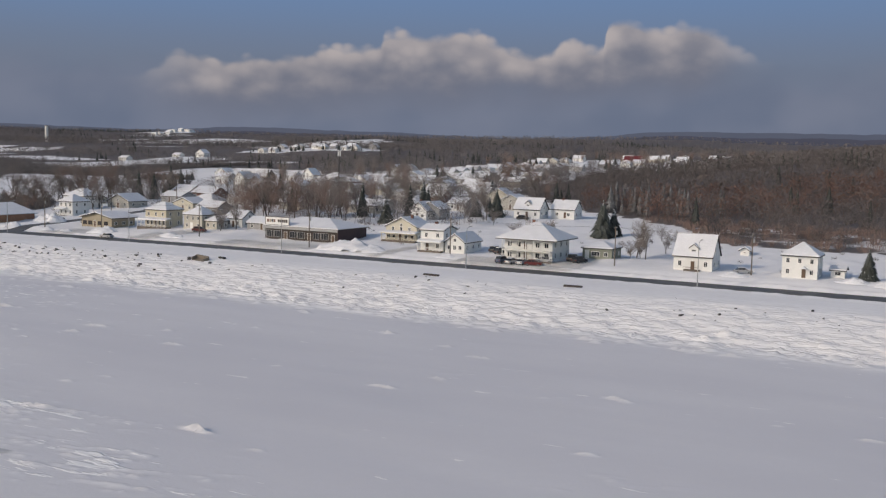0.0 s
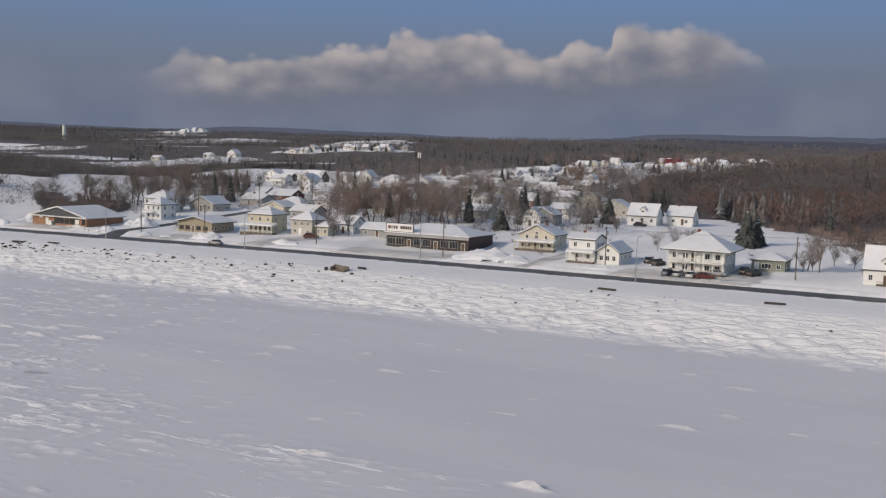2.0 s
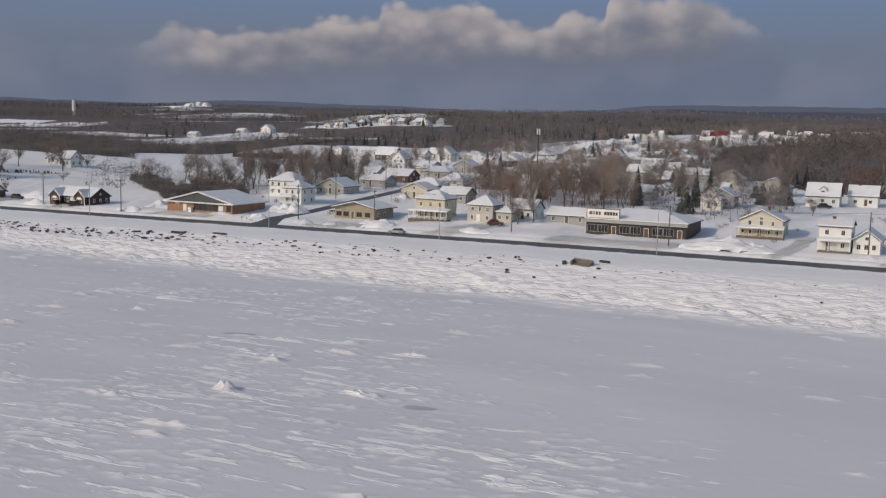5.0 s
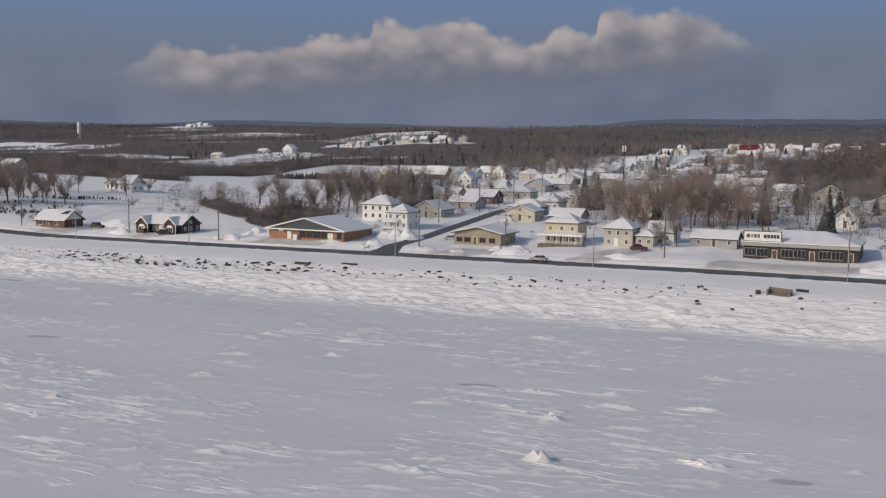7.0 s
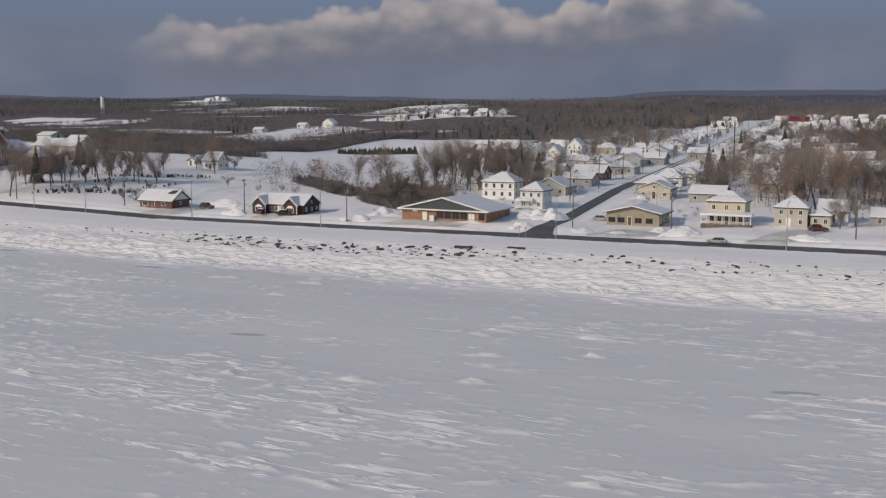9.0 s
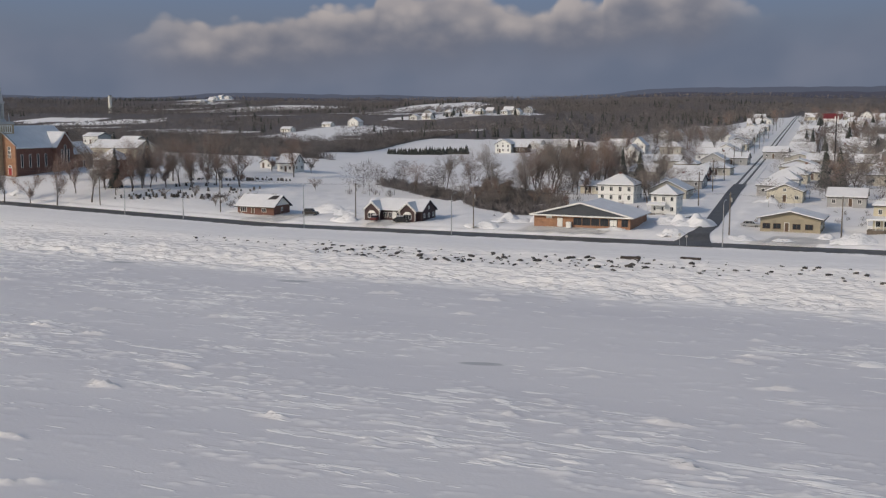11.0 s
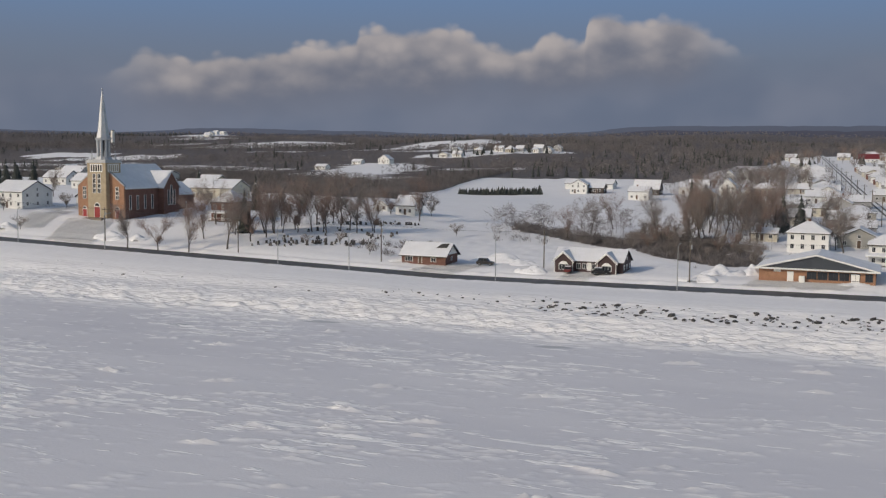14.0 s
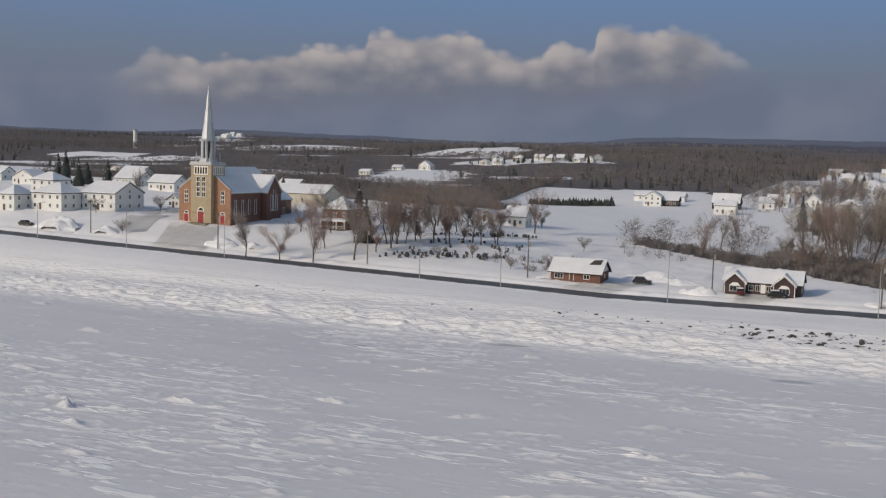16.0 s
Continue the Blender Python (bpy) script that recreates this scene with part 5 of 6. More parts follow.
def spruce_tree(seed, tall, wide=0.2, layers=15, sprays=15, flat=0.0):
    """A trunk and a ragged cone of drooping sprays; returns trunk, needles and the snow on them."""
    rnd = random.Random(seed)
    trunk, crown, snow = tube(B(), (0, 0, -0.5), (0, 0, tall * 0.97), tall * 0.017, 0.03, 6), B(), B()
    for k in range(layers):
        f = (k + rnd.uniform(-0.3, 0.3)) / layers
        z = tall * (0.06 + 0.92 * f)
        r = tall * wide * (1 - f) ** 0.85 + 0.12
        n = max(5, int(sprays * (1 - 0.6 * f)))
        for j in range(n):
            a = 2 * math.pi * (j + rnd.uniform(-0.4, 0.4)) / n
            rr = r * rnd.uniform(0.65, 1.18)
            d, s = Vector((math.cos(a), math.sin(a), 0)), Vector((-math.sin(a), math.cos(a), 0))
            tip = d * rr + Vector((0, 0, z - rr * rnd.uniform(0.25, 0.5)))
            mid = d * rr * 0.5 + Vector((0, 0, z + 0.03 * tall))
            wd = rr * rnd.uniform(0.28, 0.42)
            root = Vector((0, 0, z + 0.07 * tall))
            v = [crown.verts.new(p) for p in (root, mid - s * wd + Vector((0, 0, -0.1 * rr)), tip, mid + s * wd + Vector((0, 0, -0.1 * rr)), mid + Vector((0, 0, 0.06 * rr)))]
            for t in ((0, 1, 4), (1, 2, 4), (2, 3, 4), (3, 0, 4)):
                crown.faces.new([v[q] for q in t])
            if rnd.random() < flat:
                g = Vector((0, 0, 0.07))
                v = [snow.verts.new(p + g) for p in (root.lerp(mid, 0.6), mid - s * wd * 0.7, root.lerp(tip, 0.82), mid + s * wd * 0.7)]
                snow.faces.new(v)
    return trunk, crown, snow


TREES, SPRUCES = [], []
for k in range(6):
    trunk, crown = bare_tree(100 + k, (12.5, 14, 10.5, 15.5, 12.5, 9)[k], (0.30, 0.26, 0.38, 0.24, 0.34, 0.42)[k], 2100, (0.3, 0.26, 0.22, 0.3, 0.2, 0.22)[k])
    t = empty("tree", pose(0, 0, -300 - 30 * k), "bare leafless broadleaf tree with grey-brown twigs", "tree", "bare trees of the village")
    part("trunk", trunk, "bark", t), part("crown", crown, "redtwig" if k in (1, 4) else "twig", t)
    TREES.append(t)
for k in range(4):
    tall = (10, 12, 14, 8)[k]
    trunk, crown, snow = spruce_tree(200 + k, tall, (0.36, 0.24, 0.2, 0.36)[k], 16, 22, (0.15, 0.1, 0.1, 0.5)[k])
    t = empty("spruce_tree", pose(0, 0, -500 - 30 * k), "dark green spruce with a little snow on its branches", "tree", "spruces of the village")
    part("trunk", trunk, "bark", t)
    c = part("crown", crown, "needle", t)
    part("snow_cover", snow, "snow", c)
    SPRUCES.append(t)
USED = set()


def plant(kind, k, x, y, size=1.0, turn=None):
    """Sets a tree of the given kind on the ground; the first of each is the original."""
    src = (TREES if kind == "bare" else SPRUCES)[k]
    a = random.uniform(0, 360) if turn is None else turn
    m = pose(x, y, H(x, y), 0, 0, a) @ Matrix.Scale(size, 4)
    if src not in USED:
        USED.add(src)
        src.matrix_basis = m
        return src
    t = src.copy()
    scene.collection.objects.link(t)
    t.matrix_basis = m
    for c in src.children:
        q = c.copy()
        scene.collection.objects.link(q)
        q.parent = t
        for cc in c.children:
            qq = cc.copy()
            scene.collection.objects.link(qq)
            qq.parent = q
    return t


# the avenue along the graveyard and the trees by the presbytery
AVENUE = ((-499.1, 234.1), (-489.1, 235.1), (-480.1, 237.1), (-470.2, 241.5), (-467.7, 249.5), (-466.0, 254.9), (-466.9, 260.6), (-466.2, 271.2), (-469.7, 279.3), (-465.6, 283.1), (-463.9, 290.7), (-464.2, 297.4), (-465.9, 311.2), (-458.8, 322.2), (-444.7, 315.2), (-489.9, 263.7), (-498.9, 261.9), (-471.2, 266.4), (-473.7, 275.4), (-476.3, 284.7), (-479.2, 298.5), (-472.9, 302.1), (-503.9, 276.5), (-482.7, 247.7))
for k, (x, y) in enumerate(AVENUE):
    plant("bare", (0, 4, 1, 3, 4, 1)[k % 6], x, y, 0.85 + 0.3 * random.random())
for k in range(15):
    plant("bare", (0, 1, 4, 3)[k % 4], -477 + 2.3 * k + random.uniform(-1, 1), 252 + 2.4 * k + random.uniform(-3, 3), random.uniform(0.8, 1.05))
for k, x, y, s in ((0, -79, 262, 0.85), (3, -82, 264, 0.7)):
    plant("bare", k, x, y, s)
for k, x, y, s in ((2, -475.3, 257.7, 0.95), (1, -502.8, 305.3, 1.0), (0, -104.3, 301.1, 1.15), (3, -102.0, 304.5, 1.1), (0, -24.1, 251.6, 0.72), (1, -196, 355, 1.0), (2, -331, 342, 0.95), (1, -326, 346, 1.0), (2, -233.9, 321.2, 0.8), (2, -371, 406, 1.0), (1, -366, 408, 1.0), (0, -344, 379, 0.9), (2, -267, 350, 1.05), (1, -263, 353, 1.1), (2, -182.9, 321.2, 0.9), (1, -181, 331, 0.9), (0, -160, 345, 1.0), (3, -166, 340, 1.0), (0, -365, 395, 0.5), (0, -655.9, 347.6, 1.0), (1, -648, 334, 1.0), (2, -671.6, 347.6, 1.0), (0, -610, 360, 0.9), (1, -560, 350, 0.8), (1, -635.7, 337.2, 1.0), (2, -665, 345, 1.1)):
    plant("spruce", k, x, y, s)
for k, x, y, s in ((3, -388.1, 324.7, 0.8), (1, -384, 336, 0.85), (3, -394, 334, 0.7), (5, -217.2, 259.7, 1.1), (0, -214.2, 263.7, 0.9), (3, -344.5, 311.1, 1.2), (1, -340.8, 317.8, 1.2), (3, -352, 331, 1.2), (4, -335.6, 315.5, 1.1), (1, -332.1, 324.7, 1.2), (0, -346, 340, 1.1), (1, -358, 345, 1.0), (5, -72.3, 272.6, 0.8), (2, -77.2, 274.7, 0.8), (5, -80.6, 262.9, 0.7), (5, -82.6, 260.0, 0.7), (5, -147.6, 315.5, 0.8), (5, -117.5, 291.1, 0.8), (2, -124.0, 280.3, 0.6), (2, -121.3, 286.8, 0.7), (1, -222.5, 290.9, 1.2), (3, -226.8, 296.5, 1.2), (1, -219.0, 302.0, 1.2), (0, -215.5, 311.1, 1.2), (4, -230.4, 288.8, 1.1), (3, -237.0, 302.0, 1.1), (1, -243.4, 310.9, 1.1), (3, -196.5, 290.9, 1.0), (1, -204.8, 296.5, 1.1), (3, -255.7, 315.5, 1.1), (4, -263, 340, 1.0), (5, -472.8, 337.1, 0.9), (5, -447.6, 331.7, 0.9), (5, -422.7, 294.3, 0.6), (5, -442.8, 257.3, 0.55), (5, -450.3, 251.4, 0.5), (5, -420.7, 254.6, 0.6), (5, -416.2, 261.3, 0.5), (5, -429.2, 249.0, 0.45), (5, -548.6, 243.4, 0.6), (5, -574.9, 261.9, 0.7), (5, -561.2, 276.5, 0.8), (0, -594.4, 305.3, 0.9)):
    plant("bare", k, x, y, s)
rnd = random.Random(5)
for k in range(24):
    plant("bare", rnd.choice((0, 1, 3, 3)), -352 + rnd.uniform(-14, 18), 335 + rnd.uniform(-32, 45), rnd.uniform(0.75, 1.15))
for k in range(20):
    plant("bare", rnd.choice((0, 1, 3, 4)), -228 + rnd.uniform(-22, 24), 312 + rnd.uniform(-14, 60), rnd.uniform(0.75, 1.05))
TAKEN += [(x0, x1, y, y + d) for x0, x1, y, d, *_ in FIELD]
rnd = random.Random(7)
count = 0
while count < 90:
    x, y = rnd.uniform(-400, -150), rnd.uniform(296, 620)
    if abs(x - float(street_x(y))) < 10 or any(a - 4 < x < b + 4 and c - 7 < y < e + 4 for a, b, c, e in TAKEN):
        continue
    if -470 < x < -352 and 330 < y < 520 or x > -150 - 0.1 * y + 30 or float(hill_wood(x, y)):
        continue
    plant("spruce" if rnd.random() < 0.12 else "bare", rnd.randrange(4), x, y, rnd.uniform(0.7, 1.15))
    count += 1


# ---- woods, as joined stuff ----
def template(kind, seed, n, thick=0.012):
    """Slivers of one tree of unit height as an array of triangles."""
    r = np.random.RandomState(seed)
    tris = []
    if kind == "bare":
        tris.append([(-0.008, 0, 0), (0.008, 0, 0), (0, 0, 0.65)])
        tris.append([(0, -0.008, 0), (0, 0.008, 0), (0, 0, 0.65)])
        for _ in range(n):
            z = 0.2 + 0.72 * r.uniform() ** 0.8
            a, rad = r.uniform(0, 6.283), 0.30 * math.sqrt(max(0.05, 1 - ((z - 0.55) / 0.42) ** 2)) * r.uniform(0.1, 1.0)
            p = np.array((rad * math.cos(a), rad * math.sin(a), z))
            d = np.array((p[0] * 2.0 + r.normal(0, 0.3), p[1] * 2.0 + r.normal(0, 0.3), 0.22 + r.normal(0, 0.16)))
            d *= r.uniform(0.10, 0.22) / np.linalg.norm(d)
            b = r.uniform(0, 6.283)
            o = np.array((math.cos(b), math.sin(b), r.normal(0, 0.5))) * thick
            tris.append([p - o, p + o, p + d])
    elif kind == "scrub":
        for _ in range(n):
            a, rad = r.uniform(0, 6.283), r.uniform(0, 0.5)
            p = np.array((rad * math.cos(a), rad * math.sin(a), r.uniform(-0.05, 0.45)))
            d = np.array((p[0] * 0.8 + r.normal(0, 0.2), p[1] * 0.8 + r.normal(0, 0.2), 0.7)) * r.uniform(0.4, 0.8)
            b = r.uniform(0, 6.283)
            o = np.array((math.cos(b), math.sin(b), 0)) * 0.022
            tris.append([p - o, p + o, p + d])
    else:
        for k in range(6):
            f = k / 6
            rad, z = 0.2 * (1 - f) + 0.02, 0.05 + 0.85 * f
            m = 7
            for j in range(m):
                a, b = 6.283 * (j + r.uniform(-0.3, 0.3)) / m, 6.283 * (j + 1 + r.uniform(-0.1, 0.3)) / m
                q = r.uniform(0.75, 1.2)
                tris.append([(rad * q * math.cos(a), rad * q * math.sin(a), z), (rad * math.cos(b), rad * math.sin(b), z + 0.02), (0, 0, z + 0.28)])
    return np.array(tris, float)


def wood(name, label, mask, bounds, count, kind, tall, mat, seed, n=44, thick=0.012):
    """Fills the mask with trees of one kind, joined into one mesh."""
    r = np.random.RandomState(seed)
    x0, x1, y0, y1 = bounds
    pts = np.stack([r.uniform(x0, x1, count * 6), r.uniform(y0, y1, count * 6)], 1)
    pts = pts[mask(pts[:, 0], pts[:, 1]) > 0.5]
    for a, b, c, e in TAKEN:
        pts = pts[~((pts[:, 0] > a - 5) & (pts[:, 0] < b + 3) & (pts[:, 1] > c - 10) & (pts[:, 1] < e + 3))]
    pts = pts[:count]
    kinds = [template(kind, seed * 10 + k, n, thick) for k in range(5)]
    chunks = []
    for k in range(5):
        p = pts[k::5]
        size = tall * r.uniform(0.65, 1.15, len(p))
        a = r.uniform(0, 6.283, len(p))
        c, s = np.cos(a), np.sin(a)
        t = kinds[k][None] * size[:, None, None, None]
        wide = r.uniform(0.85, 1.25, len(p))[:, None, None]
        X = (t[..., 0] * c[:, None, None] - t[..., 1] * s[:, None, None]) * wide + p[:, 0][:, None, None]
        Y = (t[..., 0] * s[:, None, None] + t[..., 1] * c[:, None, None]) * wide + p[:, 1][:, None, None]
        Z = t[..., 2] + height(p[:, 0], p[:, 1])[:, None, None] - 0.1
        chunks.append(np.stack([X, Y, Z], -1).reshape(-1, 3))
    v = np.concatenate(chunks)
    me = bpy.data.meshes.new(name)
    f = len(v) // 3
    me.vertices.add(len(v)), me.loops.add(len(v)), me.polygons.add(f)
    me.vertices.foreach_set("co", v.ravel())
    me.loops.foreach_set("vertex_index", np.arange(len(v)))
    me.polygons.foreach_set("loop_start", np.arange(0, len(v), 3))
    me.polygons.foreach_set("loop_total", np.full(f, 3))
    me.update(calc_edges=True)
    me.materials.append(M[mat])
    return tagged(new(name, me), label, "woods", kind="stuff")


for k in range(72):
    plant("spruce", (0, 3)[k % 2], -515 + 0.53 * k + random.uniform(-0.3, 0.3), 520 + 0.34 * k + random.uniform(-0.8, 0.8), random.uniform(0.3, 0.4 + 0.003 * k))
for k in range(44):
    a, r = random.uniform(0, 6.283), math.sqrt(random.random())
    x = -351 + 22 * r * math.cos(a)
    plant("bare", (2, 5, 4, 0)[k % 4], x, 292 + 22 * r * math.sin(a) - 0.8 * (x + 351), random.uniform(0.35, 0.62))
for k in range(120):
    x, y = -300 + random.uniform(-95, 80), 1020 + random.uniform(-200, 200)
    if abs(x - float(street_x(y))) > 9 and not any(a - 3 < x < b + 3 and c - 4 < y < e + 3 for a, b, c, e in TAKEN):
        plant("spruce" if k % 4 == 0 else "bare", k % 4, x, y, random.uniform(0.6, 1.0))
east_wood = lambda x, y: hill_wood(x, y) * (cloudy(x / 40, y / 40, 71, 2) > 0.35)  # noqa: E731
red_part = lambda x, y: hill_wood(x, y) * (np.abs(y - 470 - 1.5 * (x + 60)) < 60 + 60 * cloudy(x / 50, y / 50, 73, 2))  # noqa: E731
spruce_part = lambda x, y: hill_wood(x, y) * ((cloudy(x / 50, y / 50, 77, 2) > 0.56) | ((x + 125) ** 2 + (y - 430) ** 2 < 700))  # noqa: E731
wood("woodland", "bare brown broadleaf wood on the hillside", east_wood, (-330, 240, 300, 1300), 6500, "bare", 9.5, "hill_twig", 1, 62, 0.010)
wood("woodland", "reddish bare wood on the hillside", red_part, (-150, 240, 300, 900), 1300, "bare", 9.5, "hill_red", 2, 66, 0.010)
wood("spruce_woodland", "dark spruces among the bare wood", spruce_part, (-330, 240, 300, 1300), 200, "spruce", 9.5, "needle", 3)
wood("scrub", "brown undergrowth of the hillside wood", hill_wood, (-330, 240, 300, 900), 6500, "scrub", 4.2, "hill_twig", 12, 30)
wood("scrub", "pale reddish brush at the foot of the wooded hill", lambda x, y: hill_wood(x, y) * (cloudy(x / 11.0, y / 9.0, 99, 2) > 0.46), (-160, 60, 292, 362), 520, "scrub", 3.4, "redtwig", 27, 44)
wood("scrub", "dense leafless brown scrub in the snow", lambda x, y: thicket(x, y) * (y > 345), (-760, -320, 345, 860), 7000, "scrub", 3.8, "wood_twig", 4, 34)
wood("thicket_trees", "low bare trees standing in the scrub", lambda x, y: thicket(x, y) * (y > 400), (-760, -460, 400, 860), 1900, "bare", 6.5, "wood_twig", 24, 40, 0.016)
wood("scrub", "tall leafless brown bushes beside the hall", lambda x, y: thicket(x, y) * (y < 345), (-420, -320, 255, 345), 380, "scrub", 2.9, "wood_twig", 9, 60)
far_trees = lambda x, y: far_wood(x, y) * (1 - open_field(x, y, 170.0))  # noqa: E731
wood("woodland", "far bare woods between snowy fields", far_trees, (-2000, 300, 560, 1500), 21000, "bare", 8.5, "wood_twig", 5, 26, 0.030)
wood("woodland", "far bare woods on the rise", far_trees, (-2300, 400, 1450, 2100), 5000, "bare", 8.0, "wood_twig", 22, 18, 0.05)
wood("scrub", "low brown scrub before the far fields", lambda x, y: far_wood(x, y) * open_field(x, y, 170.0), (-1450, -450, 560, 1400), 5000, "scrub", 2.2, "wood_twig", 25, 16)
wood("spruce_woodland", "far dark spruce woods between snowy fields", lambda x, y: far_trees(x, y) * ((cloudy(x / 140, y / 90, 81, 2) > 0.60) | (x > -500) & (x < -370) & (y < 1250)), (-1800, 300, 610, 1800), 1500, "spruce", 7.0, "needle", 6)
wood("woodland", "distant bare woods below the hills", lambda x, y: far_wood(x, y) * (np.hypot(x + 170, y) < 4600), (-3700, 500, 2000, 4500), 9000, "bare", 9, "wood_twig", 8, 12, 0.09)


# ---- more village houses ----
def infill():
    r = random.Random(11)
    placed = TAKEN
    out = 0
    for _ in range(4000):
        if out >= 22:
            break
        y = 338 + 300 * r.random()
        x = r.uniform(-345, -150)
        w, d = r.uniform(9, 13), r.uniform(8, 9.5)
        if x + w > float(street_x(y)) - 8 and x < float(street_x(y)) + 8 or float(hill_wood(x + w, y)) or float(hill_wood(x + w, y + 25)):
            continue
        if x < -400 or x > -165 or any(x < b + 5 and x + w > a - 5 and y < e + 7 and y + d > c - 7 for a, b, c, e in placed):
            continue
        placed.append((x, x + w, y, y + d))
        wall = r.choice(("white", "cream", "beige", "beige", "grey", "grey", "tan", "brick"))
        house({"white": "white-sided village house with a snowy roof", "cream": "cream-sided village house with a snowy roof", "beige": "beige bungalow with a snowy roof", "grey": "grey-sided bungalow with a snowy roof", "tan": "tan-sided bungalow with a snowy roof", "brick": "brown brick bungalow with a snowy roof"}[wall], x, x + w, y, d, r.uniform(2.7, 3.5), r.uniform(4.8, 6.4), r.choice(("gx", "gx", "hip", "gy")), wall, front=3, side=2, door=0.5, win=(1.1, 1.2), chimney=(0.4, 0.5) if r.random() < 0.4 else None)
        out += 1


def street_rows():
    """Low houses side by side along both sides of the climbing street."""
    r = random.Random(17)
    for k in range(28):
        y = 306 + 19 * k
        for side in (-1, 1):
            w, d = r.uniform(9.5, 12.5), r.uniform(8.5, 11)
            x = float(street_x(y)) - 12 - w if side < 0 else float(street_x(y)) + 11
            if any(x < b + 2 and x + w > a - 2 and y < e + 4 and y + d > c - 4 for a, b, c, e in TAKEN):
                continue
            TAKEN.append((x, x + w, y, y + d))
            wall = r.choice(("white", "white", "beige", "cream", "grey", "brick"))
            house({"white": "white-sided bungalow on the climbing street", "beige": "beige bungalow on the climbing street", "cream": "cream bungalow on the climbing street", "grey": "grey-sided bungalow on the climbing street", "brick": "red-brown bungalow on the climbing street"}[wall], x, x + w, y, d, r.uniform(2.7, 3.3), r.uniform(4.6, 5.8), r.choice(("gx", "gx", "gy", "hip")), wall, front=3, side=2, door=0.5, win=(1.1, 1.2))


def hamlet():
    """A loose cluster of small houses with spruces between them on the far rise."""
    r = random.Random(23)
    for k in range(16):
        x, y = -694 + 6.2 * k + r.uniform(-2, 2), 902 + 3.6 * k + r.uniform(-26, 26)
        if any(x < b + 2 and x + 8 > a - 2 and y < e + 3 and y + 7 > c - 3 for a, b, c, e in TAKEN):
            continue
        TAKEN.append((x, x + 8, y, y + 7))
        house("small white house of a far hamlet in the snow", x, x + r.uniform(7, 10), y, 7, r.uniform(2.6, 3.6), r.uniform(4.6, 6), r.choice(("gx", "gy", "hip")), r.choice(("white", "white", "cream", "grey")), front=2, side=1, door=0.5, win=(1.1, 1.2))
    for k in range(9):
        x, y = -1470 - 9 * k + r.uniform(-4, 4), 1560 + 24 * k + r.uniform(-8, 8)
        TAKEN.append((x, x + 11, y, y + 9))
        house("white farm building on the far ridge", x, x + r.uniform(9, 14), y, 9, r.uniform(3, 4.5), r.uniform(6, 7.5), r.choice(("gx", "gy")), "white", front=3, side=1, door=0.5, win=(1.1, 1.2))
    for k in range(40):
        plant("spruce" if k % 3 else "bare", k % 4, -700 + 2.7 * k + r.uniform(-3, 3), 890 + 1.7 * k + r.uniform(-26, 26), r.uniform(0.35, 0.65))


street_rows()
hamlet()
infill()
before = len(TAKEN)
rnd = random.Random(41)
for k in range(400):
    x, y, w = rnd.uniform(-385, -185), rnd.uniform(900, 1165), rnd.uniform(9, 13)
    if abs(x + w / 2 - float(street_x(y))) < 14 or any(x < b + 4 and x + w > a - 4 and y < e + 9 and y + 8 > c - 9 for a, b, c, e in TAKEN):
        continue
    TAKEN.append((x, x + w, y, y + 8))
    house("white-sided hilltop house with a snowy roof", x, x + w, y, 8, rnd.uniform(3, 4), rnd.uniform(5.5, 6.8), rnd.choice(("gx", "gx", "gy", "hip")), rnd.choice(("white", "cream", "beige")), front=3, side=2, door=0.5, win=(1.1, 1.3))
    if len(TAKEN) - before > 7:
        break


def gardens(x, y):
    """Where trees stand among the village houses, 0 or 1."""
    open_field = (x > -470) * (x < -352) * (y > 325) * (y < 525)
    clump = cloudy(x / 26.0, y / 26.0, 85, 2) > 0.44
    return (clump & (np.abs(x - street_x(y)) > 9) & (y > 292) & (x > -415) & (x < -150 - 0.12 * (y - 292)) & ~(open_field > 0) & (hill_wood(x, y) < 0.5)) * 1.0


wood("garden_trees", "bare brown trees among the village houses", gardens, (-415, -150, 292, 760), 900, "bare", 9.0, "wood_twig", 14, 110, 0.008)
wood("garden_trees", "tall reddish bare trees behind the cream houses", lambda x, y: (((x + 226) / 26) ** 2 + ((y - 303) / 20) ** 2 < 1) * 1.0, (-255, -196, 282, 326), 42, "bare", 11.0, "wood_red", 18, 190, 0.004)
wood("scrub", "small bare shrubs at the edge of the graveyard", lambda x, y: (((x + 430) / 14) ** 2 + ((y - 257) / 9) ** 2 < 1) * 1.0, (-446, -414, 247, 268), 26, "scrub", 2.2, "wood_twig", 20, 60)
yards = lambda x, y: (np.abs(x - street_x(y)) > 8) * ((cloudy(x / 14.0, y / 9.0, 97, 2) > 0.56) | (y > 275))  # noqa: E731
wood("scrub", "small leafless garden shrubs in the snow", yards, (-345, -25, 250, 300), 110, "scrub", 1.5, "wood_twig", 26, 46)
wood("scrub", "leafless shrubs among the village houses", gardens, (-415, -150, 292, 760), 420, "scrub", 2.6, "wood_twig", 15, 40)
wood("spruce_woodland", "snow-dusted spruces at the foot of the wooded hill", lambda x, y: (((x + 112) / 26) ** 2 + ((y - 402) / 22) ** 2 < 1) * 1.0, (-142, -84, 376, 428), 46, "spruce", 10.0, "frost", 16)


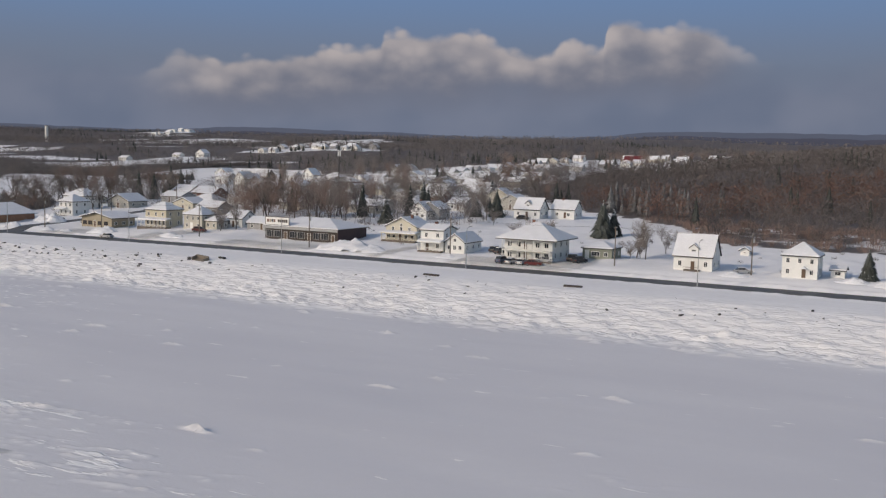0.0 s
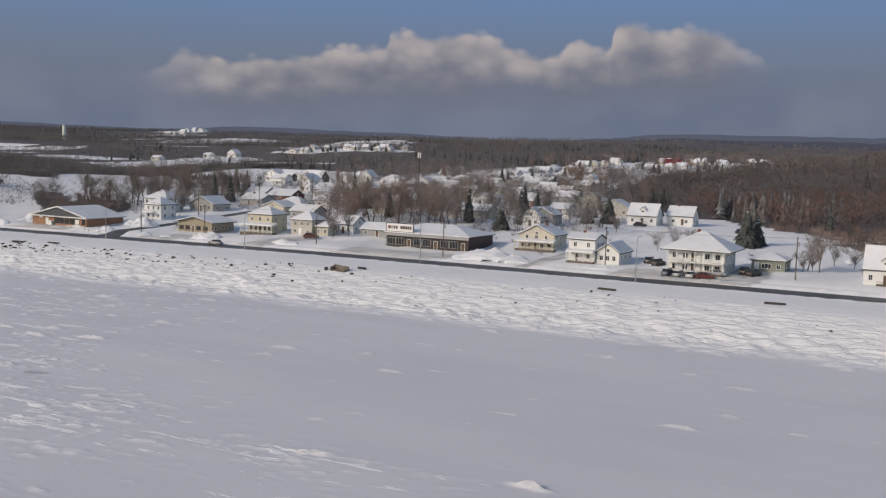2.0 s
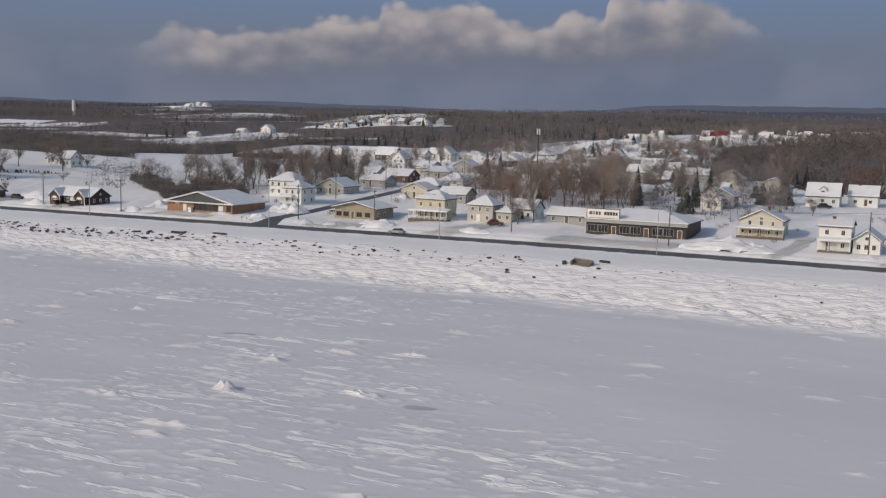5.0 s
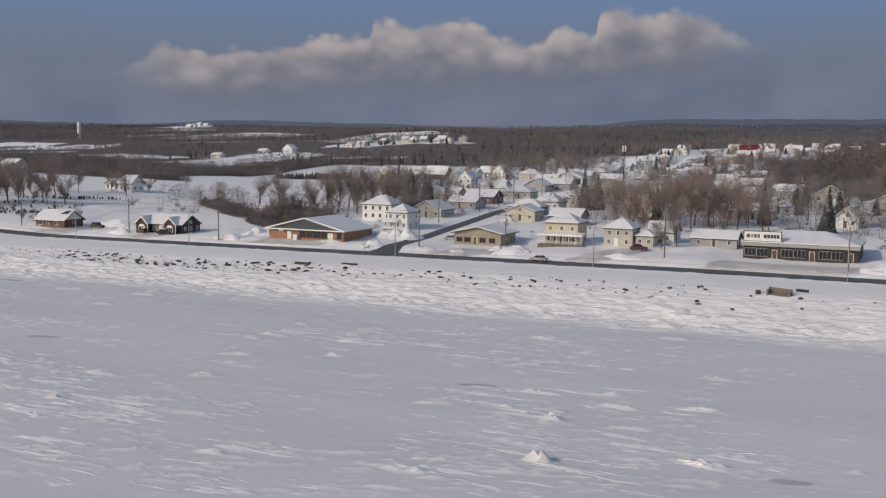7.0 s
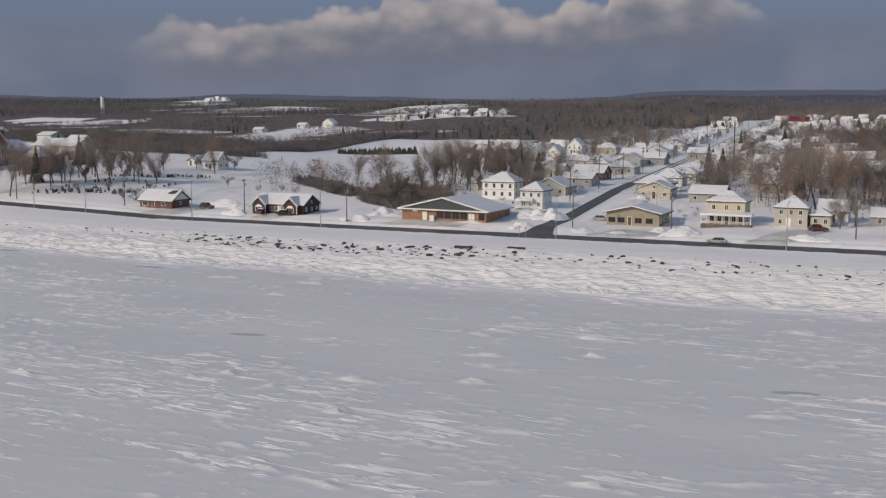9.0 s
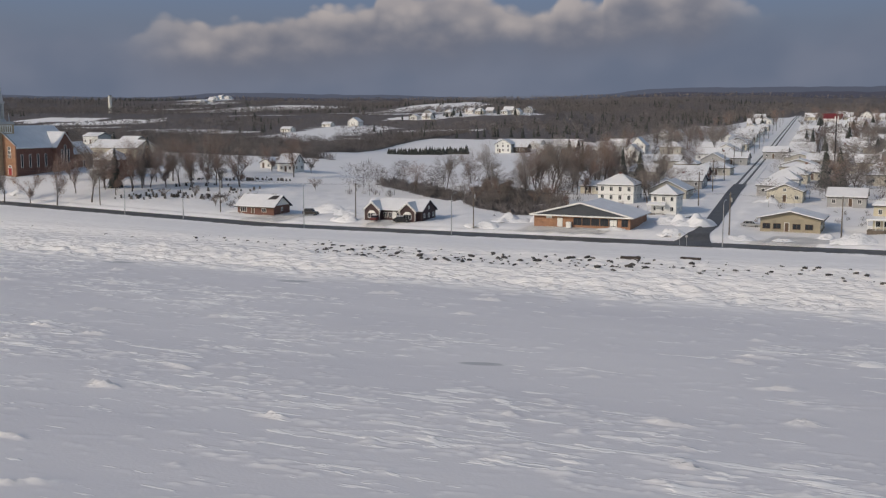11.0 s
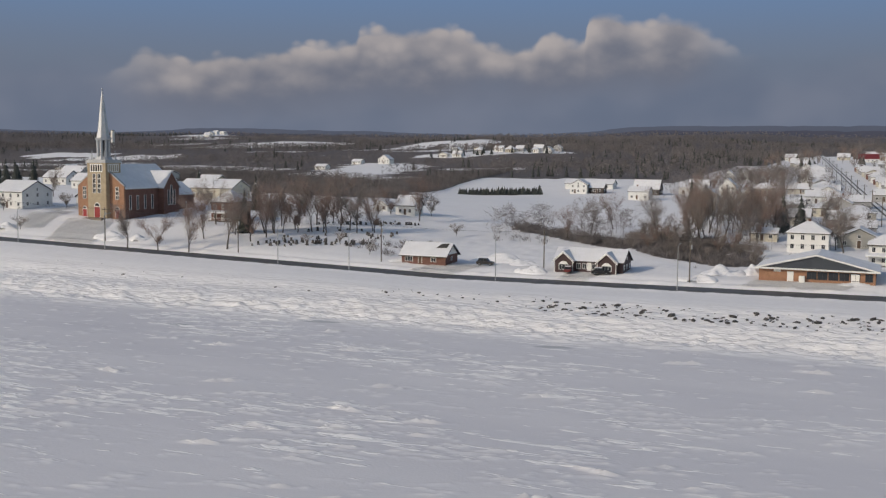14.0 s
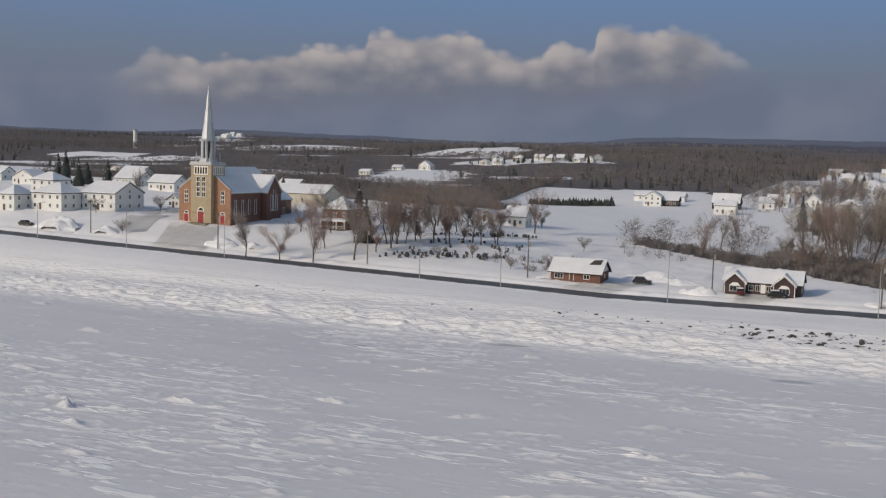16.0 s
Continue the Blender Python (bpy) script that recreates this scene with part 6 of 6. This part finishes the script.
# ---- along the road ----
def lamp_post(x, y, tall=10.5, arm=2.2):
    t = empty("street_lamp", pose(x, y, H(x, y)), "grey steel street lamp on a tall pole", "street lamp", "street lamps of the shore road")
    part("pole", tube(B(), (0, 0, -0.5), (0, 0, tall - 0.8), 0.13, 0.08, 8), "steel", t)
    bm, p = B(), Vector((0, 0, tall - 0.85))
    for k in range(5):
        a = radians(90 * (k + 1) / 5)
        q = Vector((0, arm * (1 - math.cos(a)), tall - 0.85 + 0.85 * math.sin(a)))
        tube(bm, p, q, 0.06, 0.055, 6)
        p = q
    bmesh.ops.remove_doubles(bm, verts=bm.verts, dist=0.02)
    part("arm", bm, "steel", t)
    bm = box(B(), -0.15, arm - 0.1, tall - 0.12, 0.15, arm + 0.65, tall + 0.06)
    part("lamp_head", bm, "steel", t)
    return t


first = lamp_post(-57, 228.2)
LAMPS = ((-114, 228), (-170, 228.2), (-225, 227.8), (-277, 228), (-342, 227.6), (-424, 227.8), (-445, 228), (-501, 227), (-534, 228), (-566, 228))
for x, y in LAMPS:
    copy_thing(first, pose(x, y, H(x, y)))
lamp_post(-385, 228.5, 11.8, 2.8)


def utility_pole(x, y, tall=10.0):
    t = empty("utility_pole", pose(x, y, H(x, y)), "weathered wooden utility pole with a crossarm", "utility pole", "utility poles")
    part("shaft", tube(B(), (0, 0, -0.6), (0, 0, tall), 0.17, 0.11, 8), "wood", t)
    arm = part("crossarm", box(B(), -0.06, -1.1, tall - 0.7, 0.06, 1.1, tall - 0.56), "wood", t)
    for k in (-1.0, -0.4, 0.4, 1.0):
        part("insulator", tube(B(), (0, k, tall - 0.56), (0, k, tall - 0.36), 0.05, 0.035, 6), "steel", arm)
    part("transformer", tube(B(), (0.32, 0, tall - 2.3), (0.32, 0, tall - 1.3), 0.22, 0.22, 8), "steel", t)
    return t


POLES = ((-7.7, 246.5), (-49.1, 246.7), (-82.0, 245.9), (-126.6, 243.7), (-171.0, 242.6), (-212.4, 244.1), (-254.0, 245.3), (-278.4, 244.1), (-341.6, 240.2), (-377.7, 243.0), (-422.2, 242.2), (-465.5, 240.0), (-512.4, 240.2), (-558.9, 241.8))
first = utility_pole(*POLES[0])
for x, y in POLES[1:]:
    copy_thing(first, pose(x, y, H(x, y)))
SIDE_POLES = [(float(street_x(y)) - 6.5, y) for y in (290, 330, 372, 414, 456, 500, 546, 592, 640, 700, 760, 820, 890, 960)]
for x, y in SIDE_POLES:
    copy_thing(first, pose(x, y, H(x, y), 0, 0, 90))


def wires(a, b, off, drop=0.5):
    bm, p = B(), None
    for k in range(9):
        f = k / 8
        x, y = a[0] + (b[0] - a[0]) * f, a[1] + (b[1] - a[1]) * f + off
        q = Vector((x, y, (H(*a) + 9.62) * (1 - f) + (H(*b) + 9.62) * f - drop * 4 * f * (1 - f)))
        if p is not None:
            tube(bm, p, q, 0.018, 0.018, 3)
        p = q
    bmesh.ops.remove_doubles(bm, verts=bm.verts, dist=0.01)
    return tagged(part("power_cable", bm, "shingle"), "thin dark overhead cable between utility poles", "cable", "overhead cables")


for a, b in zip(POLES, POLES[1:]):
    for off in (-1.0, 1.0):
        wires(a, b, off)
t = empty("mast", pose(-269, 406, H(-269, 406)), "tall dark mast with two white panels on top", "mast")
part("pole", tube(B(), (0, 0, -1), (0, 0, 20), 0.28, 0.2, 8), "shingle", t)
for u in (-0.5, 0.5):
    part("panel", box(B(), u - 0.2, -0.2, 19.2, u + 0.2, 0.2, 21.6), "trim", t)
t = empty("water_tower", pose(-1290, 1142, H(-1290, 1142)), "tall white cylindrical water tower far off", "water tower")
part("shaft", tube(B(), (0, 0, -2), (0, 0, 24.0), 2.7, 2.5, 20), "trim", t)
part("cap", tube(tube(B(), (0, 0, 24.0), (0, 0, 24.7), 2.8, 2.8, 20), (0, 0, 24.7), (0, 0, 25.6), 2.7, 0.3, 20), "grey", t)


def snow_pile(x, y, rx, ry, h, seed):
    """A ploughed heap: a lumpy mound of clods."""
    bm = B()
    n = 22
    grid = []
    for i in range(n + 1):
        row = []
        for k in range(n + 1):
            a, b = 2.0 * i / n - 1, 2.0 * k / n - 1
            r = math.hypot(a, b)
            p = Vector((a * rx * 0.35 + seed, b * ry * 0.35, seed))
            f = max(0.0, 1 - r**1.4 * (1 + 0.4 * noise.noise(p * 0.9)))
            z = h * f * (0.75 + 0.55 * noise.noise(p) + 0.3 * noise.noise(p * 3.1)) + 0.16 * noise.noise(p * 7.0) * (f > 0)
            row.append(bm.verts.new((a * rx * 1.15, b * ry * 1.15, z - (0.6 if f <= 0 else 0))))
        grid.append(row)
    for i in range(n):
        for k in range(n):
            bm.faces.new((grid[i][k], grid[i + 1][k], grid[i + 1][k + 1], grid[i][k + 1]))
    for f in bm.faces:
        f.smooth = True
    ob = tagged(part("snow_mound", bm, "snow"), "heap of ploughed white snow beside the road", "snow heap", "ploughed snow heaps")
    ob.matrix_basis = pose(x, y, H(x, y) - 0.4) @ Matrix.Diagonal((1.0, 0.85, 1.5, 1))
    return ob


for k, (x, y, rx, ry, h) in enumerate(((-158.0, 244.6, 9.5, 5.0, 2.2), (-151.5, 243.8, 5, 4, 1.5), (-250.5, 243.5, 6.0, 3.4, 2.3), (-288.2, 256.9, 5.0, 4.0, 2.4), (-294.2, 258.8, 5.0, 3.0, 2.2), (-335.3, 251.4, 5.0, 3.5, 2.0), (-329.3, 253.3, 3, 3, 1.8), (-393.3, 254.4, 9, 3.0, 2.2), (-380.4, 242.1, 4.0, 2.2, 1.8), (-385.4, 251.7, 5, 3, 1.4), (-573.4, 244.3, 7.5, 4.0, 2.8), (-554.5, 244.3, 5, 3, 1.5), (-512.9, 243.4, 5, 3, 1.6), (-502.9, 244.3, 4, 3, 1.2), (-278.1, 304.3, 4, 3, 1.8), (-291.3, 242.2, 3.5, 2.5, 1.3), (-275.3, 242.2, 4, 2.5, 1.2), (-265.5, 241.7, 3, 2, 1.0), (-257.4, 246.9, 3, 2.5, 1.4), (-222.8, 243.0, 5, 2.5, 1.0), (-127.0, 242.6, 3, 2, 0.9), (-52.4, 244.2, 4, 2, 1.0), (-26.9, 246.9, 4, 2.5, 1.5), (-19.4, 245.3, 5, 3, 1.4), (-340.0, 242.6, 5, 2.5, 1.2), (-306.4, 244.1, 5, 2, 0.8), (-417.1, 244.4, 5, 2.2, 1.0), (-94.1, 264.0, 4, 3, 1.5), (-72.6, 282.3, 4, 3, 1.4))):
    snow_pile(x, y, rx, ry, h, k * 3.7)


for x, y, z, w in ((-286.5, 228.6, 2.6, 0.75), (-285.0, 228.8, 2.3, 0.6)):
    t = empty("road_sign", pose(x, y, H(x, y)), "grey-backed road sign on a steel post at the junction", "road sign", "road signs at the junction")
    part("post", tube(B(), (0, 0, -0.5), (0, 0, z), 0.04, 0.04, 6), "steel", t)
    bm = prism(B(), [(w / 2 * math.cos(radians(22.5 + 45 * k)), -0.05, z + w / 2 * math.sin(radians(22.5 + 45 * k))) for k in range(8)], (0, 0.03, 0))
    part("panel", bm, "grey", t)

# ---- vehicles ----
PAINT = {c: material(c + "_car_paint", v, 0.3, 0.06, 1.0) for c, v in (("white", (0.7, 0.7, 0.7)), ("silver", (0.4, 0.41, 0.43)), ("red", (0.15, 0.03, 0.03)), ("black", (0.025, 0.025, 0.028)), ("blue", (0.05, 0.07, 0.13)), ("maroon", (0.12, 0.03, 0.03)))}
WHEEL = tube(B(), (0, -0.11, 0), (0, 0.11, 0), 0.33, 0.33, 14)
WHEEL_MESH = bpy.data.meshes.new("wheel")
WHEEL.to_mesh(WHEEL_MESH), WHEEL.free()
WHEEL_MESH.materials.append(M["tyre"])
RIM = tube(B(), (0, -0.125, 0), (0, 0.125, 0), 0.19, 0.19, 10)
RIM_MESH = bpy.data.meshes.new("rim")
RIM.to_mesh(RIM_MESH), RIM.free()
RIM_MESH.materials.append(M["steel"])


def car(colour, x, y, turn, state="parked in the snow", tall=0.0, snowy=False, z=None):
    """A saloon or, with tall, an off-roader: body, cabin glass, wheels, lights."""
    t = empty("car", pose(x, y, (H(x, y) + 0.02) if z is None else z, 0, 0, turn), f"{colour} {'sport utility car' if tall else 'saloon car'} {state}", "car", "cars of the village")
    up = tall
    side = [(-2.2, 0.3), (2.2, 0.3), (2.25, 0.62), (2.15, 0.82 + up * 0.3), (1.15, 0.95 + up * 0.4), (-1.6, 0.98 + up * 0.4), (-2.15, 0.92 + up * 0.4), (-2.25, 0.6)]
    bm = prism(B(), [(a, -0.86, b) for a, b in side], (0, 1.72, 0))
    bmesh.ops.bevel(bm, geom=bm.edges[:], offset=0.06, segments=1, affect="EDGES")
    part("body", bm, PAINT[colour], t)
    top = 1.42 + up
    cab = [(1.1, 0.93 + up * 0.4), (0.45, top), (-1.1 - up * 1.4, top), (-1.75 - up * 0.6, 0.96 + up * 0.4)]
    bm = prism(B(), [(a, -0.74, b) for a, b in cab], (0, 1.48, 0))
    part("cabin_glass", bm, "glass", t)
    part("roof", box(B(), -1.12 - up * 1.4, -0.72, top, 0.47, 0.72, top + 0.06), PAINT[colour], t)
    for a in (0.44, -0.32, -1.1 - up):
        part("pillar", box(B(), a - 0.05, -0.755, 0.95 + up * 0.4, a + 0.05, -0.742, top), PAINT[colour], t)
    for a in (-1.4, 1.4):
        for b in (-0.8, 0.8):
            w = new("wheel", WHEEL_MESH)
            w.parent, w.location = t, (a, b, 0.33)
            new("rim", RIM_MESH).parent = w
    for b in (-0.6, 0.6):
        part("headlight", box(B(), 2.2, b - 0.18, 0.62, 2.27, b + 0.18, 0.76), "trim", t)
        part("tail_light", box(B(), -2.27, b - 0.16, 0.66, -2.2, b + 0.16, 0.82), PAINT["red"], t)
    if snowy:
        part("snow_cover", box(B(), -1.2 - up, -0.66, top + 0.065, 0.42, 0.66, top + 0.2), "snow", t, "snow on the roof")
    return t


for colour, x, y, turn, tall, snowy in (("blue", -110.0, 240.6, 80, 0.3, 1), ("silver", -107.4, 240.4, 85, 0, 1), ("white", -104.6, 240.5, 95, 0, 1), ("red", -101.2, 240.2, 10, 0.1, 0), ("silver", -99.1, 242.9, 0, 0, 0), ("black", -115.8, 252.6, 75, 0.3, 1), ("black", -118.7, 255.3, 80, 0.2, 1), ("black", -93.8, 248.7, 80, 0.35, 0), ("black", -91.4, 246.7, 70, 0.3, 0), ("maroon", -221.5, 254.6, 15, 0.2, 0), ("red", -371.4, 242.8, 100, 0, 1), ("black", -363.3, 242.4, 20, 0.1, 1), ("silver", -408.8, 244.6, 5, 0, 1), ("black", -394.9, 247.5, 5, 0.35, 0), ("silver", -276.1, 260.1, 10, 0.1, 1), ("black", -291.6, 261.5, 80, 0, 1), ("silver", -51.4, 248.7, 20, 0, 1), ("black", -584.7, 242.2, 5, 0.1, 0), ("black", -559.9, 296.0, 10, 0.2, 1), ("black", -566.4, 300.6, 30, 0, 1), ("black", -147, 339, 10, 0.2, 1), ("black", -112, 333, 30, 0.3, 1)):
    car(colour, x, y, turn, "parked in the snow", tall, snowy)
car("silver", -241, ROAD_Y + 1.7, 180, "driving on the shore road", z=H(-241, ROAD_Y) + 0.05)


# ---- shore: riprap, slabs and driftwood ----
def stone_mesh(seed):
    bm = B()
    bmesh.ops.create_icosphere(bm, subdivisions=1, radius=0.5)
    r = random.Random(seed)
    for v in bm.verts:
        v.co *= r.uniform(0.75, 1.2)
        v.co.x *= 1.35
        v.co.z *= 0.7
    me = bpy.data.meshes.new("rock")
    bm.to_mesh(me), bm.free()
    me.materials.append(M["stone"])
    return me


STONES = [stone_mesh(k) for k in range(7)]


def snow_z(x, y):
    return float(height(x, y) + relief(np.array([float(x)]), np.array([float(y)]))[0])


rnd = random.Random(21)
spots = []
for n, x0, x1, y0, y1, s in ((230, -366, -288, 200, 209, 0.85), (120, -300, -195, 201, 211, 0.7), (34, -405, -360, 203, 211, 0.55), (64, -200, -20, 199, 211, 0.65), (16, -560, -420, 204, 214, 0.5)):
    for _ in range(n):
        x = rnd.uniform(x0, x1)
        spots.append((x, rnd.uniform(y0, y1) - 0.06 * (x - x0) * (s > 1.2), s * (0.4 + 1.3 * rnd.random() ** 2)))
spots.sort(key=lambda q: -q[2])
rubble = B()
for k, (x, y, s) in enumerate(spots):
    m = pose(x, y, snow_z(x, y) + 0.02 * s, rnd.uniform(-15, 15), rnd.uniform(-15, 15), rnd.uniform(0, 360)) @ Matrix.Diagonal((s, s * rnd.uniform(0.6, 1), s * rnd.uniform(0.6, 1.1), 1))
    me = rnd.choice(STONES)
    if k < 290:
        ob = tagged(new("rock", me), "dark grey riprap boulder poking out of snow", "rock", "riprap boulders of the shore")
        ob.matrix_basis = m
    else:
        v = [rubble.verts.new(m @ p.co) for p in me.vertices]
        for f in me.polygons:
            rubble.faces.new([v[q] for q in f.vertices])
tagged(part("rubble", rubble, "stone"), "small dark stones showing through the snowy bank", "rubble", kind="stuff")


def slab(x, y, ln, wd, th, turn, mat, label, name="slab", tip=0.0):
    bm = box(B(), -ln / 2, -wd / 2, -0.3, ln / 2, wd / 2, th)
    bmesh.ops.bevel(bm, geom=bm.edges[:], offset=0.07, segments=1, affect="EDGES")
    ob = tagged(part(name, bm, mat), label, name.replace("_", " "))
    ob.matrix_basis = pose(x, y, snow_z(x, y) + 0.02, tip, 0, turn)
    return ob


bm = box(B(), -2.3, 0.75, -0.4, 2.3, 1.1, 1.0)
for a, b in ((-2.3, -1.95), (1.95, 2.3)):
    box(bm, a, -0.9, -0.4, b, 0.748, 0.9 if a < 0 else 0.7)
box(bm, -1.948, -0.85, -0.4, 1.948, 0.748, 0.15)
bmesh.ops.bevel(bm, geom=bm.edges[:], offset=0.05, segments=1, affect="EDGES")
ob = tagged(part("concrete_block", bm, "concrete"), "brown weathered hollow concrete block on the snowy bank", "concrete block")
ob.matrix_basis = pose(-180.8, 208.0, snow_z(-180.8, 208.0) + 0.02, 14, 3, -8)
slab(-184.9, 208.4, 0.9, 0.8, 0.7, 30, "stone", "dark broken stone beside the concrete block", "boulder")
slab(-177.0, 212.0, 2.4, 0.8, 0.5, -15, "stone", "dark slab on the snowy bank", "boulder")
for x, y, a in ((-115.8, 213.4, -6), (-80.8, 214.1, 4), (-280.4, 211.3, 0), (-292.4, 209.2, 5)):
    slab(x, y, 4.2, 0.8, 0.35, a, "darkbrown", "dark timber beam lying in the snow", "timber_beam", 5)

# ---- graveyard ----
rnd = random.Random(31)
bm = box(box(B(), -0.35, -0.1, 0.12, 0.35, 0.1, 0.95), -0.5, -0.22, -0.4, 0.5, 0.22, 0.119)
GRAVE = bpy.data.meshes.new("gravestone")
bm.to_mesh(GRAVE), bm.free()
GRAVE.materials.append(M["stone"])
bm = box(box(B(), -0.07, -0.06, -0.4, 0.07, 0.06, 1.5), -0.4, -0.055, 0.95, 0.4, 0.055, 1.09)
CROSS = bpy.data.meshes.new("grave_cross")
bm.to_mesh(CROSS), bm.free()
CROSS.materials.append(M["stone"])
for k in range(150):
    f, g = rnd.random(), rnd.random()
    if k < 60:
        x, y = -464 + 30 * f + rnd.gauss(0, 1), 245 + 14 * f + 6 * g
    elif k < 110:
        x, y = -466 + 24 * f, 285 + 22 * f + 3 * g
    else:
        x, y = -462 + 26 * f, 252 + 26 * g + 10 * f
    cross = k % 7 == 3
    ob = tagged(new("grave_cross" if cross else "gravestone", CROSS if cross else GRAVE), "dark stone cross in the snowy graveyard" if cross else "dark granite gravestone standing in snow", "gravestone", "graveyard stones")
    s = rnd.uniform(0.55, 1.0)
    ob.matrix_basis = pose(x, y, H(x, y) + 0.1, 0, 0, rnd.uniform(-15, 15)) @ Matrix.Diagonal((s, s, s * rnd.uniform(0.8, 1.2), 1))

# ---- drives and yards ----
for pts, w, mat, label in (
    (((-146.5, 237), (-144.2, 242.0), (-142.9, 252.0), (-142.6, 268.0)), 2.0, "packed", "packed snow lane between the shops and houses"),
    (((-110, 237), (-109.2, 239.3), (-106.6, 244.2)), 14.0, "packed", "packed snow parking yard before the inn"),
    (((-188, 237), (-185.8, 241.4), (-183.3, 248.0)), 16.0, "packed", "packed snow parking yard before the shops"),
    (((-266, 237), (-263.8, 241.4), (-261.3, 247.6)), 7.0, "packed", "packed snow forecourt before the office"),
    (((-320, 238), (-317.8, 241.4), (-315.8, 245.8)), 11.0, "packed", "packed snow forecourt before the hall"),
    (((-524, 237), (-525.1, 241.8), (-528.4, 247.9), (-532.5, 256.4)), 9.0, "packed", "packed snow church yard"),
    (((-548.3, 246.0), (-555.9, 261.9), (-562.2, 287.9)), 6.0, "packed", "packed snow yard beside the church"),
    (((-369, 237), (-368.6, 240.2), (-366.7, 243.0)), 4.0, "packed", "packed snow drive before the ranch house"),
    (((-406, 237), (-402.9, 241.6), (-398.7, 247.5)), 6.0, "packed", "packed snow drive beside the brick house"),
    (((-231, 237), (-227.8, 243.0), (-224.2, 255.1)), 4.5, "packed", "packed snow drive before the cream house"),
    (((-95, 237), (-92.1, 244.2), (-93.1, 257.1)), 4.5, "packed", "packed snow drive beside the inn"),
):
    fine = [tuple(np.array(a) * (1 - f) + np.array(b) * f) for a, b in zip(pts, pts[1:]) for f in (0, 0.25, 0.5, 0.75)] + [pts[-1]]
    bm = B()
    rows = [[bm.verts.new((x + u * w, y, snow_z(x + u * w, y) + 0.12)) for u in (-1, -0.75, -0.5, -0.25, 0, 0.25, 0.5, 0.75, 1)] for x, y in fine]
    for a, b in zip(rows, rows[1:]):
        for k in range(8):
            bm.faces.new((a[k], a[k + 1], b[k + 1], b[k]))
    bmesh.ops.solidify(bm, geom=bm.faces[:], thickness=0.1)
    tagged(part("driveway", bm, mat), label, "driveway", kind="structure")
